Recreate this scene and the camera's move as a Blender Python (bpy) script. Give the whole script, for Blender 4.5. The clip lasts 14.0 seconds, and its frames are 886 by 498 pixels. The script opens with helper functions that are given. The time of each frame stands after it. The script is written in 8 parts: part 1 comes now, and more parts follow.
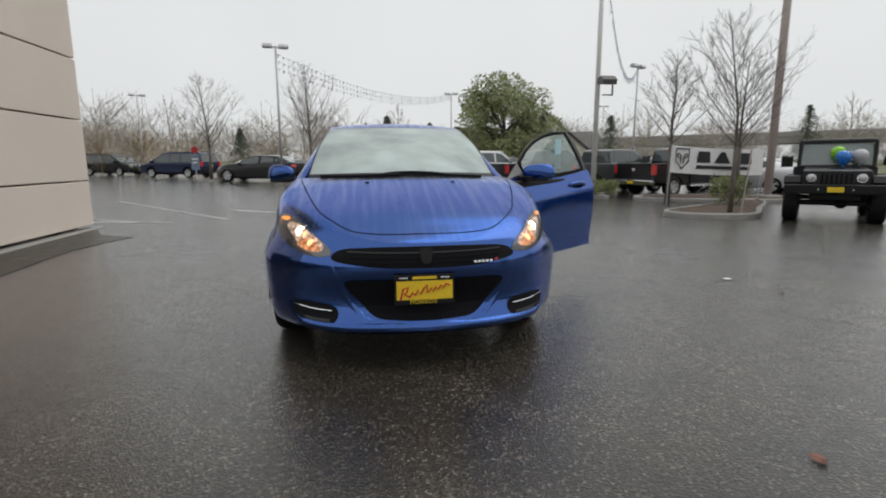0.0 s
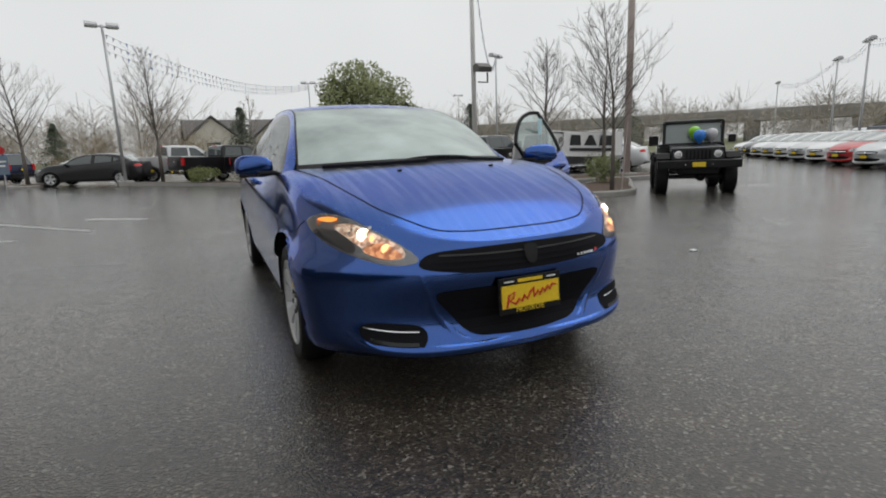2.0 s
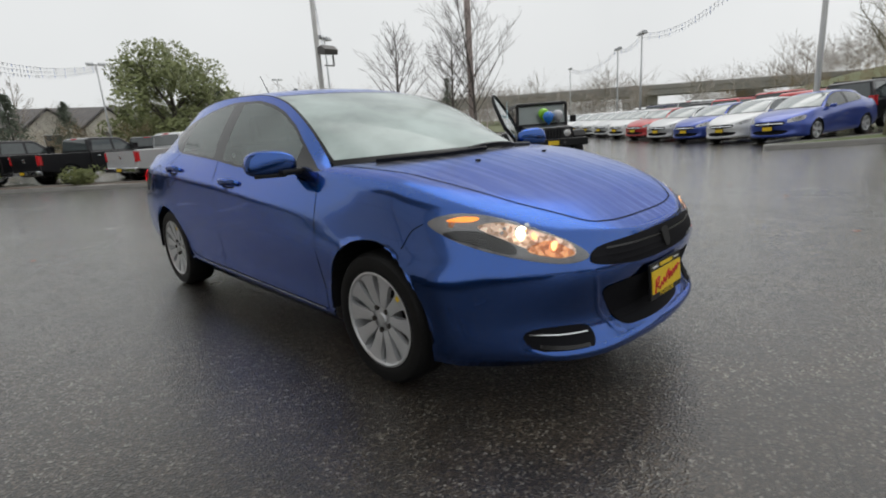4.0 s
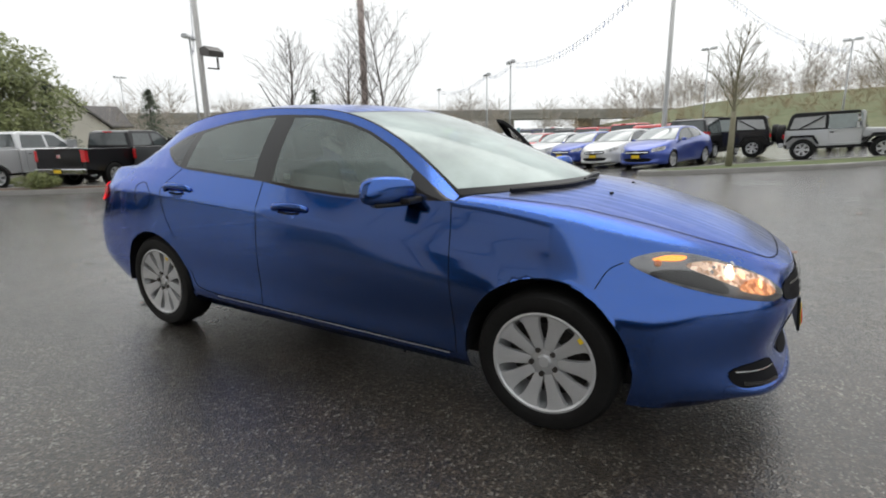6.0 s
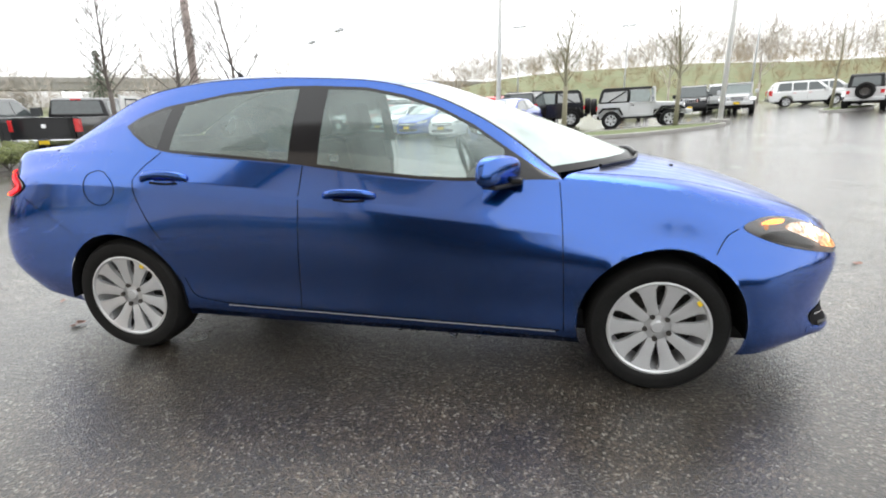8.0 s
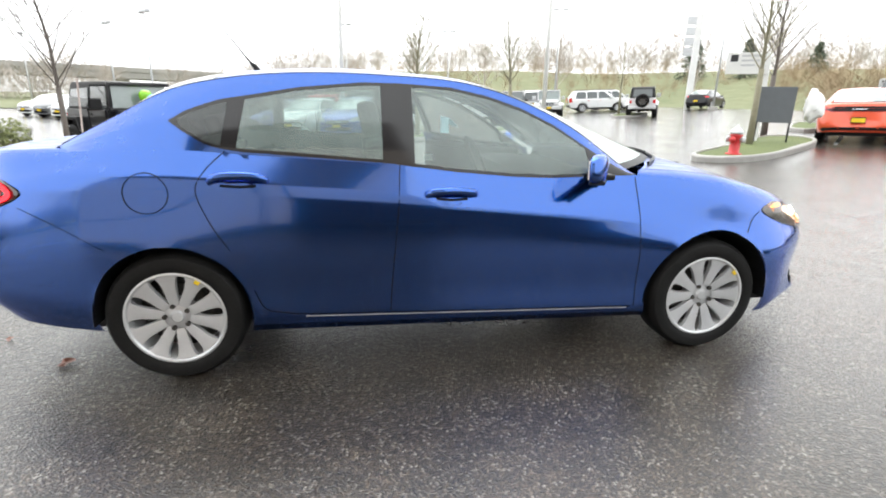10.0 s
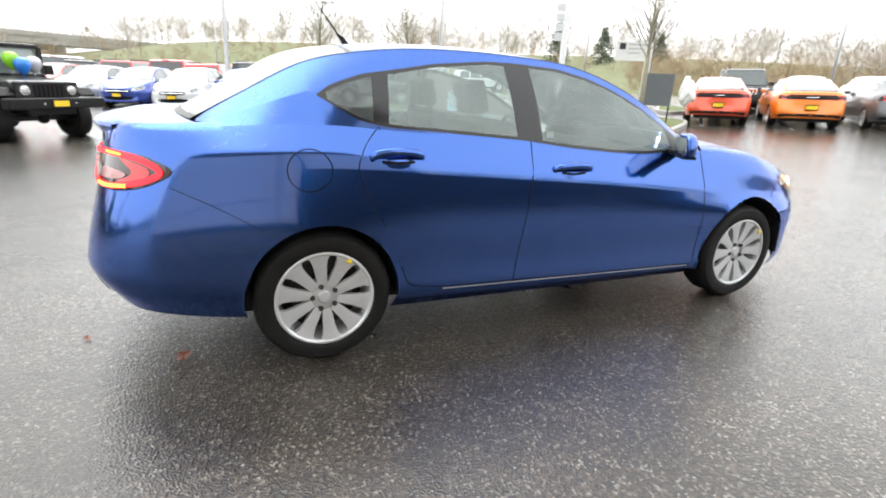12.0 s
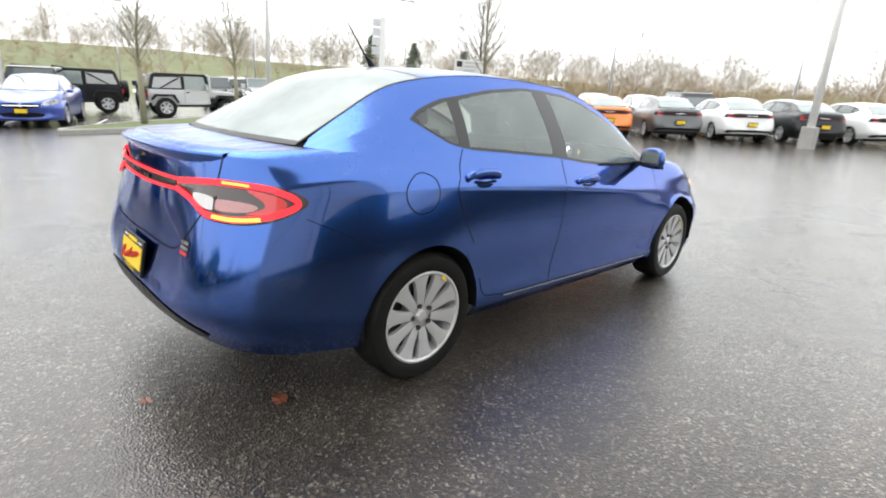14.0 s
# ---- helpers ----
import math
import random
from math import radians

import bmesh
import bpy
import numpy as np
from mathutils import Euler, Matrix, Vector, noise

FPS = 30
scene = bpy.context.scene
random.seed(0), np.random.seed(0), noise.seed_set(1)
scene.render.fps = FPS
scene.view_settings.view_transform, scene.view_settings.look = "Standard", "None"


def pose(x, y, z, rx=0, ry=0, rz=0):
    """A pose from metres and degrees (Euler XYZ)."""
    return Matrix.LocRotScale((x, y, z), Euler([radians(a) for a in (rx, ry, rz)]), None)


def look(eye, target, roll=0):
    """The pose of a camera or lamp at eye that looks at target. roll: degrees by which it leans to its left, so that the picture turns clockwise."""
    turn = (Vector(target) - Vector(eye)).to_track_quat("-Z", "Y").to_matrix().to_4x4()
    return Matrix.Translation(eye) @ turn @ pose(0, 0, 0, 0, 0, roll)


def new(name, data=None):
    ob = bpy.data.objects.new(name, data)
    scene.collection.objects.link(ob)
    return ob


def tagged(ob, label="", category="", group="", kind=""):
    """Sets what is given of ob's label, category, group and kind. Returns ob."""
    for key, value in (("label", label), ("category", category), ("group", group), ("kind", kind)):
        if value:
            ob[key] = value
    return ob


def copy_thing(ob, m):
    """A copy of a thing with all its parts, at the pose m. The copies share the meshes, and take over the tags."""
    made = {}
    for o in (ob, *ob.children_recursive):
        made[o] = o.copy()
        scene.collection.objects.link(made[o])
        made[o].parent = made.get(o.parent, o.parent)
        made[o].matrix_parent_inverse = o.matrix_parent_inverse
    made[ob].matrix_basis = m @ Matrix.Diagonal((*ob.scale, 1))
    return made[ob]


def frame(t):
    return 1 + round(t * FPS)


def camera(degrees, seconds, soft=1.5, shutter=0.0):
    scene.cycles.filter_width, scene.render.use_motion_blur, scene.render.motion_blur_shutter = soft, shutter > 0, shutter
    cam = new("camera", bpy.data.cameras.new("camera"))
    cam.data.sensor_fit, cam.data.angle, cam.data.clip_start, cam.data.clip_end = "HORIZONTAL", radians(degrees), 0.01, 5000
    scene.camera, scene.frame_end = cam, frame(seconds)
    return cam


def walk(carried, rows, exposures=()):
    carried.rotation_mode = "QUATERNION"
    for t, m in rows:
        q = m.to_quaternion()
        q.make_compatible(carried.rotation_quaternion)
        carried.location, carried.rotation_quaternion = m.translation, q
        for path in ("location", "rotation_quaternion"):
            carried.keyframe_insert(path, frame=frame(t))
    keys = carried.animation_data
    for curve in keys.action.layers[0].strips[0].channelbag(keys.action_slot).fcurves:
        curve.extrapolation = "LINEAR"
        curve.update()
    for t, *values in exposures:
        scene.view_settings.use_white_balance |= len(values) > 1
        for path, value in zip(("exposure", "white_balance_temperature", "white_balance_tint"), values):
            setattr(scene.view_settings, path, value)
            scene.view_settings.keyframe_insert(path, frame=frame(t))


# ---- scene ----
cam = camera(82.0, 14.0, 1.9, 0.3)
PATH = [
    (0, (-0.32, -3.472, 1.11), (-0.01, -1.526, 0.769), -0.2),
    (0.5, (-0.53, -3.301, 1.09), (-0.077, -1.377, 0.786), -1.3),
    (1, (-0.751, -3.126, 1.08), (-0.225, -1.233, 0.706), -0.8),
    (1.5, (-1.004, -2.915, 1.077), (-0.238, -1.106, 0.7), -2.1),
    (2, (-1.23, -2.697, 1.078), (-0.409, -0.915, 0.692), -2.2),
    (2.5, (-1.46, -2.477, 1.1), (-0.578, -0.73, 0.686), -2.7),
    (3, (-1.719, -2.251, 1.111), (-0.671, -0.592, 0.726), -2.9),
    (3.2, (-1.811, -2.168, 1.122), (-0.681, -0.567, 0.724), -3.6),
    (5.3, (-2.616, -1.051, 1.219), (-1.065, 0.116, 0.737), -2.8),
    (5.5, (-2.663, -0.936, 1.237), (-1.077, 0.188, 0.769), -3.1),
    (6, (-2.801, -0.646, 1.267), (-1.116, 0.336, 0.824), -1.0),
    (6.5, (-2.925, -0.344, 1.279), (-1.173, 0.48, 0.778), -1.0),
    (7, (-2.993, -0.027, 1.277), (-1.173, 0.616, 0.752), -2.2),
    (7.5, (-3.041, 0.242, 1.253), (-1.189, 0.777, 0.721), 0.0),
    (8, (-3.11, 0.562, 1.303), (-1.221, 0.913, 0.748), -0.7),
    (8.2, (-3.119, 0.694, 1.306), (-1.219, 0.991, 0.757), 0.9),
    (10.3, (-3.229, 2.045, 1.312), (-1.343, 1.694, 0.748), 1.2),
    (10.5, (-3.208, 2.171, 1.316), (-1.324, 1.816, 0.749), 1.7),
    (11, (-3.176, 2.484, 1.303), (-1.342, 1.928, 0.733), 3.3),
    (11.5, (-3.116, 2.792, 1.293), (-1.325, 2.133, 0.693), 3.2),
    (12, (-3.031, 3.095, 1.277), (-1.295, 2.319, 0.656), 3.2),
    (12.5, (-2.942, 3.381, 1.279), (-1.297, 2.395, 0.714), 3.7),
    (13, (-2.852, 3.671, 1.281), (-1.263, 2.595, 0.719), 4.4),
    (13.5, (-2.683, 3.948, 1.267), (-1.181, 2.767, 0.678), 2.5),
    (14, (-2.491, 4.195, 1.268), (-1.118, 2.846, 0.726), 3.9),
]
walk(cam, [(t, look(eye, target, roll)) for t, eye, target, roll in PATH],
     exposures=[(0.0, 0.10), (3.0, 0.06), (5.5, 0.44), (6.5, 0.76), (8.0, 1.58), (10.5, 1.82), (12.0, 1.85), (14.0, 1.58)])

import collections
from mathutils.bvhtree import BVHTree
from mathutils.geometry import delaunay_2d_cdt

# ---------------------------------------------------------------- sky and sun
world = bpy.data.worlds.new("overcast_sky")
scene.world = world
world.use_nodes = True
wt = world.node_tree
wt.nodes.clear()
w_out = wt.nodes.new("ShaderNodeOutputWorld")
w_bg = wt.nodes.new("ShaderNodeBackground")
w_sky = wt.nodes.new("ShaderNodeTexSky")
w_sky.sky_type = "NISHITA"
w_sky.sun_disc = False
w_sky.sun_elevation = radians(62)
w_sky.sun_rotation = radians(85)
w_sky.air_density, w_sky.dust_density = 1.0, 6.0
w_gain = wt.nodes.new("ShaderNodeVectorMath")
w_gain.operation = "SCALE"
w_gain.inputs["Scale"].default_value = 0.06
w_hsv = wt.nodes.new("ShaderNodeHueSaturation")
w_hsv.inputs["Saturation"].default_value = 0.12
w_geo = wt.nodes.new("ShaderNodeTexCoord")
w_cloud = wt.nodes.new("ShaderNodeTexNoise")
w_cloud.inputs["Scale"].default_value = 1.6
w_cloud.inputs["Detail"].default_value = 5.0
w_ramp = wt.nodes.new("ShaderNodeValToRGB")
w_ramp.color_ramp.elements[0].position, w_ramp.color_ramp.elements[0].color = 0.25, (0.742, 0.760, 0.766, 1)
w_ramp.color_ramp.elements[1].position, w_ramp.color_ramp.elements[1].color = 0.75, (0.850, 0.868, 0.872, 1)
w_mix = wt.nodes.new("ShaderNodeMixRGB")
w_mix.inputs[0].default_value = 0.85
wt.links.new(w_sky.outputs[0], w_gain.inputs[0])
wt.links.new(w_gain.outputs[0], w_hsv.inputs["Color"])
wt.links.new(w_geo.outputs["Generated"], w_cloud.inputs["Vector"])
wt.links.new(w_cloud.outputs["Fac"], w_ramp.inputs[0])
wt.links.new(w_hsv.outputs[0], w_mix.inputs[1])
wt.links.new(w_ramp.outputs[0], w_mix.inputs[2])
wt.links.new(w_mix.outputs[0], w_bg.inputs["Color"])
w_bg.inputs["Strength"].default_value = 1.0
wt.links.new(w_bg.outputs[0], w_out.inputs[0])

sun_data = bpy.data.lights.new("sun", "SUN")
sun_data.energy, sun_data.angle, sun_data.color = 0.85, radians(55), (1.0, 0.98, 0.95)
sun = new("sun", sun_data)
sun.matrix_world = look((50, 4, 95), (0, 0, 0))


# ---------------------------------------------------------------- materials
def material(name):
    m = bpy.data.materials.new(name)
    m.use_nodes = True
    return m, m.node_tree, m.node_tree.nodes["Principled BSDF"]


def node(tree, kind, **values):
    n = tree.nodes.new(kind)
    for key, value in values.items():
        n.inputs[key].default_value = value
    return n


def coords(tree, scale=1.0, which="Object"):
    c = tree.nodes.new("ShaderNodeTexCoord")
    m = tree.nodes.new("ShaderNodeMapping")
    m.inputs["Scale"].default_value = (scale, scale, scale) if isinstance(scale, (int, float)) else scale
    tree.links.new(c.outputs[which], m.inputs["Vector"])
    return m.outputs[0]


def two_scale(name, base, other, scale=8.0, fine=90.0, rough=0.6, rough_amp=0.15, metal=0.0, bump=0.15, bump_distance=0.004, island=0.0, coat=0.0):
    """A surface whose colour wanders between two tones at two scales, with fine relief."""
    m, t, p = material(name)
    vec = coords(t)
    big = node(t, "ShaderNodeTexNoise", Scale=scale, Detail=6.0, Roughness=0.6)
    small = node(t, "ShaderNodeTexNoise", Scale=fine, Detail=4.0)
    t.links.new(vec, big.inputs["Vector"])
    t.links.new(vec, small.inputs["Vector"])
    add = t.nodes.new("ShaderNodeMath")
    add.operation = "ADD"
    half = t.nodes.new("ShaderNodeMath")
    half.operation = "MULTIPLY"
    half.inputs[1].default_value = 0.5
    t.links.new(big.outputs["Fac"], add.inputs[0])
    t.links.new(small.outputs["Fac"], add.inputs[1])
    t.links.new(add.outputs[0], half.inputs[0])
    ramp = t.nodes.new("ShaderNodeValToRGB")
    ramp.color_ramp.elements[0].position, ramp.color_ramp.elements[1].position = 0.3, 0.7
    ramp.color_ramp.elements[0].color, ramp.color_ramp.elements[1].color = (*base, 1), (*other, 1)
    t.links.new(half.outputs[0], ramp.inputs[0])
    colour = ramp.outputs[0]
    if island:
        geo = t.nodes.new("ShaderNodeNewGeometry")
        hsv = t.nodes.new("ShaderNodeHueSaturation")
        rng = node(t, "ShaderNodeMapRange")
        rng.inputs["To Min"].default_value, rng.inputs["To Max"].default_value = 1 - island, 1 + island
        t.links.new(geo.outputs["Random Per Island"], rng.inputs["Value"])
        t.links.new(rng.outputs[0], hsv.inputs["Value"])
        t.links.new(colour, hsv.inputs["Color"])
        colour = hsv.outputs[0]
    t.links.new(colour, p.inputs["Base Color"])
    mr = node(t, "ShaderNodeMapRange")
    mr.inputs["To Min"].default_value, mr.inputs["To Max"].default_value = max(0.02, rough - rough_amp), min(1, rough + rough_amp)
    t.links.new(big.outputs["Fac"], mr.inputs["Value"])
    t.links.new(mr.outputs[0], p.inputs["Roughness"])
    p.inputs["Metallic"].default_value = metal
    p.inputs["Coat Weight"].default_value = coat
    if bump:
        b = node(t, "ShaderNodeBump", Strength=bump, Distance=bump_distance)
        t.links.new(small.outputs["Fac"], b.inputs["Height"])
        t.links.new(b.outputs[0], p.inputs["Normal"])
    return m


def car_paint(name, base, metal=0.45, rough=0.32, wet=0.25):
    """Lacquered paint with flake, rain beads on the upper faces and dull water runs."""
    m, t, p = material(name)
    vec = coords(t)
    flake = node(t, "ShaderNodeTexNoise", Scale=900.0, Detail=1.0)
    t.links.new(vec, flake.inputs["Vector"])
    hsv = t.nodes.new("ShaderNodeHueSaturation")
    hsv.inputs["Color"].default_value = (*base, 1)
    mr = node(t, "ShaderNodeMapRange")
    mr.inputs["To Min"].default_value, mr.inputs["To Max"].default_value = 0.85, 1.15
    t.links.new(flake.outputs["Fac"], mr.inputs["Value"])
    t.links.new(mr.outputs[0], hsv.inputs["Value"])
    t.links.new(hsv.outputs[0], p.inputs["Base Color"])
    p.inputs["Metallic"].default_value = metal
    p.inputs["Roughness"].default_value = rough
    p.inputs["Coat Weight"].default_value = 1.0
    p.inputs["Coat IOR"].default_value = 1.54
    runs_map = node(t, "ShaderNodeMapping")
    runs_map.inputs["Scale"].default_value = (26.0, 20.0, 1.3)
    t.links.new(vec, runs_map.inputs["Vector"])
    runs = node(t, "ShaderNodeTexNoise", Scale=1.0, Detail=3.0)
    t.links.new(runs_map.outputs[0], runs.inputs["Vector"])
    dull = node(t, "ShaderNodeMapRange")
    dull.inputs["From Min"].default_value, dull.inputs["From Max"].default_value = 0.52, 0.74
    dull.inputs["To Min"].default_value, dull.inputs["To Max"].default_value = 0.03, 0.03 + wet * 0.2
    t.links.new(runs.outputs["Fac"], dull.inputs["Value"])
    beads = node(t, "ShaderNodeTexVoronoi", Scale=150.0)
    t.links.new(vec, beads.inputs["Vector"])
    cut = node(t, "ShaderNodeMapRange")
    cut.inputs["From Min"].default_value, cut.inputs["From Max"].default_value = 0.10, 0.32
    cut.inputs["To Min"].default_value, cut.inputs["To Max"].default_value = 1.0, 0.0
    t.links.new(beads.outputs["Distance"], cut.inputs["Value"])
    patchy = node(t, "ShaderNodeTexNoise", Scale=7.0, Detail=3.0)
    t.links.new(vec, patchy.inputs["Vector"])
    wide = node(t, "ShaderNodeMapRange")
    wide.inputs["From Min"].default_value, wide.inputs["From Max"].default_value = 0.40, 0.65
    t.links.new(patchy.outputs["Fac"], wide.inputs["Value"])
    geo = t.nodes.new("ShaderNodeNewGeometry")
    axes = t.nodes.new("ShaderNodeSeparateXYZ")
    t.links.new(geo.outputs["Normal"], axes.inputs[0])
    upper = node(t, "ShaderNodeMapRange")
    upper.inputs["From Min"].default_value, upper.inputs["From Max"].default_value = 0.45, 0.85
    upper.inputs["To Min"].default_value = 0.03
    t.links.new(axes.outputs["Z"], upper.inputs["Value"])
    soft = node(t, "ShaderNodeMath")
    soft.operation = "MULTIPLY_ADD"
    soft.inputs[1].default_value = wet * 0.55
    t.links.new(upper.outputs[0], soft.inputs[0])
    t.links.new(dull.outputs[0], soft.inputs[2])
    t.links.new(soft.outputs[0], p.inputs["Coat Roughness"])
    flow_map = node(t, "ShaderNodeMapping")
    flow_map.inputs["Scale"].default_value = (24.0, 1.6, 2.0)
    t.links.new(vec, flow_map.inputs["Vector"])
    flow = node(t, "ShaderNodeTexNoise", Scale=1.0, Detail=4.0)
    t.links.new(flow_map.outputs[0], flow.inputs["Vector"])
    lanes = node(t, "ShaderNodeMixRGB")
    t.links.new(upper.outputs[0], lanes.inputs[0])
    t.links.new(runs.outputs["Fac"], lanes.inputs[1])
    t.links.new(flow.outputs["Fac"], lanes.inputs[2])
    streak = node(t, "ShaderNodeMapRange")
    streak.inputs["From Min"].default_value, streak.inputs["From Max"].default_value = 0.44, 0.66
    streak.inputs["To Min"].default_value, streak.inputs["To Max"].default_value = 0.08, 1.7
    t.links.new(lanes.outputs[0], streak.inputs["Value"])
    tilt = node(t, "ShaderNodeMapRange")
    tilt.inputs["From Min"].default_value, tilt.inputs["From Max"].default_value = 0.30, 0.85
    tilt.inputs["To Max"].default_value = wet * 0.42
    t.links.new(axes.outputs["Z"], tilt.inputs["Value"])
    haze = node(t, "ShaderNodeMath")
    haze.operation = "MULTIPLY"
    t.links.new(streak.outputs[0], haze.inputs[0])
    t.links.new(tilt.outputs[0], haze.inputs[1])
    t.links.new(haze.outputs[0], p.inputs["Sheen Weight"])
    p.inputs["Sheen Roughness"].default_value = 0.45
    stand = node(t, "ShaderNodeMapRange")
    stand.inputs["To Min"].default_value, stand.inputs["To Max"].default_value = 1.0, 0.75
    t.links.new(upper.outputs[0], stand.inputs["Value"])
    t.links.new(stand.outputs[0], p.inputs["Coat Weight"])
    mul = t.nodes.new("ShaderNodeMath")
    mul.operation = "MULTIPLY"
    t.links.new(cut.outputs[0], mul.inputs[0])
    t.links.new(wide.outputs[0], mul.inputs[1])
    mul2 = t.nodes.new("ShaderNodeMath")
    mul2.operation = "MULTIPLY"
    t.links.new(mul.outputs[0], mul2.inputs[0])
    t.links.new(upper.outputs[0], mul2.inputs[1])
    b = node(t, "ShaderNodeBump", Strength=wet, Distance=0.0012)
    t.links.new(mul2.outputs[0], b.inputs["Height"])
    t.links.new(b.outputs[0], p.inputs["Coat Normal"])
    return m


def plain(name, base, rough=0.5, metal=0.0, coat=0.0, amp=0.12):
    other = tuple(min(1.0, c * (1 + amp) + 0.004) for c in base)
    return two_scale(name, tuple(c * (1 - amp) for c in base), other, 6.0, 120.0, rough, 0.08, metal, 0.05, 0.001, 0.0, coat)


def glowing(name, base, strength):
    m, t, p = material(name)
    p.inputs["Base Color"].default_value = (*base, 1)
    p.inputs["Emission Color"].default_value = (*base, 1)
    p.inputs["Emission Strength"].default_value = strength
    return m


def window_glass(name, tint, fog, fog_colour=(0.5, 0.56, 0.55), ior=1.6, dull=0.02):
    """Car glass: clear body tint, a pale film for condensation and sky reflection, and a mirror coat by the angle of
    view.
    """
    m, t, p = material(name)
    t.nodes.remove(p)
    out = t.nodes["Material Output"]
    clear = t.nodes.new("ShaderNodeBsdfTransparent")
    clear.inputs["Color"].default_value = (*tint, 1)
    film = t.nodes.new("ShaderNodeBsdfDiffuse")
    film.inputs["Color"].default_value = (*fog_colour, 1)
    mist = node(t, "ShaderNodeTexNoise", Scale=3.0, Detail=5.0)
    t.links.new(coords(t), mist.inputs["Vector"])
    mr = node(t, "ShaderNodeMapRange")
    mr.inputs["From Min"].default_value, mr.inputs["From Max"].default_value = 0.3, 0.7
    mr.inputs["To Min"].default_value, mr.inputs["To Max"].default_value = fog * 0.75, fog * 1.25
    t.links.new(mist.outputs["Fac"], mr.inputs["Value"])
    mix = t.nodes.new("ShaderNodeMixShader")
    t.links.new(mr.outputs[0], mix.inputs[0])
    t.links.new(clear.outputs[0], mix.inputs[1])
    t.links.new(film.outputs[0], mix.inputs[2])
    gloss = t.nodes.new("ShaderNodeBsdfGlossy")
    gloss.inputs["Roughness"].default_value = dull
    fres = node(t, "ShaderNodeFresnel", IOR=ior)
    top = t.nodes.new("ShaderNodeMixShader")
    t.links.new(fres.outputs[0], top.inputs[0])
    t.links.new(mix.outputs[0], top.inputs[1])
    t.links.new(gloss.outputs[0], top.inputs[2])
    t.links.new(top.outputs[0], out.inputs["Surface"])
    return m


def wet_asphalt():
    """Old wet asphalt: fine pale grit in dark binder, damp patches, a few healed cracks."""
    m, t, p = material("wet_asphalt")
    vec = coords(t)
    warp = node(t, "ShaderNodeTexNoise", Scale=40.0, Detail=2.0)
    t.links.new(vec, warp.inputs["Vector"])
    mixv = t.nodes.new("ShaderNodeMixRGB")
    mixv.blend_type = "ADD"
    mixv.inputs[0].default_value = 0.012
    t.links.new(vec, mixv.inputs[1])
    t.links.new(warp.outputs["Color"], mixv.inputs[2])
    grit = node(t, "ShaderNodeTexVoronoi", Scale=105.0)
    t.links.new(mixv.outputs[0], grit.inputs["Vector"])
    grain = node(t, "ShaderNodeTexNoise", Scale=60.0, Detail=6.0, Roughness=0.7)
    t.links.new(vec, grain.inputs["Vector"])
    pools = node(t, "ShaderNodeTexNoise", Scale=0.42, Detail=6.0, Roughness=0.6)
    t.links.new(vec, pools.inputs["Vector"])
    blot = node(t, "ShaderNodeTexNoise", Scale=3.5, Detail=5.0, Roughness=0.6)
    t.links.new(vec, blot.inputs["Vector"])
    stone = t.nodes.new("ShaderNodeValToRGB")
    e = stone.color_ramp.elements
    e[0].position, e[0].color = 0.0, (0.006, 0.0048, 0.0036, 1)
    e[1].position, e[1].color = 0.70, (0.042, 0.032, 0.0225, 1)
    extra = e.new(0.90)
    extra.color = (0.095, 0.076, 0.057, 1)
    extra = e.new(0.975)
    extra.color = (0.19, 0.18, 0.16, 1)
    sep = t.nodes.new("ShaderNodeSeparateColor")
    t.links.new(grit.outputs["Color"], sep.inputs[0])
    t.links.new(sep.outputs[0], stone.inputs[0])
    colour = stone.outputs[0]
    for source, lo, hi in ((pools, 0.46, 1.42), (blot, 0.60, 1.32)):
        mixc = t.nodes.new("ShaderNodeMixRGB")
        mixc.blend_type = "MULTIPLY"
        mixc.inputs[0].default_value = 0.8
        ramp = t.nodes.new("ShaderNodeValToRGB")
        ramp.color_ramp.elements[0].position, ramp.color_ramp.elements[0].color = 0.34, (lo, lo, lo, 1)
        ramp.color_ramp.elements[1].position, ramp.color_ramp.elements[1].color = 0.66, (hi, hi * .99, hi * .97, 1)
        t.links.new(source.outputs["Fac"], ramp.inputs[0])
        t.links.new(colour, mixc.inputs[1])
        t.links.new(ramp.outputs[0], mixc.inputs[2])
        colour = mixc.outputs[0]
    bend = node(t, "ShaderNodeTexNoise", Scale=1.2, Detail=4.0)
    t.links.new(vec, bend.inputs["Vector"])
    bent = t.nodes.new("ShaderNodeMixRGB")
    bent.blend_type = "ADD"
    bent.inputs[0].default_value = 0.9
    t.links.new(vec, bent.inputs[1])
    t.links.new(bend.outputs["Color"], bent.inputs[2])
    crack = node(t, "ShaderNodeTexVoronoi", Scale=0.30)
    crack.feature = "DISTANCE_TO_EDGE"
    t.links.new(bent.outputs[0], crack.inputs["Vector"])
    line = node(t, "ShaderNodeMapRange")
    line.inputs["From Min"].default_value, line.inputs["From Max"].default_value = 0.0015, 0.006
    line.inputs["To Min"].default_value = 0.68
    t.links.new(crack.outputs["Distance"], line.inputs["Value"])
    mixl = t.nodes.new("ShaderNodeMixRGB")
    mixl.blend_type = "MULTIPLY"
    mixl.inputs[0].default_value = 1.0
    t.links.new(colour, mixl.inputs[1])
    t.links.new(line.outputs[0], mixl.inputs[2])
    t.links.new(mixl.outputs[0], p.inputs["Base Color"])
    mr = node(t, "ShaderNodeMapRange")
    mr.inputs["From Min"].default_value, mr.inputs["From Max"].default_value = 0.36, 0.62
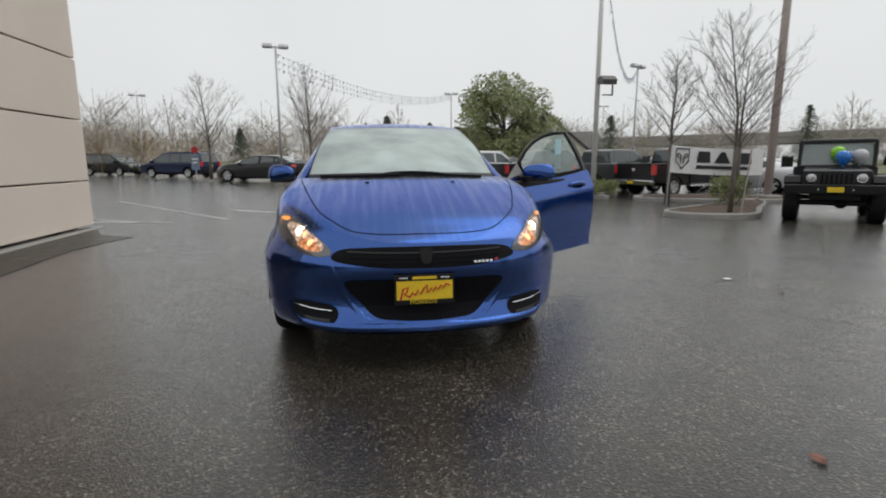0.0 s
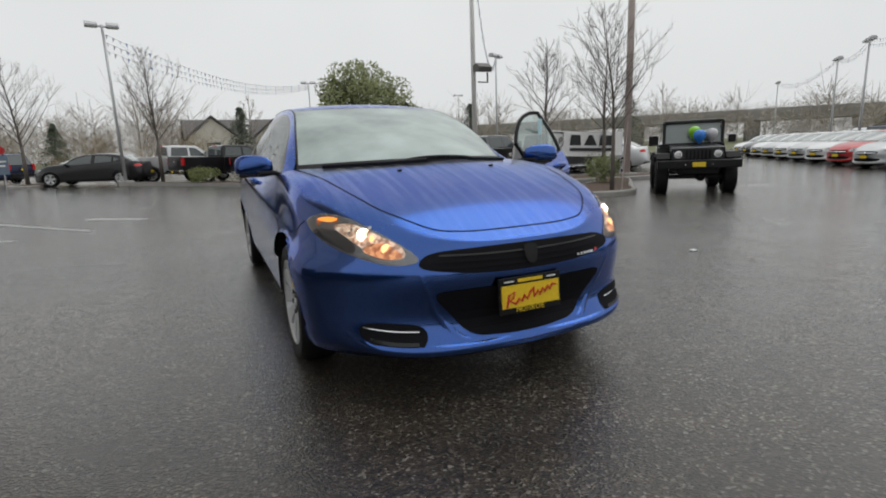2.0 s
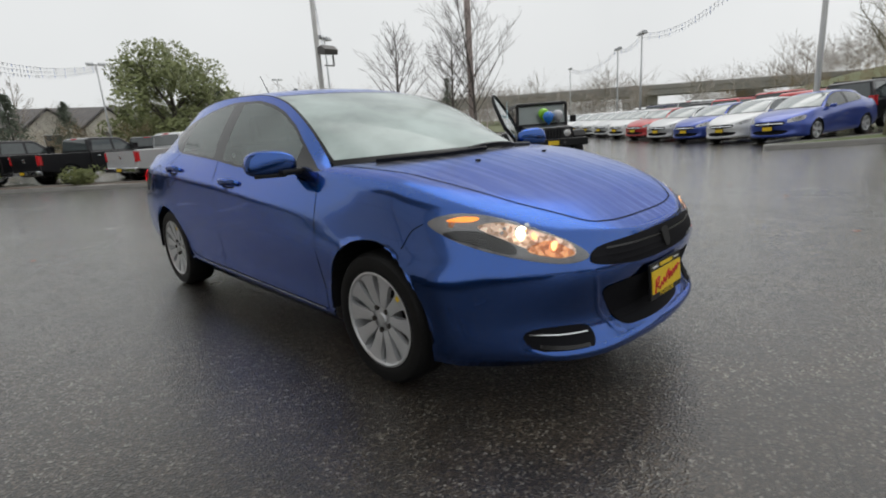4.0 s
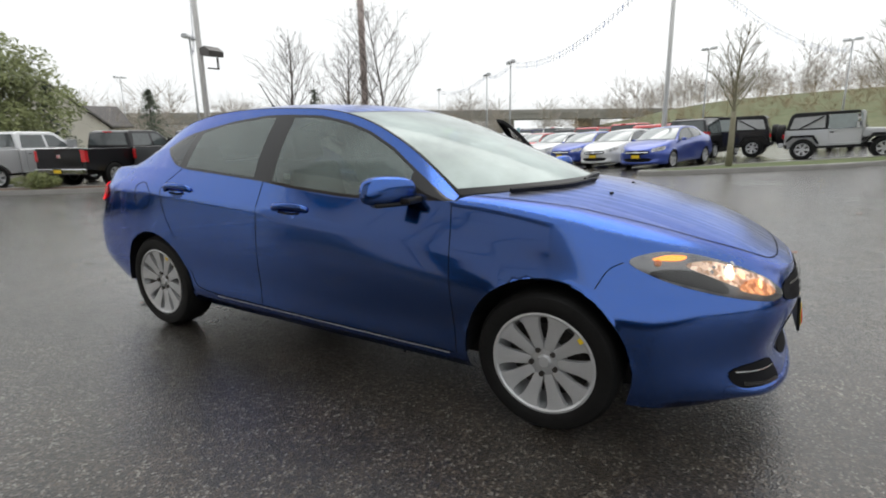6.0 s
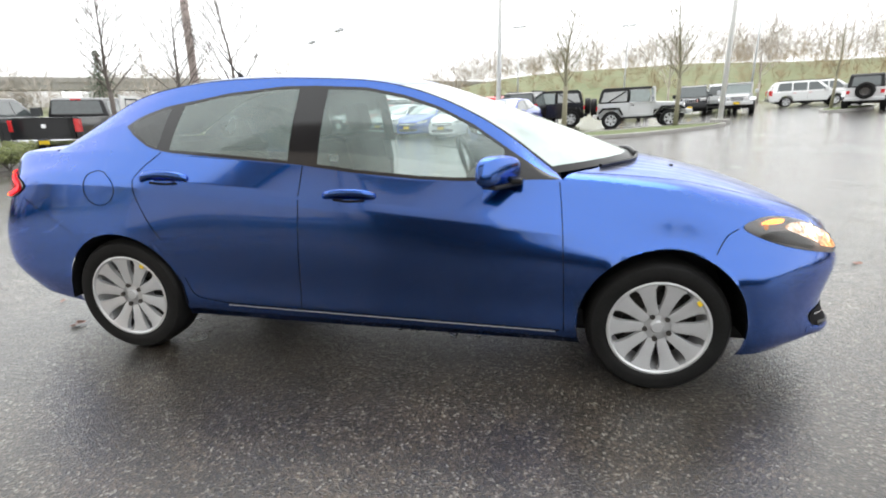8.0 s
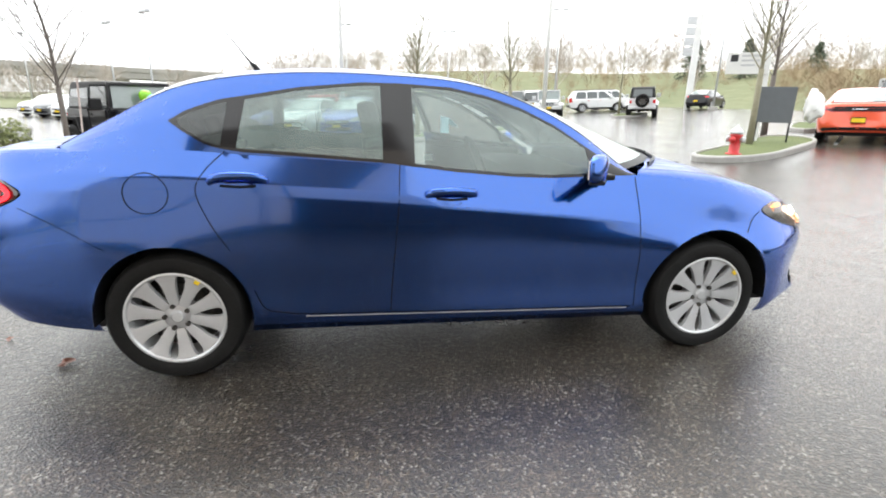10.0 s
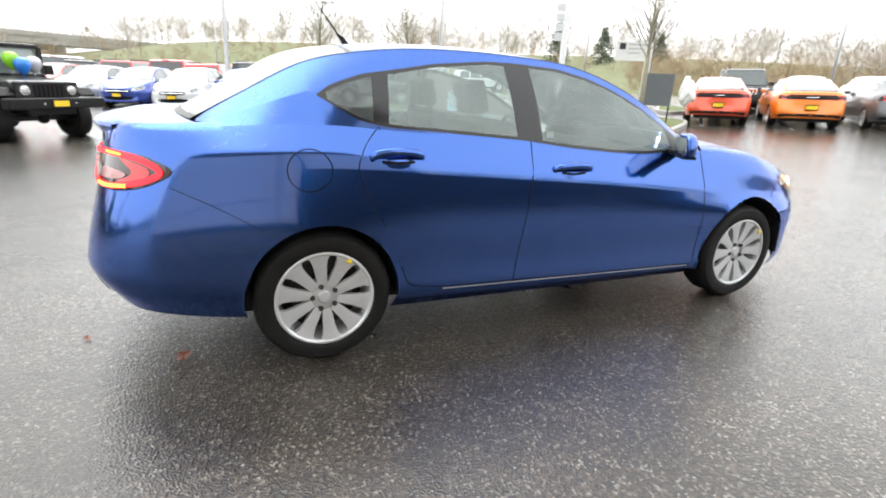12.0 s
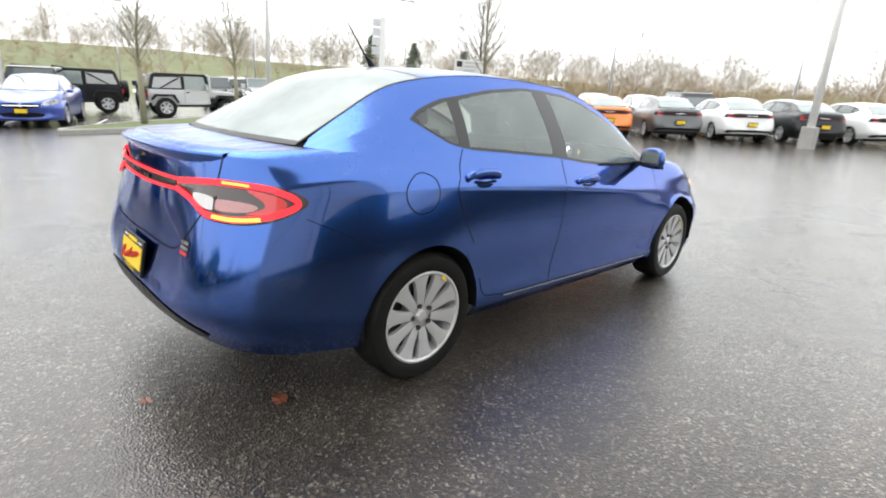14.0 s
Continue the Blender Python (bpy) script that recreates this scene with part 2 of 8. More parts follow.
    mr.inputs["To Min"].default_value, mr.inputs["To Max"].default_value = 0.24, 0.42
    t.links.new(pools.outputs["Fac"], mr.inputs["Value"])
    t.links.new(mr.outputs[0], p.inputs["Roughness"])
    p.inputs["Coat Weight"].default_value = 1.0
    p.inputs["Coat Roughness"].default_value = 0.12
    p.inputs["Coat IOR"].default_value = 1.46
    p.inputs["Specular IOR Level"].default_value = 0.3
    h = t.nodes.new("ShaderNodeMath")
    h.operation = "ADD"
    t.links.new(grit.outputs["Distance"], h.inputs[0])
    t.links.new(grain.outputs["Fac"], h.inputs[1])
    b = node(t, "ShaderNodeBump", Strength=1.0, Distance=0.010)
    t.links.new(h.outputs[0], b.inputs["Height"])
    t.links.new(b.outputs[0], p.inputs["Normal"])
    film = node(t, "ShaderNodeBump", Strength=0.24, Distance=0.006)
    t.links.new(h.outputs[0], film.inputs["Height"])
    t.links.new(film.outputs[0], p.inputs["Coat Normal"])
    return m


M_ASPHALT = wet_asphalt()
M_BLUE = car_paint("blue_metallic_paint", (0.007, 0.074, 0.335), 1.0, 0.17, 0.5)
# film colours hold the mist and part of the sky's reflection
M_GLASS = window_glass("side_glass", (0.60, 0.70, 0.68), 0.27, (0.45, 0.56, 0.54))
M_QUARTER = window_glass("dark_quarter_glass", (0.30, 0.35, 0.34), 0.10, (0.40, 0.46, 0.46))
M_SCREEN = window_glass("mist_and_sky_windscreen_glass", (0.50, 0.58, 0.55), 0.72, (0.55, 0.645, 0.62), 1.42, 0.10)
M_BACKLIGHT = window_glass("mist_and_sky_rear_glass", (0.40, 0.47, 0.45), 0.50, (0.42, 0.49, 0.48), 1.33, 0.22)
# sky reflection on parked glass is put into the base colour, most on windscreens
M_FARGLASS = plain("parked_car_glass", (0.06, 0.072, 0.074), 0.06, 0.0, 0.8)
M_FARSCREEN = plain("sky_pale_parked_car_windscreen", (0.20, 0.24, 0.235), 0.10, 0.0, 1.0)
# opaque; the pale tone stands for the bright view through the window
M_VINYL = plain("clear_vinyl_soft_top_window", (0.36, 0.37, 0.37), 0.25, 0.0, 0.5)
M_BLACK = plain("black_trim_plastic", (0.012, 0.012, 0.013), 0.35)
M_GAP = plain("panel_gap_shadow_rubber", (0.004, 0.004, 0.006), 0.8)
M_TYRE = two_scale("tyre_rubber", (0.005, 0.005, 0.005), (0.015, 0.015, 0.015), 12, 160, 0.55, 0.12, 0, 0.3, 0.002)
M_ALLOY = two_scale("silver_alloy", (0.50, 0.51, 0.52), (0.60, 0.61, 0.62), 9, 220, 0.34, 0.06, 0.45, 0.05, 0.001)
M_PILLAR = plain("gloss_black_pillar_film", (0.006, 0.006, 0.007), 0.12)
M_DARKMETAL = two_scale("dark_brake_metal", (0.05, 0.05, 0.05), (0.12, 0.11, 0.10), 20, 90, 0.5, 0.1, 0.8)
M_CHROME = plain("chrome", (0.75, 0.76, 0.78), 0.12, 1.0)
M_LENS = window_glass("clear_lamp_lens", (0.92, 0.93, 0.94), 0.05, (0.8, 0.8, 0.8))
M_REFLECTOR = plain("lamp_reflector", (0.55, 0.55, 0.55), 0.28, 0.6)
M_LAMPGREY = plain("grey_lamp_housing", (0.30, 0.30, 0.305), 0.25, 0.5)
M_CLEARLAMP = plain("clear_reversing_lens", (0.55, 0.55, 0.55), 0.12, 0.0, 0.8)
M_RED = plain("red_lamp_lens", (0.60, 0.02, 0.025), 0.15, 0.0, 0.8)
M_REDGLOW = glowing("lit_red_lamp", (0.85, 0.012, 0.022), 0.75)
M_AMBERGLOW = glowing("lit_amber_lamp", (1.0, 0.34, 0.04), 1.1)
M_BULB = glowing("lit_headlamp_bulb", (1.0, 0.88, 0.68), 7.0)
M_WARMBULB = glowing("lit_side_lamp", (1.0, 0.55, 0.22), 1.6)
M_AMBER = plain("amber_reflector", (0.75, 0.25, 0.03), 0.2, 0.0, 0.8)
M_SMOKED = plain("smoked_lamp_lens", (0.03, 0.012, 0.013), 0.12, 0.0, 0.8)
M_PINK = plain("frosted_pink_lens", (0.42, 0.20, 0.20), 0.2, 0.0, 0.8)
M_SLAT = plain("gloss_black_slat", (0.006, 0.006, 0.0065), 0.25)


def emissive_facets(name, dim, bright, low, high):
    """A lamp's faceted reflector, the bulb's light on it given as emission: small facets, some bright, some dim."""
    m, t, p = material(name)
    cells = node(t, "ShaderNodeTexVoronoi", Scale=62.0)
    t.links.new(coords(t), cells.inputs["Vector"])
    tone = t.nodes.new("ShaderNodeSeparateColor")
    t.links.new(cells.outputs["Color"], tone.inputs[0])
    ramp = t.nodes.new("ShaderNodeValToRGB")
    ramp.color_ramp.elements[0].color = (*dim, 1)
    ramp.color_ramp.elements[1].color = (*bright, 1)
    t.links.new(tone.outputs[0], ramp.inputs[0])
    power = node(t, "ShaderNodeMapRange")
    power.inputs["To Min"].default_value, power.inputs["To Max"].default_value = low, high
    t.links.new(tone.outputs[0], power.inputs["Value"])
    t.links.new(ramp.outputs[0], p.inputs["Base Color"])
    t.links.new(ramp.outputs[0], p.inputs["Emission Color"])
    t.links.new(power.outputs[0], p.inputs["Emission Strength"])
    p.inputs["Roughness"].default_value = 0.25
    return m


# reflectors emit by themselves, in place of bounced bulb light
M_LITBOWL = emissive_facets("emissive_reflector_bowl", (0.55, 0.30, 0.16), (1.0, 0.80, 0.64), 0.06, 0.48)
M_WARMBOWL = emissive_facets("emissive_amber_reflector", (0.60, 0.16, 0.03), (1.0, 0.52, 0.22), 0.08, 0.50)
M_YELLOW = plain("yellow_plate_card", (0.80, 0.55, 0.02), 0.45)
M_PLATERED = plain("red_plate_ink", (0.5, 0.02, 0.02), 0.5)
M_SEAT = plain("dark_seat_cloth", (0.03, 0.03, 0.032), 0.85)
M_HEADLINER = plain("grey_headliner_cloth", (0.36, 0.36, 0.35), 0.9)
M_WHITEPAPER = plain("white_paper", (0.75, 0.76, 0.76), 0.7)
M_PALEBLUE = plain("pale_blue_sticker", (0.45, 0.68, 0.75), 0.6)


for dull in (M_BLACK, M_GAP, M_SEAT, M_TYRE, M_DARKMETAL):
    dull.node_tree.nodes["Principled BSDF"].inputs["Specular IOR Level"].default_value = 0.18
M_BLUE.node_tree.nodes["Principled BSDF"].inputs["Coat IOR"].default_value = 1.65
M_BLUE.node_tree.nodes["Principled BSDF"].inputs["Specular Tint"].default_value = (0.32, 0.47, 0.95, 1)

# ---------------------------------------------------------------- mesh helpers
def mesh_from(name, verts, faces, mat, smooth=True, normals=None):
    me = bpy.data.meshes.new(name)
    me.from_pydata([tuple(v) for v in verts], [], faces)
    me.update()
    if smooth:
        me.polygons.foreach_set("use_smooth", [True] * len(me.polygons))
    if normals is not None:
        me.normals_split_custom_set_from_vertices([tuple(n) for n in normals])
    me.materials.append(mat)
    return me


def part(name, bm, mat, parent=None, label="", smooth=False):
    me = bpy.data.meshes.new(name)
    bm.to_mesh(me)
    bm.free()
    if smooth:
        me.polygons.foreach_set("use_smooth", [True] * len(me.polygons))
    me.materials.append(mat)
    ob = new(name, me)
    ob.parent = parent
    if label:
        tagged(ob, label)
    return ob


def part_mesh(name, me, parent=None, label=""):
    ob = new(name, me)
    ob.parent = parent
    if label:
        tagged(ob, label)
    return ob


def thing(name, label, category, group="", m=None):
    ob = new(name)
    ob.empty_display_size = 0.2
    tagged(ob, label, category, group)
    if m is not None:
        ob.matrix_basis = m
    return ob


def bm_box(bm, x0, x1, y0, y1, z0, z1, bevel=0.0, m=None):
    r = bmesh.ops.create_cube(bm, size=1.0)
    vs = r["verts"]
    for v in vs:
        v.co = Vector(((x0 + x1) / 2 + v.co.x * (x1 - x0), (y0 + y1) / 2 + v.co.y * (y1 - y0), (z0 + z1) / 2 + v.co.z * (z1 - z0)))
    if m is not None:
        bmesh.ops.transform(bm, matrix=m, verts=vs)
    if bevel:
        es = {e for v in vs for e in v.link_edges}
        bmesh.ops.bevel(bm, geom=list(es), offset=bevel, segments=2, affect="EDGES", profile=0.6)
    return vs


def box_bm(x0, x1, y0, y1, z0, z1, bevel=0.0, m=None):
    bm = bmesh.new()
    bm_box(bm, x0, x1, y0, y1, z0, z1, bevel, m)
    return bm


def tube(bm, pts, radii, sides=8, cap=True):
    """A tapered tube along a polyline."""
    pts = [Vector(p) for p in pts]
    rings = []
    side = None
    for i, p in enumerate(pts):
        d = (pts[min(i + 1, len(pts) - 1)] - pts[max(i - 1, 0)]).normalized()
        if side is None:
            side = d.orthogonal().normalized()
        side = (side - d * side.dot(d))
        side = side.normalized() if side.length > 1e-6 else d.orthogonal().normalized()
        up = d.cross(side)
        r = radii[i] if isinstance(radii, (list, tuple)) else radii
        rings.append([bm.verts.new(p + (side * math.cos(a) + up * math.sin(a)) * r) for a in (2 * math.pi * k / sides for k in range(sides))])
    for a, b in zip(rings, rings[1:]):
        for k in range(sides):
            bm.faces.new((a[k], a[(k + 1) % sides], b[(k + 1) % sides], b[k]))
    if cap:
        bm.faces.new(list(reversed(rings[0])))
        bm.faces.new(rings[-1])


def lathe(bm, profile, steps=48, axis="x", close=False):
    """Revolve (radius, along) pairs round an axis through the origin."""
    rings = []
    for r, h in profile:
        ring = []
        for k in range(steps):
            a = 2 * math.pi * k / steps
            c, s = r * math.cos(a), r * math.sin(a)
            ring.append(bm.verts.new((h, c, s) if axis == "x" else (c, s, h)))
        rings.append(ring)
    if close:
        rings.append(rings[0])
    for a, b in zip(rings, rings[1:]):
        for k in range(steps):
            bm.faces.new((a[k], a[(k + 1) % steps], b[(k + 1) % steps], b[k]))
    return rings


def crom(p0, p1, p2, p3, t):
    return 0.5 * ((2 * p1) + (p2 - p0) * t + (2 * p0 - 5 * p1 + 4 * p2 - p3) * t * t + (3 * p1 - p0 - 3 * p2 + p3) * t * t * t)


def spline(ctrl, subs):
    """A smooth line through the control points; subs: pieces in each stretch."""
    c = [np.array(p, float) for p in ctrl]
    c = [2 * c[0] - c[1]] + c + [2 * c[-1] - c[-2]]
    out = []
    for i in range(1, len(c) - 2):
        n = subs if isinstance(subs, int) else subs[i - 1]
        out += [crom(c[i - 1], c[i], c[i + 1], c[i + 2], k / n) for k in range(n)]
    out.append(c[-2])
    return np.array(out)


def closed_spline(ctrl, n):
    c = [np.array(p, float) for p in ctrl]
    m = len(c)
    return [crom(c[i - 1], c[i], c[(i + 1) % m], c[(i + 2) % m], k / n) for i in range(m) for k in range(n)]


def by(x, pairs):
    """Smooth-ish table lookup."""
    xs, ys = zip(*pairs)
    return float(np.interp(x, xs, ys))


# ---------------------------------------------------------------- saloon car: feature lines of one half, nose to tail
# each line has 17 stations round the plan: nose centre, nose corner, front axle (6), door front (7), rear axle (11), tail corner (13), tail centre
LOWER_LIP = [(0, -.868, .2), (.25, -.854, .2), (.45, -.802, .2), (.62, -.698, .205), (.76, -.527, .197), (.85, -.357, .201), (.84, 0, .2), (.82, .45, .195), (.82, 1.1, .2),
             (.82, 1.7, .205), (.82, 2.3, .21), (.83, 2.7, .22), (.82, 3.1, .25), (.76, 3.4, .29), (.6, 3.54, .31), (.34, 3.6, .32), (0, 3.62, .32)]
SILL = [(0, -.92, .249), (.25, -.906, .249), (.45, -.872, .254), (.62, -.787, .264), (.76, -.603, .264), (.87, -.376, .266), (.885, 0, .265), (.872, .45, .262), (.868, 1.1, .272),
        (.868, 1.7, .283), (.872, 2.3, .295), (.885, 2.7, .32), (.87, 3.1, .36), (.8, 3.46, .4), (.62, 3.61, .42), (.35, 3.67, .43), (0, 3.685, .43)]
FLANK = [(0, -.863, .36), (.25, -.849, .36), (.45, -.821, .37), (.62, -.75, .38), (.77, -.591, .39), (.885, -.376, .4), (.905, 0, .42), (.88, .45, .4), (.875, 1.1, .41),
         (.875, 1.7, .42), (.882, 2.3, .44), (.905, 2.7, .46), (.885, 3.1, .48), (.82, 3.47, .5), (.64, 3.625, .51), (.36, 3.65, .525), (0, 3.655, .53)]
WAIST = [(0, -.92, .54), (.25, -.906, .54), (.45, -.866, .55), (.62, -.78, .56), (.78, -.586, .575), (.897, -.357, .565), (.918, 0, .585), (.905, .45, .60), (.898, 1.1, .62),
         (.898, 1.7, .64), (.902, 2.3, .66), (.912, 2.7, .68), (.89, 3.1, .69), (.82, 3.45, .68), (.63, 3.59, .67), (.36, 3.615, .67), (0, 3.62, .67)]
CREASE = [(0, -.915, .61), (.25, -.901, .615), (.48, -.837, .63), (.62, -.752, .65), (.757, -.548, .668), (.850, -.319, .672), (.879, 0, .702), (.884, .45, .758), (.895, 1.1, .82),
          (.895, 1.7, .875), (.895, 2.3, .932), (.885, 2.7, .965), (.855, 3.1, .962), (.785, 3.36, .93), (.63, 3.51, .905), (.36, 3.575, .895), (0, 3.59, .895)]
SHOULDER = [(0, -.892, .685), (.25, -.873, .69), (.46, -.787, .72), (.6, -.646, .775), (.715, -.433, .835), (.785, -.2, .885), (.812, 0, .922), (.815, .45, .965), (.825, 1.1, .955),
            (.828, 1.7, 1.02), (.805, 2.3, 1.055), (.78, 2.7, 1.078), (.745, 3.1, 1.062), (.7, 3.36, 1.048), (.58, 3.475, 1.048), (.34, 3.54, 1.05), (0, 3.56, 1.051)]
BONNET_MID = [(0, -.882, .695), (.18, -.863, .705), (.36, -.764, .755), (.45, -.622, .82), (.51, -.423, .88), (.55, -.2, .935), (.56, 0, .972), (.565, .27, .995)]
BONNET_TOP = [(0, -.877, .7), (0, -.854, .715), (0, -.773, .758), (0, -.641, .828), (0, -.451, .898), (0, -.26, .95), (0, -.1, .985), (0, .02, 1.01)]
DECK_MID = [(.62, 3.20, 1.072), (.58, 3.33, 1.064), (.45, 3.40, 1.060), (.25, 3.445, 1.060), (0, 3.455, 1.060)]
DECK_TOP = [(0, 3.29, 1.078), (0, 3.33, 1.070), (0, 3.38, 1.063), (0, 3.42, 1.061), (0, 3.445, 1.061)]
KE = (7, 7.5, 8, 8.25, 9, 10, 10.4, 11, 11.5, 12)
ROOF_EDGE = [(.715, .47, .985), (.655, .78, 1.205), (.595, 1.10, 1.348), (.58, 1.25, 1.388), (.575, 1.7, 1.427), (.565, 2.3, 1.415), (.56, 2.5, 1.388), (.55, 2.75, 1.322), (.57, 2.97, 1.205), (.60, 3.2, 1.078)]
ROOF_SPINE = [(0, .02, 1.012), (0, .46, 1.178), (0, .92, 1.338), (0, 1.13, 1.402), (0, 1.70, 1.465), (0, 2.3, 1.456), (0, 2.5, 1.437), (0, 2.80, 1.366), (0, 3.03, 1.228), (0, 3.29, 1.078)]
WINDOW_TOP = [(.47, .97), (.575, 1.03), (.72, 1.12), (.85, 1.20), (1.03, 1.283), (1.2, 1.337), (1.4, 1.376), (1.65, 1.388), (1.83, 1.388), (2.13, 1.358), (2.46, 1.296), (2.6, 1.244), (2.67, 1.20)]
WINDOW_FOOT = [(.47, .968), (.81, .952), (1.1, .961), (1.5, .994), (1.68, 1.022), (2.1, 1.052), (2.4, 1.072), (2.51, 1.095), (2.60, 1.145), (2.67, 1.195)]
ARCHES = ((0.0, .330, .358), (2.703, .325, .342))


def line_at(ctrl, k):
    n = len(ctrl)
    i = min(int(k), n - 2)

    def c(j):
        if j < 0:
            p = np.array(ctrl[1], float)
            return p * (-1, 1, 1) if abs(ctrl[0][0]) < 1e-6 else 2 * np.array(ctrl[0], float) - p
        if j >= n:
            p = np.array(ctrl[n - 2], float)
            return p * (-1, 1, 1) if abs(ctrl[n - 1][0]) < 1e-6 else 2 * np.array(ctrl[n - 1], float) - p
        return np.array(ctrl[j], float)
    return crom(c(i - 1), c(i), c(i + 1), c(i + 2), k - i)


def hermite(x, xs, pts):
    """A smooth curve through points at uneven parameters."""
    pts = np.array(pts, float)
    i = int(np.clip(np.searchsorted(xs, x) - 1, 0, len(xs) - 2))
    h = xs[i + 1] - xs[i]

    def slope(j):
        if j == 0:
            return (pts[1] - pts[0]) / (xs[1] - xs[0])
        if j == len(xs) - 1:
            return (pts[-1] - pts[-2]) / (xs[-1] - xs[-2])
        a, b = xs[j] - xs[j - 1], xs[j + 1] - xs[j]
        return ((pts[j] - pts[j - 1]) / a * b + (pts[j + 1] - pts[j]) / b * a) / (a + b)
    t = (x - xs[i]) / h
    return ((2 * t ** 3 - 3 * t ** 2 + 1) * pts[i] + (t ** 3 - 2 * t ** 2 + t) * h * slope(i)
            + (-2 * t ** 3 + 3 * t ** 2) * pts[i + 1] + (t ** 3 - t ** 2) * h * slope(i + 1))


class Shell:
    """Vertices and quads with a region name each, over both halves."""

    def __init__(self):
        self.v, self.f, self.r = [], [], []

    def grid(self, rows, region):
        """rows: lists of points of equal length, on the half x > 0; region(centre, row, column) names a quad."""
        for flip in (1, -1):
            base = len(self.v)
            nr, nc = len(rows), len(rows[0])
            for row in rows:
                self.v += [(p[0] * flip, p[1], p[2]) for p in row]
            for i in range(nr - 1):
                for j in range(nc - 1):
                    q = [base + i * nc + j, base + i * nc + j + 1, base + (i + 1) * nc + j + 1, base + (i + 1) * nc + j]
                    c = (np.array(rows[i][j]) + rows[i][j + 1] + rows[i + 1][j + 1] + rows[i + 1][j]) / 4
                    name = region(c, i, j)
                    if name:
                        self.f.append(q if flip < 0 else q[::-1])
                        self.r.append((name, flip))


def lower_region(c, top):
    x, y, z = c
    if top and y < .6:
        edge = by(y, [(-.825, .0), (-.813, .25), (-.78, .40), (-.6, .535), (-.2, .655), (.1, .712), (.40, .745)])
        if y > -.825 and x < edge:
            return "hood"
    if y < -.29:
        return "front_bumper"
    if y < .44:
        return "fender"
    if y > 2.95 and z < by(y, [(2.95, .655), (3.29, .83), (3.8, .83)]) and not (x < .58 and z > .665):
        return "rear_bumper"
    if y > 3.28 and x < .60:
        return "trunk_lid"
    if z < by(y, [(.4, .275), (2.2, .315)]) and y < 2.35:
        return "sill"
    if y < 1.68:
        return "front_door"
    if y < by(z, [(.30, 2.22), (.35, 2.33), (.6, 2.40), (.75, 2.48), (.91, 2.55), (1.09, 2.44)]):
        return "rear_door"
    return "quarter_panel"


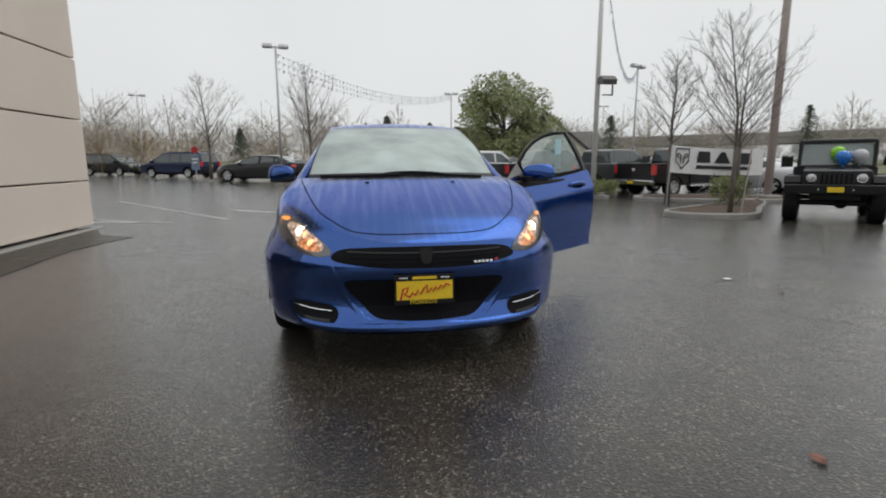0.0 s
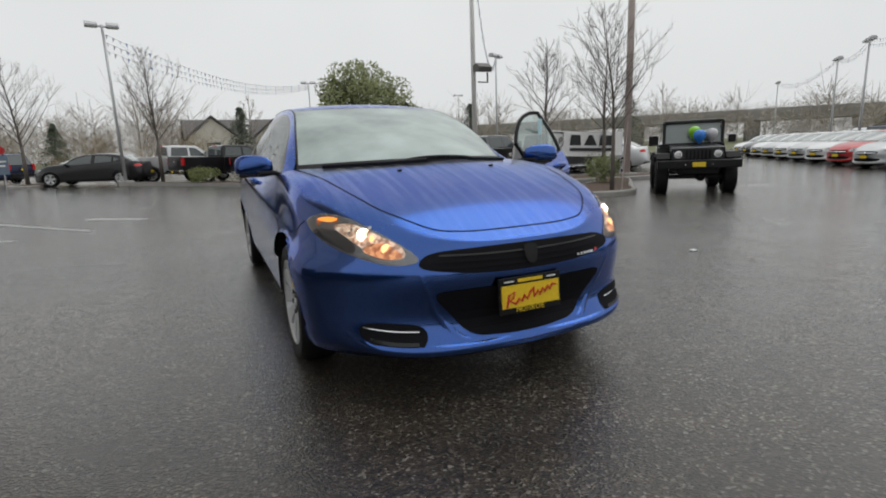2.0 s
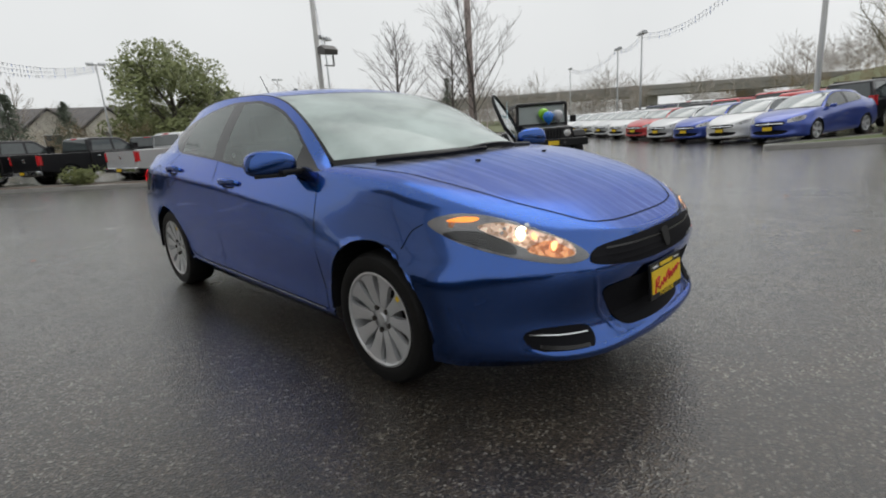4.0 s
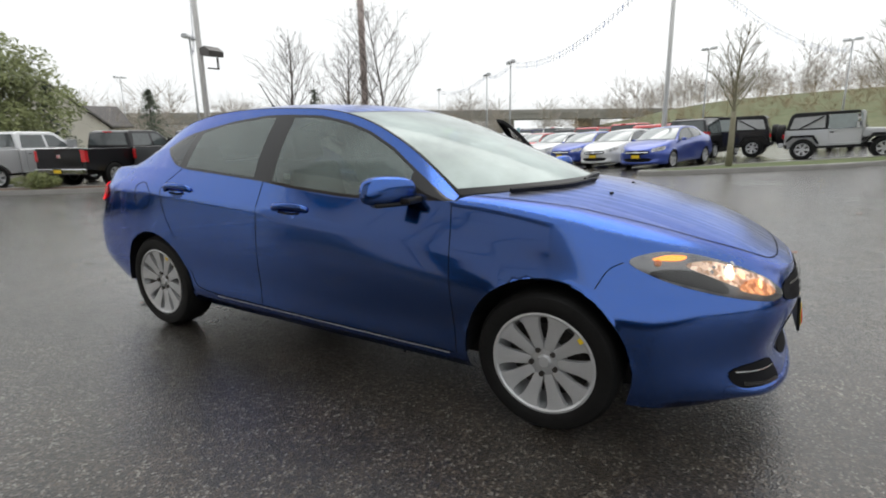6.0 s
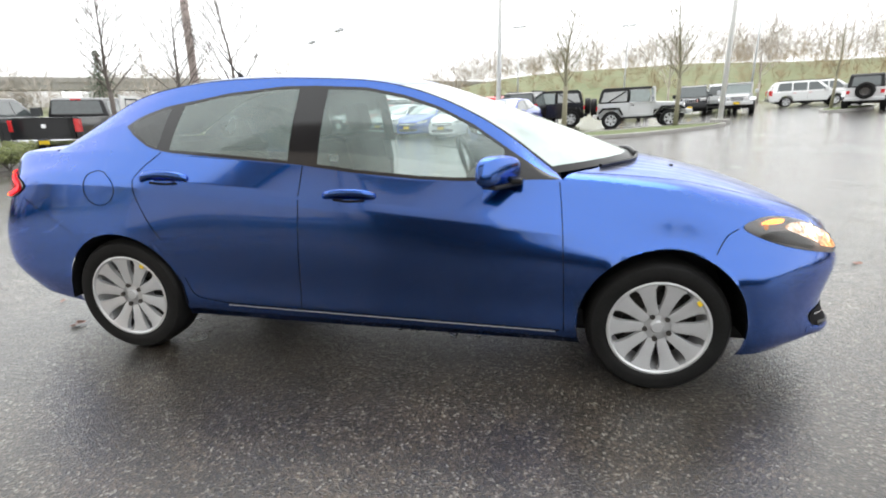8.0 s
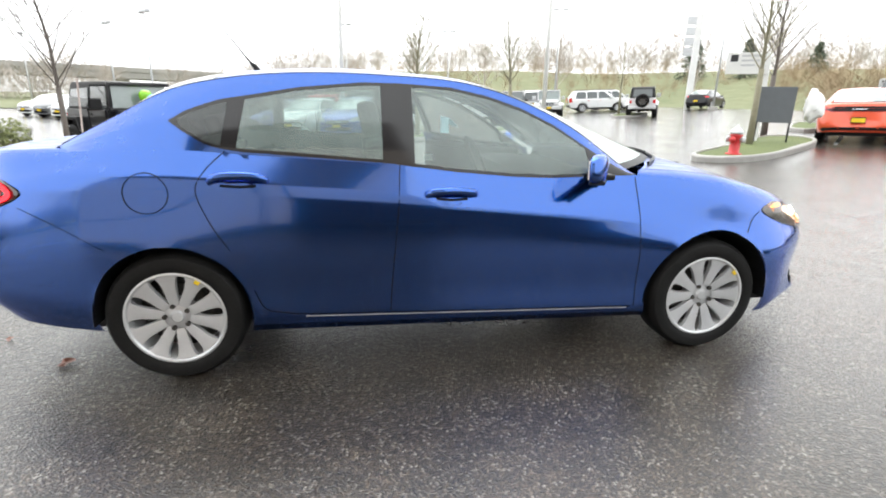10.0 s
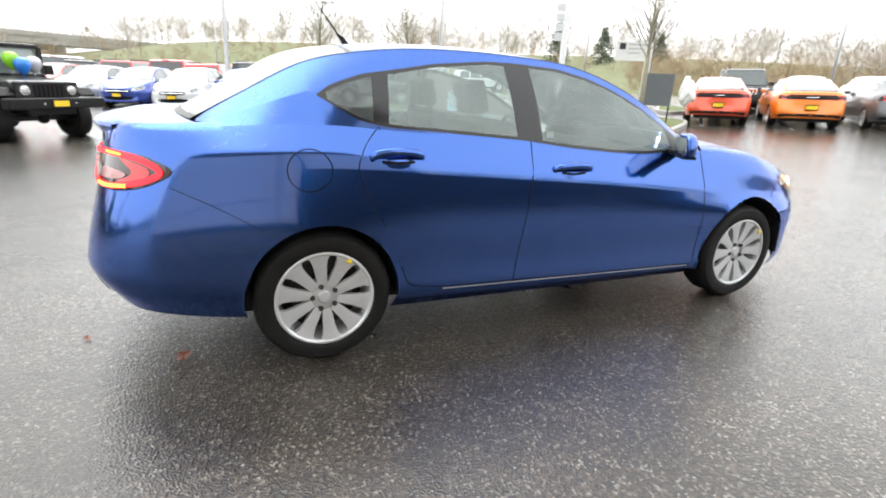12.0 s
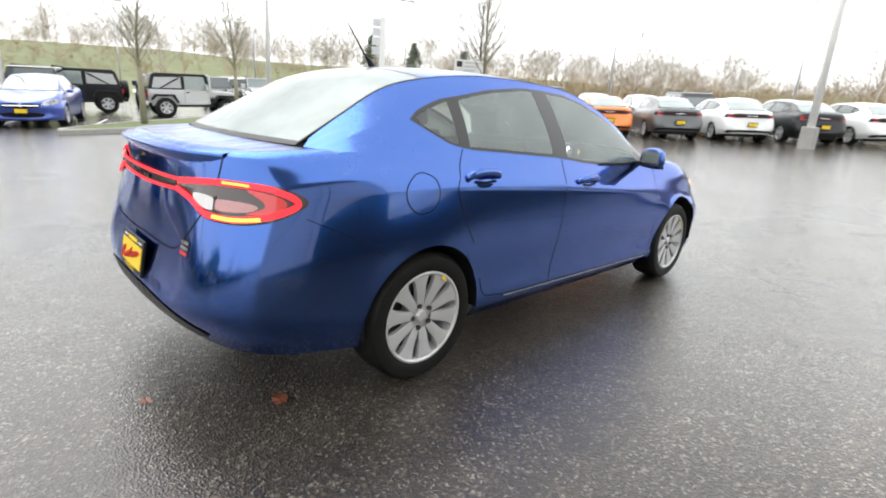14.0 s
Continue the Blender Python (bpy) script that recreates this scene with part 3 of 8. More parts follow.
def build_saloon(root, paint, fine=1.0, warp=None, glass=M_GLASS, screen=M_SCREEN, open_door=False, arches=ARCHES):
    """The painted shell, glass and trim of a saloon as parts of root. Returns a surface to lay details on."""
    sh = Shell()
    n = [max(2, round(k * fine)) for k in (9, 9, 9, 9, 10, 14, 16, 12, 11, 14, 16, 14, 9, 9, 9, 9)]
    ks = [i + j / n[i] for i in range(16) for j in range(n[i])] + [16.0]
    low = max(2, round(5 * fine))
    cols = []
    for k in ks:
        c = [line_at(l, k) for l in (LOWER_LIP, SILL, FLANK, WAIST, CREASE, SHOULDER)]
        pad = [2 * c[0] - c[1]] + c[:5] + [2 * c[4] - c[3]]
        cols.append([crom(pad[i], pad[i + 1], pad[i + 2], pad[i + 3], t / low) for i in range(4) for t in range(low)] + [c[4]])
    rows = [[col[i] for col in cols] for i in range(len(cols[0]))]
    sh.grid(rows, lambda c, i, j: lower_region(c, False))
    up = max(2, round(6 * fine))

    def upper(k):
        c = [line_at(CREASE, k), line_at(SHOULDER, k)]
        flat = [c[0] + (c[1] - c[0]) * t / up for t in range(up + 1)]
        front, rear = k <= 7, k >= 12
        if front or rear:
            m = line_at(BONNET_MID, k) if front else line_at(DECK_MID, k - 12)
            s = line_at(BONNET_TOP, k) if front else line_at(DECK_TOP, k - 12)
            q = [2 * c[0] - c[1], c[0], c[1], m, s, m * (-1, 1, 1)]
            w = np.clip((7 - k) if front else (k - 12), 0, 1)
            bend = [crom(q[0], q[1], q[2], q[3], t / up) for t in range(up)] + [c[1]]
            first = [a * (1 - w) + b * w for a, b in zip(flat, bend)]
            rest = [crom(q[i], q[i + 1], q[i + 2], q[i + 3], t / up) for i in (1, 2) for t in range(1, up)] 
            rest = [crom(q[1], q[2], q[3], q[4], t / up) for t in range(1, up)] + [m] + [crom(q[2], q[3], q[4], q[5], t / up) for t in range(1, up)] + [s]
            return first + rest
        return flat
    for lo, hi in ((0, 7), (7, 12), (12, 16)):
        cols = [upper(k) if not (k in (7.0, 12.0) and (lo, hi) == (7, 12)) else upper(k)[:up + 1] for k in ks if lo <= k <= hi]
        rows = [[col[i] for col in cols] for i in range(len(cols[0]))]
        sh.grid(rows, lambda c, i, j: lower_region(c, i >= up * 0.6))
    # ---- side of the cabin
    step = 0.045 / fine
    ky = [7 + i / 200 for i in range(1001)]
    yy = [line_at(SHOULDER, k)[1] for k in ky]
    marks = [.45, .70, .712, 1.59, 1.60, 1.74, 1.75, 2.36, 2.37, 2.44, 2.45, 2.63, 2.67, 3.1]
    ys = sorted(set(marks + [y for y in np.arange(.45, 3.1, step) if min(abs(y - m) for m in marks) > step * 0.4]))
    cols, info = [], []
    for y in ys:
        k = float(np.interp(y, yy, ky))
        b, e = line_at(SHOULDER, k), hermite(k, KE, ROOF_EDGE)
        foot, head = by(y, WINDOW_FOOT), by(y, WINDOW_TOP)
        if y > 2.67:
            foot = head = b[2] + (e[2] - b[2]) * by(y, [(2.67, .55), (3.1, .5)])
        if y < .47:
            foot = head = b[2] + (e[2] - b[2]) * .3
        head = min(head, e[2] - .015)
        foot = max(b[2] + .001, min(foot, head - .001))
        trim = min(.016, (head - foot) * .3)
        zs = [b[2], foot, foot + trim] + [foot + trim + (head - foot - 2 * trim) * t / 4 for t in (1, 2, 3)] + [head - trim, head, head + (e[2] - head) * .5, e[2] - .003]
        lean = np.exp(-((y - 2.40) / .12) ** 2) * .06
        col = []
        for i, z in enumerate(zs):
            w = min(1.0, max(0.0, (z - b[2]) / max(.002, e[2] - b[2])))
            bulge = .008 * math.sin(math.pi * min(1, w))
            col.append(np.array((b[0] + (e[0] - b[0]) * w ** 1.2 + bulge, b[1] + (e[1] - b[1]) * w * (1 if 1 <= i <= 9 else 0) - (lean * (w - .45) if 2 <= i <= 6 else 0), z)))
        cols.append(col)
    rows = [[col[i] for col in cols] for i in range(10)]

    def side_region(c, i, j):
        y = (ys[j] + ys[j + 1]) / 2
        if i == 0 or i >= 7 or y > 2.67 or y < .47:
            return "roof_pillar"
        if i in (1, 6) or y < .706 or 1.595 < y < 1.745 or 2.365 < y < 2.445 or y > 2.625:
            return "window_trim_front" if y < 1.67 else "window_trim"
        return "front_window" if y < 1.6 else "rear_side_window" if y < 2.4 else "quarter_window"
    sh.grid(rows, side_region)
    # ---- windscreen, roof, rear window
    across = max(5, round(14 * fine))
    kk = sorted({7, 7.06, 8.225, 8.25, 10.4, 10.46, 11.94, 12} | {7 + i * .25 / max(1, round(3 * fine)) for i in range(1, 20 * max(1, round(3 * fine)))})
    kk = [k for i, k in enumerate(kk) if i == 0 or k - kk[i - 1] > 1e-4]
    us = sorted({0.0, .014} | {i / across for i in range(across + 1)})
    rows = []
    for k in kk:
        e, s = hermite(k, KE, ROOF_EDGE), hermite(k, KE, ROOF_SPINE)
        rows.append([np.array((e[0] * (1 - u), s[1] + (e[1] - s[1]) * (1 - u) ** 2, e[2] + (s[2] - e[2]) * (1 - (1 - u) ** 2.2))) for u in us])

    def top_region(c, i, j):
        k = (kk[i] + kk[i + 1]) / 2
        if 8.25 < k < 10.4:
            return "roof"
        edge = j == 0 or k < 7.06 or 8.225 < k < 8.25 or 10.4 < k < 10.46 or k > 11.94
        return ("windshield_border" if k < 9 else "rear_window_border") if edge else ("windshield" if k < 9 else "rear_window")
    sh.grid(rows, top_region)
    strip = [hermite(7.02 + 4.96 * i / 60, KE, ROOF_EDGE) for i in range(61)]
    # ---- weld, cut the wheel arches
    bm = bmesh.new()
    vs = [bm.verts.new(p) for p in sh.v]
    lay = bm.faces.layers.int.new("region")
    names = sorted(set(sh.r))
    for f, r in zip(sh.f, sh.r):
        try:
            bm.faces.new([vs[i] for i in f])[lay] = names.index(r)
        except ValueError:
            pass
    bmesh.ops.remove_doubles(bm, verts=bm.verts[:], dist=0.0008)
    gone = []
    for ay, az, ar in arches:
        inside = {v for v in bm.verts if (v.co.y - ay) ** 2 + (v.co.z - az) ** 2 < ar * ar and abs(v.co.x) > .55 and v.co.z < .80}
        gone += [f for f in bm.faces if all(v in inside for v in f.verts)]
        for v in inside:
            d = Vector((0, v.co.y - ay, v.co.z - az))
            v.co += d.normalized() * (ar - d.length)
    bmesh.ops.delete(bm, geom=list(set(gone)), context="FACES")
    bmesh.ops.delete(bm, geom=[v for v in bm.verts if not v.link_faces], context="VERTS")
    for f in bm.faces:
        c = f.calc_center_median()
        f.normal_update()
        if f.normal.dot(c - Vector((0, min(2.6, max(.3, c.y)), .62))) < 0:
            f.normal_flip()
    if warp:
        for v in bm.verts:
            v.co = Vector(warp(v.co))
    bm.normal_update()
    surface = BVHTree.FromBMesh(bm)
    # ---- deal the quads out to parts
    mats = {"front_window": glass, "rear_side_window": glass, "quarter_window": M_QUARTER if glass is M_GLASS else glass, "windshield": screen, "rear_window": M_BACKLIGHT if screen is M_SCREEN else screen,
            "window_trim": M_PILLAR, "window_trim_front": M_PILLAR, "windshield_border": M_BLACK, "rear_window_border": M_BLACK}
    single = {"hood", "trunk_lid", "front_bumper", "rear_bumper", "roof", "windshield", "rear_window", "windshield_border", "rear_window_border"}
    groups = {}
    for f in bm.faces:
        name, flip = names[f[lay]]
        groups.setdefault((name, 0 if name in single else flip), []).append(f)
    door_parts = []
    for (name, flip), fs in sorted(groups.items(), key=lambda g: (g[0][0], g[0][1])):
        index, verts, norms, faces = {}, [], [], []
        for f in fs:
            ids = []
            for v in f.verts:
                if v.index not in index:
                    index[v.index] = len(verts)
                    verts.append(v.co.copy())
                    norms.append(v.normal.copy())
                ids.append(index[v.index])
            faces.append(ids)
        me = mesh_from(name, verts, faces, mats.get(name, paint), True, norms)
        plain_name = "window_trim" if name == "window_trim_front" else name
        ob = part_mesh(plain_name, me, root)
        if open_door and flip > 0 and name in ("front_door", "front_window", "window_trim_front"):
            door_parts.append(ob)
    bm.free()
    for s in (1, -1):
        bm = bmesh.new()
        line = [Vector((p[0] * s, p[1], p[2] - .003)) for p in strip]
        tube(bm, [Vector(warp(p)) for p in line] if warp else line, .0038, 6)
        part("roof_strip", bm, M_BLACK, root, smooth=True)
    return surface, door_parts


def on_surface(surface, p, d):
    """Where a ray from far behind p along d meets the surface: place and outward normal."""
    d = Vector(d).normalized()
    hit, n, _, _ = surface.ray_cast(Vector(p) - d * 3, d)
    if hit is None:
        hit, n, _, _ = surface.find_nearest(Vector(p))
    return hit, (n if n.dot(d) < 0 else -n)


def ribbon(surface, ctrl, d, width, offset, subs=8):
    """A thin strip laid on the surface along a smooth line seen along d."""
    pts = spline(ctrl, subs)
    hits = [on_surface(surface, p, d) for p in pts]
    bm = bmesh.new()
    pairs = []
    for i, (p, n) in enumerate(hits):
        a, b = hits[max(0, i - 1)][0], hits[min(len(hits) - 1, i + 1)][0]
        t = (b - a).normalized()
        s = t.cross(n).normalized() * width / 2
        pairs.append((bm.verts.new(p + n * offset + s), bm.verts.new(p + n * offset - s)))
    for a, b in zip(pairs, pairs[1:]):
        bm.faces.new((a[0], b[0], b[1], a[1]))
    return bm


def ridge(surface, ctrl, d, half, height, subs=8):
    """A rounded fold that stands proud of the surface along a smooth line seen along d, fading out at its ends."""
    hits = [on_surface(surface, p, d) for p in spline(ctrl, subs)]
    bm = bmesh.new()
    rows = []
    for i, (p, n) in enumerate(hits):
        t = (hits[min(len(hits) - 1, i + 1)][0] - hits[max(0, i - 1)][0]).normalized()
        side = t.cross(n).normalized()
        fade = min(1.0, 4 * min(i, len(hits) - 1 - i) / len(hits) + .15)
        rows.append([bm.verts.new(p + side * half * u + n * (height * fade * (1 - u * u) - .0012 * abs(u))) for u in (-1, -.6, -.25, 0, .25, .6, 1)])
    for a, b in zip(rows, rows[1:]):
        for i in range(6):
            bm.faces.new((a[i], b[i], b[i + 1], a[i + 1]))
    bmesh.ops.recalc_face_normals(bm, faces=bm.faces[:])
    bm.normal_update()
    if sum(f.normal.dot(Vector(d)) for f in bm.faces) > 0:
        bmesh.ops.reverse_faces(bm, faces=bm.faces[:])
    return bm


def decal(surface, ctrl, d, offset, grid=0.03, smooth=4, bulge=0.0, skirt=0.0, closed=True):
    """A shaped panel that follows the surface: outline control points in space, seen along d, lifted by offset and bulged in its middle."""
    d = Vector(d).normalized()
    a = d.cross(Vector((0, 0, 1))).normalized()
    b = a.cross(d).normalized()
    line = closed_spline(ctrl, smooth) if smooth > 1 else [np.array(p, float) for p in ctrl]
    flat = [Vector((Vector(p).dot(a), Vector(p).dot(b))) for p in line]
    depth = sum(Vector(p).dot(d) for p in ctrl) / len(ctrl)
    n = len(flat)
    xs, ys = [p.x for p in flat], [p.y for p in flat]
    inner = []

    def inside(q):
        c = False
        for i in range(n):
            p, r = flat[i], flat[i - 1]
            if (p.y > q.y) != (r.y > q.y) and q.x < (r.x - p.x) * (q.y - p.y) / (r.y - p.y) + p.x:
                c = not c
        return c

    def clear(q):
        return min((q - p).length for p in flat)
    for gx in np.arange(min(xs), max(xs), grid):
        for gy in np.arange(min(ys), max(ys), grid):
            q = Vector((gx, gy))
            if inside(q) and clear(q) > grid * 0.45:
                inner.append(q)
    v2, _, faces, *_ = delaunay_2d_cdt(flat + inner, [(i, (i + 1) % n) for i in range(n)], [], 1, 1e-6)
    bm = bmesh.new()
    vs, ns = [], []
    reach = max(max(xs) - min(xs), max(ys) - min(ys)) / 2
    for q in v2:
        p, nrm = on_surface(surface, a * q.x + b * q.y + d * depth, d)
        lift = offset + bulge * min(1.0, clear(q) / max(1e-6, reach * .3)) ** .6
        vs.append(bm.verts.new(p + nrm * lift))
    for f in faces:
        fc = bm.faces.new([vs[i] for i in f])
    bm.normal_update()
    for f in bm.faces:
        if f.normal.dot(d) > 0:
            f.normal_flip()
    if skirt:
        es = [e for e in bm.edges if e.is_boundary]
        r = bmesh.ops.extrude_edge_only(bm, edges=es)
        for v in r["geom"]:
            if isinstance(v, bmesh.types.BMVert):
                v.co += d * skirt
    bm.normal_update()
    return bm


def flipx(ctrl):
    return [(-p[0], p[1], p[2]) for p in ctrl]


# ---------------------------------------------------------------- wheels
def wheel_meshes(radius=.313, rim=.222, width=.205, spokes=10, mat=M_ALLOY):
    """Tyre, rim, brake disc and nuts as meshes round the x axis, outer face towards -x."""
    made = {}
    w = width / 2
    bm = bmesh.new()
    side = radius - rim
    lathe(bm, [(rim - .012, w * .8), (rim + .004, w * .93), (rim + side * .35, w * 1.03), (rim + side * .75, w * .98), (radius - .008, w * .82), (radius, w * .6), (radius, 0), (radius, -w * .6), (radius - .008, -w * .82),
               (rim + side * .75, -w * .98), (rim + side * .35, -w * 1.03), (rim + .004, -w * .93), (rim - .012, -w * .8)], 56)
    bmesh.ops.recalc_face_normals(bm, faces=bm.faces[:])
    made["tyre"] = bm, M_TYRE
    bm = bmesh.new()
    lathe(bm, [(rim - .002, -w * .92), (rim + .003, -w * .97), (rim - .006, -w * .99), (rim - .014, -w * .92), (rim - .017, -w * .7), (rim - .028, -w * .2), (rim - .03, w * .8)], 56)
    for k in range(spokes):                   # blade spokes, broad at the rim, with a raised ridge
        m = Matrix.Rotation(2 * math.pi * (k + .25) / spokes, 4, "X")
        prof = [(.058, .0185, -.74), (.078, .0225, -.77), (.11, .0255, -.80), (.15, .0295, -.84), (.185, .038, -.88), (.210, .058, -.91)]
        prof = [(r * rim / .222, h * (10 / spokes) ** .7 * rim / .222, d) for r, h, d in prof]
        rings = []
        for r, h, dpt in prof:
            rings.append([bm.verts.new(m @ Vector((dpt * w + .022, -h, r))), bm.verts.new(m @ Vector((dpt * w, -h * .97, r))), bm.verts.new(m @ Vector((dpt * w - .0025, 0, r))),
                          bm.verts.new(m @ Vector((dpt * w, h * .97, r))), bm.verts.new(m @ Vector((dpt * w + .022, h, r)))])
        for a, b in zip(rings, rings[1:]):
            for i in range(4):
                bm.faces.new((a[i], a[i + 1], b[i + 1], b[i]))
    lathe(bm, [(.0, -w * .70), (.034, -w * .70), (.038, -w * .68), (.070, -w * .70), (.082, -w * .64), (.086, -w * .2)], 32)
    bmesh.ops.recalc_face_normals(bm, faces=bm.faces[:])
    made["rim"] = bm, mat
    bm = bmesh.new()
    lathe(bm, [(.0, -w * .08), (.145, -w * .08), (.145, w * .05), (rim - .03, w * .3)], 40)
    made["brake_disc"] = bm, M_DARKMETAL
    bm = bmesh.new()
    lathe(bm, [(.0, -w * .80), (.024, -w * .79), (.031, -w * .70)], 24)
    made["centre_cap"] = bm, M_ALLOY
    out = {}
    for name, (bm, mt) in made.items():
        me = bpy.data.meshes.new(name)
        bm.to_mesh(me)
        bm.free()
        me.polygons.foreach_set("use_smooth", [True] * len(me.polygons))
        me.set_sharp_from_angle(angle=radians(38))
        me.materials.append(mt)
        out[name] = me
    nut = bmesh.new()
    bmesh.ops.create_cone(nut, cap_ends=True, segments=6, radius1=.0125, radius2=.011, depth=.02, matrix=Matrix.Rotation(math.pi / 2, 4, "Y"))
    me = bpy.data.meshes.new("wheel_nut")
    nut.to_mesh(me)
    nut.free()
    # dark metal stands for the shade in the nut recesses
    me.materials.append(M_DARKMETAL)
    out["wheel_nut"] = me
    out["width"] = width
    return out


def add_wheel(root, meshes, x, y, z, turn=0.0, steer=0.0, nuts=True):
    """A wheel whose outer face is at |x|."""
    hub = new("wheel")
    hub.parent = root
    w = meshes["width"]
    out = 1 if x > 0 else -1
    hub.matrix_basis = Matrix.Translation((x - out * w / 2, y, z)) @ Matrix.Rotation(radians(steer), 4, "Z") @ Matrix.Rotation(math.pi if out > 0 else 0, 4, "Z") @ Matrix.Rotation(radians(turn), 4, "X")
    for name in ("tyre", "rim", "brake_disc", "centre_cap"):
        o = new(name, meshes[name])
        o.parent = hub
    if nuts:
        for k in range(5):
            o = new("wheel_nut", meshes["wheel_nut"])
            o.parent = hub
            a = 2 * math.pi * (k + .5) / 5
            o.matrix_basis = Matrix.Translation((-w / 2 * .72, math.sin(a) * .056, math.cos(a) * .056))
    return hub


def wheel_well(root, ay, az, ar, x0=.52, x1=.90):
    """Dark liner above a wheel, on both sides."""
    for s in (1, -1):
        bm = bmesh.new()
        rows = []
        for i in range(25):
            a = radians(-6 + 192 * i / 24)
            r = ar + .004
            rows.append([bm.verts.new((s * x, ay + math.cos(a) * r, max(.17, az + math.sin(a) * r))) for x in (x0, x1 - .03, x1 - .012)])
        for a, b in zip(rows, rows[1:]):
            for i in range(2):
                bm.faces.new((a[i], a[i + 1], b[i + 1], b[i]))
        cap = [r[0] for r in rows]
        bm.faces.new(cap)
        part("wheel_arch_liner", bm, M_BLACK, root)


# ---------------------------------------------------------------- ground
def step(a, b, x):
    t = np.clip((x - a) / (b - a), 0, 1)
    return t * t * (3 - 2 * t)


def ground_z(x, y):
    """The lot is level round the blue car, rises to the south and dips to the north-east."""
    south = .050 * np.log1p(np.exp(np.clip(-(y + 2.8) / .8, -30, 30))) * .8
    south = min(south, 1.3) if np.isscalar(south) else np.minimum(south, 1.3)
    dip = -.30 * step(3.5, 12.5, (x + y) / 1.414) * step(-2, 8, y) * step(-8, 6, x)
    return south + dip


def build_ground():
    radii = [0] + [1.2 * 1.115 ** i for i in range(58)]
    n = 96
    verts, faces = [(0.0, 1.5, 0.0)], []
    for r in radii[1:]:
        for k in range(n):
            a = 2 * math.pi * k / n
            x, y = r * math.cos(a), 1.5 + r * math.sin(a)
            verts.append((x, y, float(ground_z(x, y))))
    for k in range(n):
        faces.append((0, 1 + k, 1 + (k + 1) % n))
    for i in range(len(radii) - 2):
        for k in range(n):
            a, b = 1 + i * n + k, 1 + i * n + (k + 1) % n
            faces.append((a, a + n, b + n, b))
    ob = new("ground", mesh_from("ground", verts, faces, M_ASPHALT))
    tagged(ob, "wet dark grey asphalt of a car park with pale grit", "ground", kind="structure")


build_ground()

# ---------------------------------------------------------------- the blue saloon
blue_car = thing("sedan", "wet metallic blue sedan, headlights lit, driver door open", "car")
skin, door_parts = build_saloon(blue_car, M_BLUE, 1.0, None, open_door=True)
for ay, az, ar in ARCHES:
    wheel_well(blue_car, ay, az, ar)
part("underbody", box_bm(-.66, .66, -.58, 3.2, .19, .30, .02), M_BLACK, blue_car)
WHEEL = wheel_meshes()
tagged_wheels = (add_wheel(blue_car, WHEEL, -.885, 0, .313, 8), add_wheel(blue_car, WHEEL, -.885, 2.703, .313, 20))
for hub, a in zip(tagged_wheels, (42, 12)):
    tag = part("rim_tag", box_bm(-.104, -.098, -.012, .012, .196, .214, .002), M_YELLOW, hub, "small yellow tag on the rim")
    tag.matrix_basis = Matrix.Rotation(radians(a), 4, "X")
add_wheel(blue_car, WHEEL, .885, 0, .313, 40)
add_wheel(blue_car, WHEEL, .885, 2.703, .313, 55)

SIDE, FRONT, REAR, DOWN = (1, 0, 0), (0, 1, 0), (0, -1, 0), (0, 0, -1)


def both(make):
    """Builds a detail on the right-hand side and its mirror image."""
    make(lambda c: flipx(c), 1)
    make(lambda c: c, -1)


def side_gaps(flip, s):
    d = (s, 0, 0)
    x = -1.0 * s
    door_front = [(x, .462, .957), (x, .445, .80), (x, .425, .5), (x, .412, .275)]
    lines = [[(x, 1.662, 1.02), (x, 1.675, .8), (x, 1.70, .5), (x, 1.712, .295)],
             [(x, 2.44, 1.075), (x, 2.52, .99), (x, 2.552, .90), (x, 2.50, .76), (x, 2.43, .64)],
             [(x, 2.345, .44), (x, 2.30, .345), (x, 2.20, .318), (x, 2.05, .305), (x, 1.7, .297)],
             [(x, -.29, .772), (x, -.24, .74), (x, -.20, .668)]]
    part("bumper_seam", ribbon(skin, [(x, 3.285, .835), (x, 3.12, .755), (x, 2.95, .655)], d, .0025, .0012), M_GAP, blue_car)
    if s > 0:
        lines += [door_front, [(x, 1.71, .297), (x, 1.1, .283), (x, .43, .274)]]
    for l in lines:
        part("panel_gap", ribbon(skin, l, d, .0042, .0012), M_GAP, blue_car)


both(side_gaps)
for s in (1, -1):
    part("panel_gap", ribbon(skin, [(0, -.825, 1), (.15 * s, -.821, 1), (.28 * s, -.806, 1), (.40 * s, -.76, 1), (.535 * s, -.6, 1), (.60 * s, -.42, 1), (.655 * s, -.2, 1), (.712 * s, .1, 1), (.745 * s, .38, 1)], DOWN, .007, .0012), M_GAP, blue_car)
    part("panel_gap", ribbon(skin, [(.595 * s, 4, 1.042), (.605 * s, 4, .99), (.60 * s, 4, .92), (.57 * s, 4, .83), (.50 * s, 4, .73), (.43 * s, 4, .672), (.30 * s, 4, .655), (0, 4, .652)], REAR, .006, .0012), M_GAP, blue_car)
    # silver ribbon laid on the skin as the sill's highlight
    part("sill_highlight", ribbon(skin, [(-1 * s, .45, .268), (-1 * s, 1.1, .277), (-1 * s, 1.7, .288), (-1 * s, 2.12, .297)], (s, 0, 0), .006, .002), M_ALLOY, blue_car, "thin silver line drawn for the highlight along the sill")

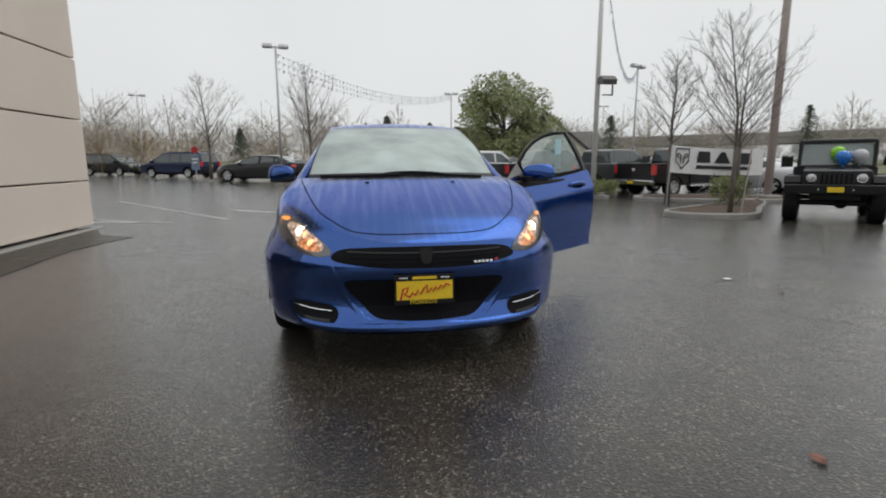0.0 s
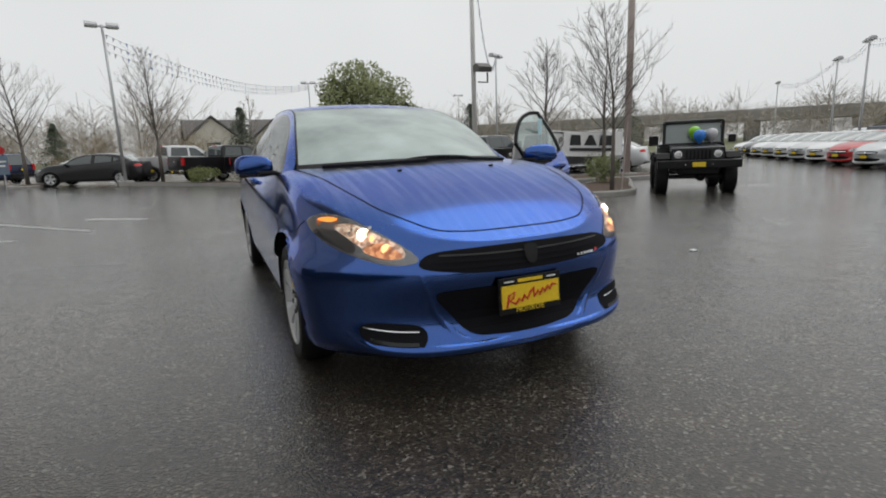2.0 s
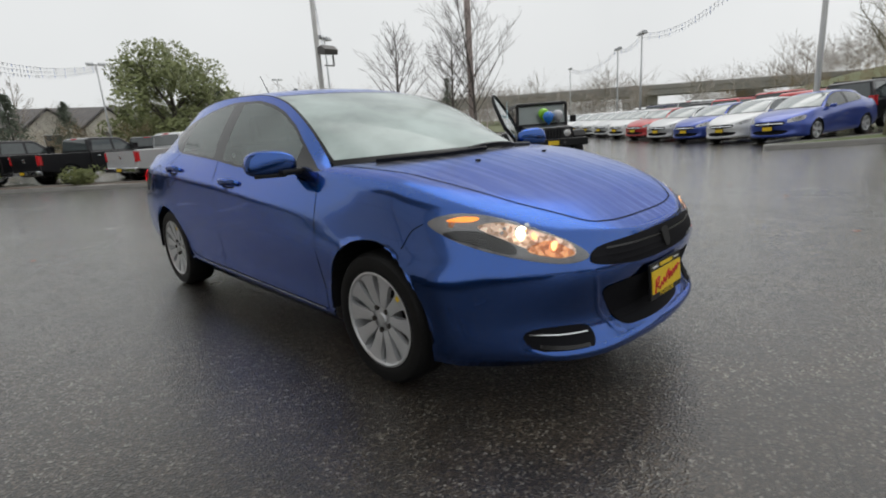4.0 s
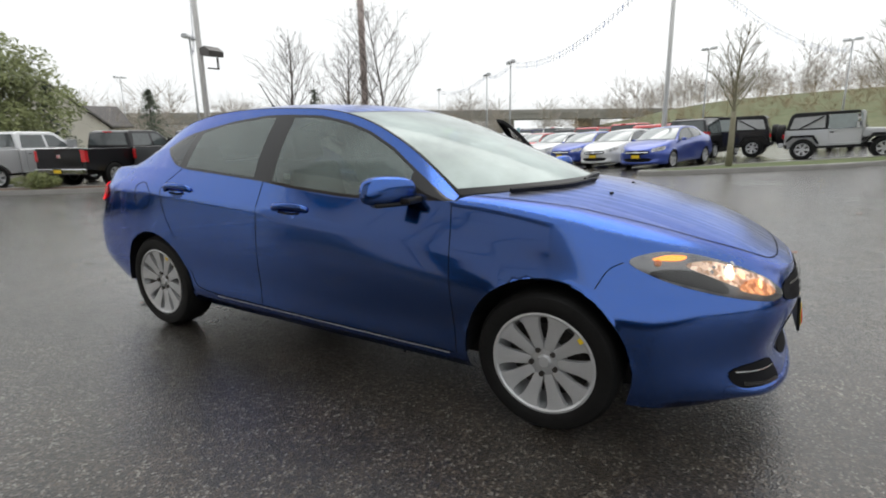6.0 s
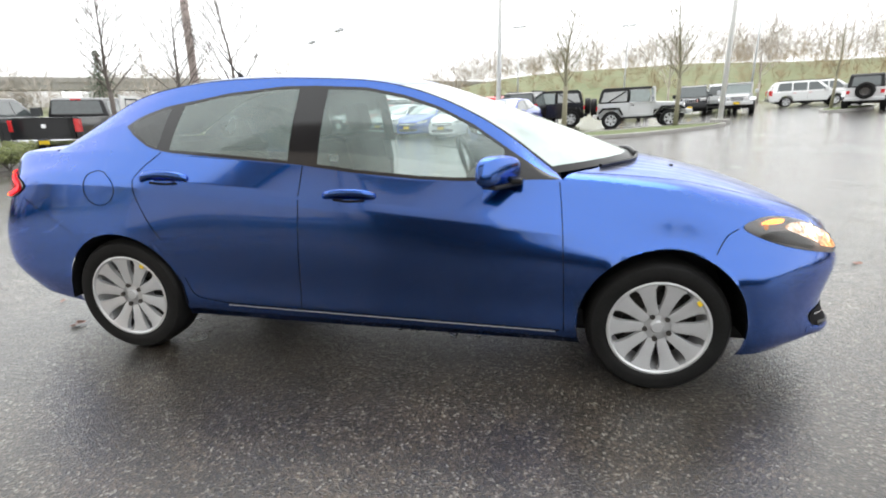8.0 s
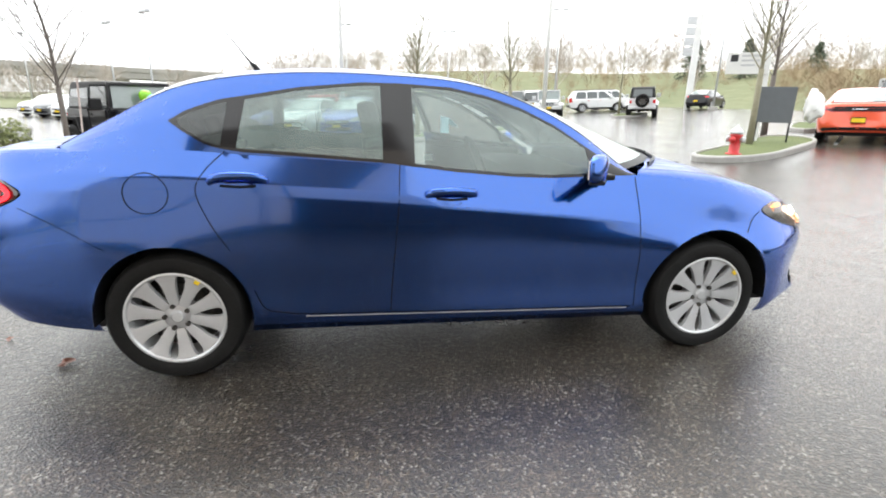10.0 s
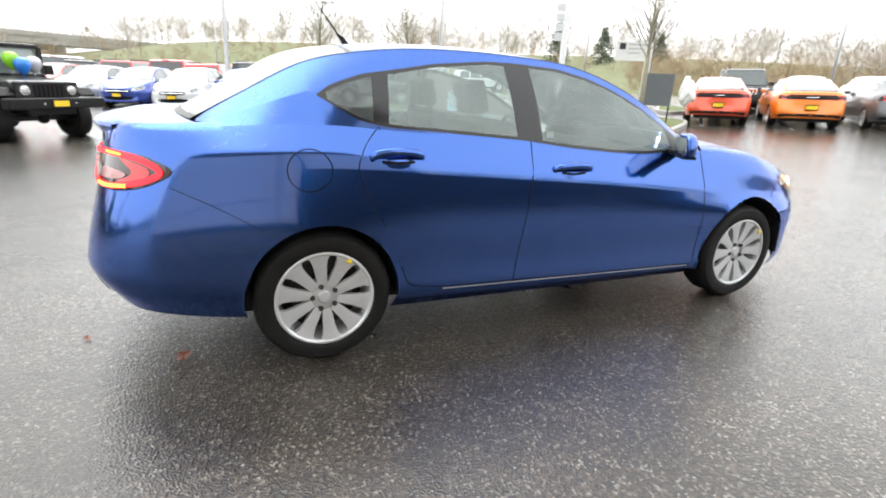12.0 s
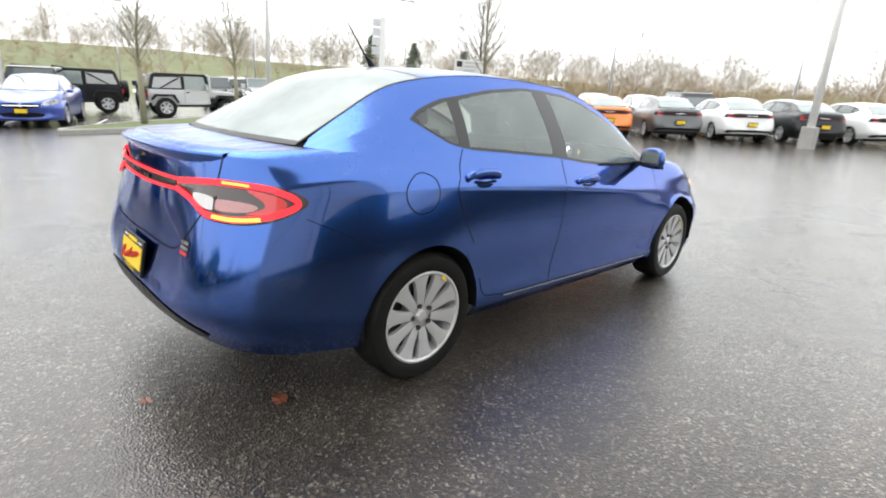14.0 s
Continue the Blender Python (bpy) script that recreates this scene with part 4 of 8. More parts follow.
# grilles
grille = part("grille", decal(skin, [(-.47, -1, .605), (-.445, -1, .655), (-.30, -1, .672), (0, -1, .676), (.30, -1, .672), (.445, -1, .655), (.47, -1, .605), (.25, -1, .573), (0, -1, .566), (-.25, -1, .573)], FRONT, .004, .03, 5), M_GAP, blue_car, "black slatted upper grille")
for z in (.598, .622, .646):
    part("slat", ribbon(skin, [(-.40, -1, z + .004), (-.2, -1, z), (0, -1, z - .002), (.2, -1, z), (.40, -1, z + .004)], FRONT, .008, .010), M_SLAT if z > .63 else M_GAP, grille)
part("grille_badge", decal(skin, [(-.03, -1, .66), (.03, -1, .66), (.024, -1, .60), (0, -1, .585), (-.024, -1, .60)], FRONT, .016, .02, 3), M_BLACK, grille)
for i in range(5):
    x = .25 + i * .022
    part("grille_lettering", decal(skin, [(x, -1, .584), (x + .014, -1, .584), (x + .014, -1, .594), (x, -1, .594)], FRONT, .012, .02, 1), M_CHROME, grille)
part("grille_accent", decal(skin, [(.365, -1, .588), (.38, -1, .588), (.386, -1, .600), (.37, -1, .600)], FRONT, .012, .02, 1), M_PLATERED, grille)
lower_grille = part("lower_grille", decal(skin, [(-.42, -1, .49), (-.30, -1, .505), (0, -1, .505), (.30, -1, .505), (.42, -1, .49), (.36, -1, .40), (.27, -1, .305), (.15, -1, .285), (0, -1, .28), (-.15, -1, .285), (-.27, -1, .305), (-.36, -1, .40)], FRONT, .003, .04, 4), M_GAP, blue_car, "black lower air intake")
for z in (.33, .37, .41, .45):
    part("slat", ribbon(skin, [(-.28 - (z - .33) * .6, -1, z), (0, -1, z - .004), (.28 + (z - .33) * .6, -1, z)], FRONT, .006, .006), M_GAP, lower_grille)
for s in (1, -1):
    fog = part("fog_lamp_recess", decal(skin, [(.53 * s, -1, .310), (.565 * s, -1, .356), (.69 * s, -1, .372), (.81 * s, -1, .368), (.848 * s, -1, .338), (.80 * s, -1, .292), (.65 * s, -1, .268), (.56 * s, -1, .270)], (-.45 * s, 1, 0), .003, .025, 4), M_GAP, blue_car, "black fog lamp recess")
    part("bright_strip", ribbon(skin, [(.57 * s, -1, .332), (.69 * s, -1, .341), (.825 * s, -1, .354)], (-.45 * s, 1, 0), .005, .012), M_CHROME, fog)
    part("deflector", ribbon(skin, [(.57 * s, -1, .286), (.67 * s, -1, .292), (.79 * s, -1, .306)], (-.45 * s, 1, 0), .016, .008), M_SLAT, fog)

for s in (1, -1):
    part("bumper_crease", ridge(skin, [(.487 * s, -1, .60), (.468 * s, -1, .53), (.415 * s, -1, .40), (.335 * s, -1, .31), (.28 * s, -1, .275)], FRONT, .017, .004), M_BLUE, blue_car, smooth=True)
    part("chin_lip", ridge(skin, [(.80 * s, -1, .278), (.68 * s, -1, .266), (.5 * s, -1, .258), (.3 * s, -1, .254), (0, -1, .252)], (-.25 * s, 1, 0), .022, .010), M_BLUE, blue_car, smooth=True)

# headlights
for s in (1, -1):
    d = (-.72 * s, .70, 0)
    outline = [(.80 * s, -.295, .778), (.755 * s, -.42, .812), (.665 * s, -.57, .788), (.53 * s, -.72, .716), (.455 * s, -.80, .648), (.49 * s, -.795, .624), (.60 * s, -.74, .628), (.74 * s, -.56, .672), (.795 * s, -.40, .722)]
    lamp = part("headlight", decal(skin, outline, d, .0025, .022, 5), M_LAMPGREY, blue_car, "swept-back headlight with lit warm bulb")
    part("dark_bezel", decal(skin, [(.79 * s, -.37, .738), (.765 * s, -.44, .750), (.72 * s, -.52, .742), (.69 * s, -.60, .712), (.68 * s, -.64, .682), (.695 * s, -.635, .662), (.74 * s, -.555, .682), (.79 * s, -.415, .718)], d, .005, .02, 4), M_BLACK, lamp)
    for (c, r, mt, name) in (((.655 * s, -.655, .735), .027, M_BULB, "headlight_bulb"), ((.59 * s, -.755, .682), .022, M_WARMBULB, "side_bulb"), ((.772 * s, -.40, .772), .014, M_AMBER, "turn_signal")):
        p, nrm = on_surface(skin, c, d)
        bm = bmesh.new()
        bmesh.ops.create_uvsphere(bm, u_segments=16, v_segments=8, radius=r)
        aim = nrm if name == "turn_signal" else (nrm * .8 + Vector((0, -1, .1))).normalized()
        q = aim.to_track_quat("Z", "Y").to_matrix().to_4x4()
        bmesh.ops.transform(bm, matrix=Matrix.Translation(p + nrm * .005) @ q @ Matrix.Diagonal((1, 1, .16, 1)), verts=bm.verts[:])
        part(name, bm, mt, lamp, smooth=True)
    part("amber_strip", decal(skin, [(.778 * s, -.38, .783), (.757 * s, -.435, .798), (.72 * s, -.50, .794), (.735 * s, -.475, .780)], d, .006, .015, 3), M_AMBERGLOW, lamp)
    rnd = random.Random(4)
    for k in range(9):
        c = ((.665 + rnd.uniform(-.045, .035)) * s, -.64 + rnd.uniform(-.07, .07), .735 + rnd.uniform(-.028, .03))
        p, nrm = on_surface(skin, c, d)
        bm = bmesh.new()
        bmesh.ops.create_icosphere(bm, subdivisions=1, radius=rnd.uniform(.006, .013))
        bmesh.ops.transform(bm, matrix=Matrix.Translation(p + nrm * .006) @ nrm.to_track_quat("Z", "Y").to_matrix().to_4x4() @ Matrix.Diagonal((1, 1, .3, 1)), verts=bm.verts[:])
        # every third facet glows, as a glint of the bulb
        part("reflector_facet", bm, M_REFLECTOR if k % 3 else M_WARMBULB, lamp)
    part("lit_reflector", decal(skin, [(.735 * s, -.50, .762), (.70 * s, -.60, .775), (.61 * s, -.69, .738), (.52 * s, -.765, .69), (.51 * s, -.775, .648), (.60 * s, -.72, .655), (.69 * s, -.61, .71)], d, .0045, .02, 4), M_LITBOWL, lamp)
    part("amber_reflector", decal(skin, [(.60 * s, -.735, .705), (.53 * s, -.775, .668), (.515 * s, -.775, .648), (.57 * s, -.745, .646), (.645 * s, -.675, .668), (.64 * s, -.68, .69)], d, .0065, .02, 3), M_WARMBOWL, lamp)
    part("lens", decal(skin, outline, d, .003, .022, 5, .014), M_LENS, lamp, smooth=True)

# tail lights: one ring right across the tail
for s in (1, -1):
    d = (-.62 * s, -.78, 0)
    outer = [(.815 * s, 3.25, .885), (.80 * s, 3.29, .925), (.74 * s, 3.37, .950), (.62 * s, 3.47, .958), (.50 * s, 3.54, .948), (.38 * s, 3.57, .935), (.38 * s, 3.58, .888), (.48 * s, 3.56, .862), (.54 * s, 3.54, .828), (.60 * s, 3.51, .812), (.70 * s, 3.44, .810), (.785 * s, 3.34, .832)]
    tail = part("tail_light", decal(skin, outer, d, .006, .02, 4, .006), M_SMOKED, blue_car, "lit red wrap-round tail light")
    part("lit_band", ribbon(skin, [(.40 * s, 3.57, .926), (.50 * s, 3.54, .938), (.62 * s, 3.47, .947), (.73 * s, 3.38, .938), (.785 * s, 3.31, .915), (.80 * s, 3.28, .882), (.77 * s, 3.35, .846), (.70 * s, 3.44, .826), (.60 * s, 3.51, .828), (.55 * s, 3.53, .845), (.49 * s, 3.555, .874), (.40 * s, 3.575, .896)], d, .022, .016), M_REDGLOW, tail)
    part("red_end", decal(skin, [(.70 * s, 3.42, .928), (.75 * s, 3.36, .918), (.78 * s, 3.32, .90), (.785 * s, 3.32, .872), (.755 * s, 3.37, .85), (.71 * s, 3.42, .846), (.745 * s, 3.38, .868), (.745 * s, 3.38, .892)], d, .013, .02, 3), M_RED, tail)
    part("amber_band", ribbon(skin, [(.745 * s, 3.38, .831), (.68 * s, 3.45, .824), (.61 * s, 3.50, .827)], d, .013, .019), M_AMBERGLOW, tail)
    part("amber_band", ribbon(skin, [(.70 * s, 3.41, .942), (.66 * s, 3.44, .946), (.62 * s, 3.47, .947)], d, .008, .019), M_AMBERGLOW, tail)
    part("reversing_lamp", decal(skin, [(.60 * s, 3.50, .890), (.51 * s, 3.545, .896), (.53 * s, 3.54, .862), (.60 * s, 3.50, .848)], d, .0135, .02, 3), M_CLEARLAMP, tail, "clear faceted reversing lamp")
    part("inner_lens", decal(skin, [(.735 * s, 3.39, .872), (.70 * s, 3.42, .885), (.615 * s, 3.49, .887), (.615 * s, 3.49, .851), (.71 * s, 3.42, .853)], d, .0135, .02, 3), M_PINK, tail)
    part("lens_divider", ribbon(skin, [(.607 * s, 3.495, .898), (.607 * s, 3.495, .842)], d, .006, .015), M_BLACK, tail)
centre = part("tail_light_bar", decal(skin, [(-.40, 4, .888), (-.40, 4, .934), (0, 4, .932), (.40, 4, .934), (.40, 4, .888), (0, 4, .876)], REAR, .004, .03, 2, .004), M_BLACK, blue_car, "smoked bar with lit red edges")
part("lit_band", ribbon(skin, [(-.40, 4, .929), (0, 4, .927), (.40, 4, .929)], REAR, .012, .010), M_REDGLOW, centre)
part("lit_band", ribbon(skin, [(-.40, 4, .892), (0, 4, .880), (.40, 4, .892)], REAR, .012, .010), M_REDGLOW, centre)
for i in range(5):
    x = -.13 + i * .06
    part("lettering_bar", decal(skin, [(x, 4, .893), (x + .038, 4, .893), (x + .038, 4, .913), (x, 4, .913)], REAR, .012, .03, 1), M_CHROME, centre)
for i, mt in enumerate((M_CHROME, M_CHROME, M_PLATERED)):
    part("badge", decal(skin, [(-.54, 4, .715 - i * .02), (-.475, 4, .715 - i * .02), (-.475, 4, .702 - i * .02), (-.54, 4, .702 - i * .02)], REAR, .003, .03, 1), mt, blue_car, "small chrome badge bars")
part("rear_diffuser", decal(skin, [(-.62, 4, .36), (-.50, 4, .42), (-.28, 4, .455), (0, 4, .46), (.28, 4, .455), (.50, 4, .42), (.62, 4, .36), (.4, 4, .335), (0, 4, .33), (-.4, 4, .335)], REAR, .005, .04, 4), M_BLACK, blue_car, "black lower bumper panel")


def dealer_plate(parent, m):
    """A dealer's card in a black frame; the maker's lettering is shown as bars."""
    plate = part("license_plate", box_bm(-.156, .156, 0, .012, -.078, .078, .004), M_BLACK, parent, "yellow dealer card in a black plate frame")
    plate.matrix_basis = m
    part("card", box_bm(-.145, .145, -.004, .006, -.052, .045), M_YELLOW, plate)
    bm = bmesh.new()
    stroke = [(-.125, -.030), (-.112, .022), (-.085, .028), (-.092, .004), (-.108, -.002), (-.080, -.024), (-.062, -.004), (-.050, -.020), (-.036, .006), (-.022, -.018), (-.006, .010), (.012, .026), (.014, -.016), (.036, .008), (.042, -.014), (.060, .010), (.068, -.008), (.086, .014), (.094, -.004), (.110, .016), (.130, .008)]
    tube(bm, [(x, -.0055, z + .12 * x - .004) for x, z in stroke], .0048, 5)
    part("script", bm, M_PLATERED, plate)
    part("top_line", box_bm(-.062, .062, -.003, .004, .054, .068), M_YELLOW, plate)
    part("corner_line", box_bm(-.13, -.085, -.003, .004, .058, .064), M_WHITEPAPER, plate)
    part("corner_line", box_bm(.085, .13, -.003, .004, .058, .064), M_WHITEPAPER, plate)
    for k, sign_letter in enumerate("MONROE"):
        cu = bpy.data.curves.new("letter", "FONT")
        cu.body, cu.size, cu.align_x, cu.extrude = sign_letter, .031, "CENTER", .0006
        ob = new("letter", cu)
        me = bpy.data.meshes.new_from_object(ob)
        bpy.data.objects.remove(ob)
        me.materials.append(M_YELLOW)
        word = new("letter", me)
        word.parent = plate
        word.matrix_basis = pose(-.066 + .0245 * k, -.0035, -.0735, 90, 0, 0)
    return plate


dealer_plate(blue_car, pose(-.012, -.936, .458, -4, 0, 0))
rear_plate = dealer_plate(blue_car, pose(0, 3.672, .555, 0, 0, 180) @ pose(0, 0, 0, -10))

lip = bmesh.new()
rows = []
for i in range(25):
    x = -.60 + 1.20 * i / 24
    f = 1 - abs(x / .60) ** 4
    edge, _ = on_surface(skin, (x, 4, .995), REAR)
    top, _ = on_surface(skin, (x, edge.y - .15, 2), DOWN)
    z = top.z - .006
    rows.append([lip.verts.new(q) for q in ((x, top.y, z), (x, edge.y - .06, z + .003 * f), (x, edge.y + .046 * f - .012, z - .010), (x, edge.y + .048 * f - .012, z - .022), (x, edge.y - .02, .975))])
for a, b in zip(rows, rows[1:]):
    for i in range(4):
        lip.faces.new((a[i], b[i], b[i + 1], a[i + 1]))
bmesh.ops.recalc_face_normals(lip, faces=lip.faces[:])
part("spoiler_lip", lip, M_BLUE, blue_car, smooth=True)

# handles, fuel flap, wipers, washer jets, aerial
for s in (1, -1):
    for y, z in ((1.42, .876), (2.375, .943)):
        d = (-s, 0, 0)
        p, nrm = on_surface(skin, (s, y, z), d)
        bm = bmesh.new()
        pts = []
        for k, (dy, out) in enumerate(((-.118, -.004), (-.10, .014), (-.06, .024), (0, .028), (.06, .026), (.10, .017), (.12, -.004))):
            q, n = on_surface(skin, (s, y + dy, z + .010 + .004 * (1 - (dy / .12) ** 2)), d)
            pts.append(q + n * out)
        tube(bm, spline(pts, 3), .0145, 10)
        for v in bm.verts:
            v.co.z = z + .012 + (v.co.z - z - .012) * 1.25
        ob = part("door_handle", bm, M_BLUE, blue_car, smooth=True)
        part("handle_recess", decal(skin, [(s, y - .06, z + .012), (s, y, z + .036), (s, y + .06, z + .014), (s, y + .05, z - .028), (s, y, z - .04), (s, y - .05, z - .028)], d, .0014, .02, 4), M_BLUE, ob)
        part("handle_gap", ribbon(skin, [(s, y - .075, z - .010), (s, y, z - .014), (s, y + .075, z - .008)], d, .012, .003), M_GAP, ob)
        if s > 0 and y < 2:
            door_parts.append(ob)
ring = [(-1, 2.757 + .092 * math.cos(a), .90 + .086 * math.sin(a)) for a in np.linspace(0, 2 * math.pi, 17)]
part("fuel_flap_gap", ribbon(skin, ring, SIDE, .0045, .0012, 3), M_GAP, blue_car)
for a, b, c in (((.54, .17, 0), (.20, .065, 0), (-.16, .045, 0)), ((-.06, .015, 0), (-.34, .085, 0), (-.60, .27, 0))):
    bm = bmesh.new()
    pts = []
    for q in spline((a, b, c), 6):
        p, nrm = on_surface(skin, (q[0], q[1], 1.2), DOWN)
        pts.append(p + nrm * .014)
    tube(bm, pts, .009, 6)
    tube(bm, [p - Vector((0, 0, .012)) for p in pts], .005, 4)
    part("wiper", bm, M_BLACK, blue_car)
part("cowl_panel", decal(skin, [(-.66, .30, 1), (-.45, .10, 1), (0, -.03, 1), (.45, .10, 1), (.66, .30, 1), (.67, .385, 1), (.5, .20, 1), (0, .04, 1), (-.5, .20, 1), (-.67, .385, 1)], DOWN, .004, .04, 4), M_BLACK, blue_car)
for x in (-.28, .28):
    p, nrm = on_surface(skin, (x, -.12, 1.3), DOWN)
    part("washer_jet", box_bm(p.x - .012, p.x + .012, p.y - .008, p.y + .008, p.z - .004, p.z + .008, .003), M_BLACK, blue_car)
bm = bmesh.new()
p, nrm = on_surface(skin, (0, 2.40, 2), DOWN)
tube(bm, [p - Vector((0, 0, .01)), p + Vector((0, .025, .03)), p + Vector((0, .05, .05))], [.022, .014, .006], 8)
tube(bm, [p + Vector((0, .045, .045)), p + Vector((0, .17, .21))], [.005, .0028], 6)
part("aerial", bm, M_BLACK, blue_car)
for s in (1, -1):
    bm = bmesh.new()
    bmesh.ops.create_uvsphere(bm, u_segments=28, v_segments=16, radius=1)
    for v in bm.verts:
        q = [math.copysign(abs(c) ** .70, c) for c in v.co]
        back = min(q[1], .72) if q[1] > 0 else q[1]
        v.co = Vector((.935 + .108 * q[0] * (1 - .10 * q[2]), .722 + .052 * back + .062 * q[0], 1.018 + .064 * q[2] * (1 + .10 * q[0])))
    mirror = part("door_mirror", bm, M_BLUE, blue_car, smooth=True)
    part("mirror_foot", box_bm(.78, .92, .62, .72, .955, .985, .012), M_BLACK, mirror)
    part("mirror_glass", box_bm(-.088, .088, -.003, .003, -.043, .043, .0, pose(.937, .7625, 1.018, 0, 0, 29.8)), M_CHROME, mirror)
    part("mirror_base", box_bm(-.08, .08, -.04, .035, -.01, .01, .008, pose(.937, .722, .957, 0, 0, 29.8)), M_BLACK, mirror)
    if s < 0:
        mirror.scale = (-1, 1, 1)
    else:
        door_parts.append(mirror)
# swing the driver's door open on its hinge
hinge = Vector((.868, .462, 0))
swing = Matrix.Translation(hinge) @ Matrix.Rotation(radians(-54), 4, "Z") @ Matrix.Translation(-hinge)
card = box_bm(.80, .845, .52, 1.64, .30, .95, .02)
door_parts.append(part("door_lining", card, M_SEAT, blue_car))
door_parts.append(part("window_sticker", box_bm(.735, .738, 1.26, 1.36, 1.03, 1.30, 0, Matrix.Identity(4)), M_PALEBLUE, blue_car, "pale price sheet on the door glass"))
for o in [o for o in door_parts if o.name.startswith("front_window")]:
    edges = collections.Counter(tuple(sorted(k)) for poly in o.data.polygons for k in poly.edge_keys)
    after = collections.defaultdict(list)
    for a, b in (k for k, n in edges.items() if n == 1):
        after[a].append(b)
        after[b].append(a)
    loop = [next(iter(after))]
    while True:
        ahead = [b for b in after[loop[-1]] if b not in loop]
        if not ahead:
            break
        loop.append(ahead[0])
    bm = bmesh.new()
    tube(bm, [o.data.vertices[k].co for k in loop + loop[:1]], .015, 6)
    door_parts.append(part("window_seal", bm, M_GAP, blue_car, "black rubber window surround"))
for o in door_parts:
    o.matrix_basis = swing @ o.matrix_basis
part("window_sticker", box_bm(-.783, -.780, 1.50, 1.54, 1.035, 1.065), M_WHITEPAPER, blue_car, "small white sticker")
part("screen_sticker", decal(skin, [(.30, 1.085, 2), (.42, 1.10, 2), (.42, 1.13, 2), (.30, 1.12, 2)], DOWN, .003, .03, 1), M_WHITEPAPER, blue_car)

# cabin
part("headliner", decal(skin, [(-.52, .98, 2), (-.52, 1.6, 2), (-.50, 2.35, 2), (0, 2.45, 2), (.50, 2.35, 2), (.52, 1.6, 2), (.52, .98, 2), (0, .92, 2)], DOWN, -.03, .05, 2), M_HEADLINER, blue_car, "pale grey headliner")
for x in (-.37, .37):
    seat = part("seat", box_bm(x - .24, x + .24, 1.10, 1.62, .42, .58, .05), M_SEAT, blue_car)
    part("backrest", box_bm(-.24, .24, -.06, .07, 0, .60, .05, pose(x, 1.62, .52, -14)), M_SEAT, seat)
    part("headrest", box_bm(-.13, .13, -.05, .05, .62, .80, .035, pose(x, 1.62, .52, -14)), M_SEAT, seat)
rear = part("rear_bench", box_bm(-.62, .62, 2.0, 2.45, .42, .58, .05), M_SEAT, blue_car)
part("backrest", box_bm(-.60, .60, -.06, .08, 0, .62, .05, pose(0, 2.50, .50, -22)), M_SEAT, rear)
for x in (-.4, .4):
    part("headrest", box_bm(-.12, .12, -.05, .05, .60, .74, .03, pose(x, 2.50, .50, -22)), M_SEAT, rear)
part("dashboard", box_bm(-.70, .70, .42, .95, .62, .93, .06), M_SEAT, blue_car)
bm = bmesh.new()
tube(bm, [(.37 + .18 * math.cos(a), 1.02 + .07 * math.sin(a), .90 + .17 * math.sin(a)) for a in np.linspace(0, 2 * math.pi, 25)], .016, 8, False)
part("steering_wheel", bm, M_SEAT, blue_car, smooth=True)
part("cabin_floor", box_bm(-.76, .76, .40, 3.1, .28, .34), M_SEAT, blue_car)
part("parcel_shelf", box_bm(-.6, .6, 2.62, 3.2, .98, 1.02), M_SEAT, blue_car)


# ---------------------------------------------------------------- more materials
M_CONCRETE = two_scale("weathered_concrete", (0.24, 0.235, 0.22), (0.38, 0.37, 0.35), 2.5, 60, 0.7, 0.15, 0, 0.3, 0.004)
M_STUCCO = two_scale("tan_stucco", (0.66, 0.575, 0.50), (0.75, 0.655, 0.585), 0.8, 140, 0.8, 0.08, 0, 0.25, 0.003)
M_GRASS = two_scale("winter_grass", (0.045, 0.075, 0.018), (0.13, 0.15, 0.05), 0.9, 30, 0.85, 0.1, 0, 0.6, 0.03)
M_HILL = two_scale("hillside_grass", (0.090, 0.112, 0.045), (0.175, 0.178, 0.095), 0.07, 0.8, 0.9, 0.05, 0, 0.4, 0.2)
M_MULCH = two_scale("bark_mulch", (0.045, 0.028, 0.018), (0.12, 0.075, 0.05), 5, 70, 0.8, 0.1, 0, 0.8, 0.02)
M_BARK = two_scale("grey_brown_bark", (0.075, 0.064, 0.056), (0.15, 0.13, 0.115), 6, 50, 0.85, 0.1, 0, 0.6, 0.006)
# mossy bark, its tones raised for hazy air
M_MOSS = two_scale("mossy_bark", (0.15, 0.14, 0.085), (0.28, 0.26, 0.19), 7, 50, 0.85, 0.1, 0, 0.6, 0.006)
# far twigs and brush are paled to stand in for haze
M_HAZETWIG = two_scale("haze_pale_twigs", (0.30, 0.265, 0.235), (0.44, 0.395, 0.35), 0.3, 3, 0.9, 0.05, 0, 0)
M_HAZEBRUSH = two_scale("haze_pale_russet_brush", (0.22, 0.16, 0.095), (0.36, 0.28, 0.18), 0.25, 3, 0.9, 0.05, 0, 0)
# needle greens lifted towards grey for the mist in between
M_NEEDLE = two_scale("mist_pale_conifer_needles", (0.05, 0.068, 0.045), (0.11, 0.13, 0.09), 1.2, 12, 0.8, 0.05, 0, 0)
M_LEAF = two_scale("yellow_green_leaves", (0.11, 0.14, 0.05), (0.26, 0.28, 0.115), 0.7, 8, 0.7, 0.1, 0, 0)
M_SHRUB = two_scale("olive_shrub_leaves", (0.06, 0.085, 0.022), (0.19, 0.205, 0.06), 3, 14, 0.7, 0.1, 0, 0)
M_GALV = two_scale("galvanised_steel", (0.42, 0.43, 0.44), (0.55, 0.56, 0.57), 3, 60, 0.45, 0.1, 0.5, 0.05)
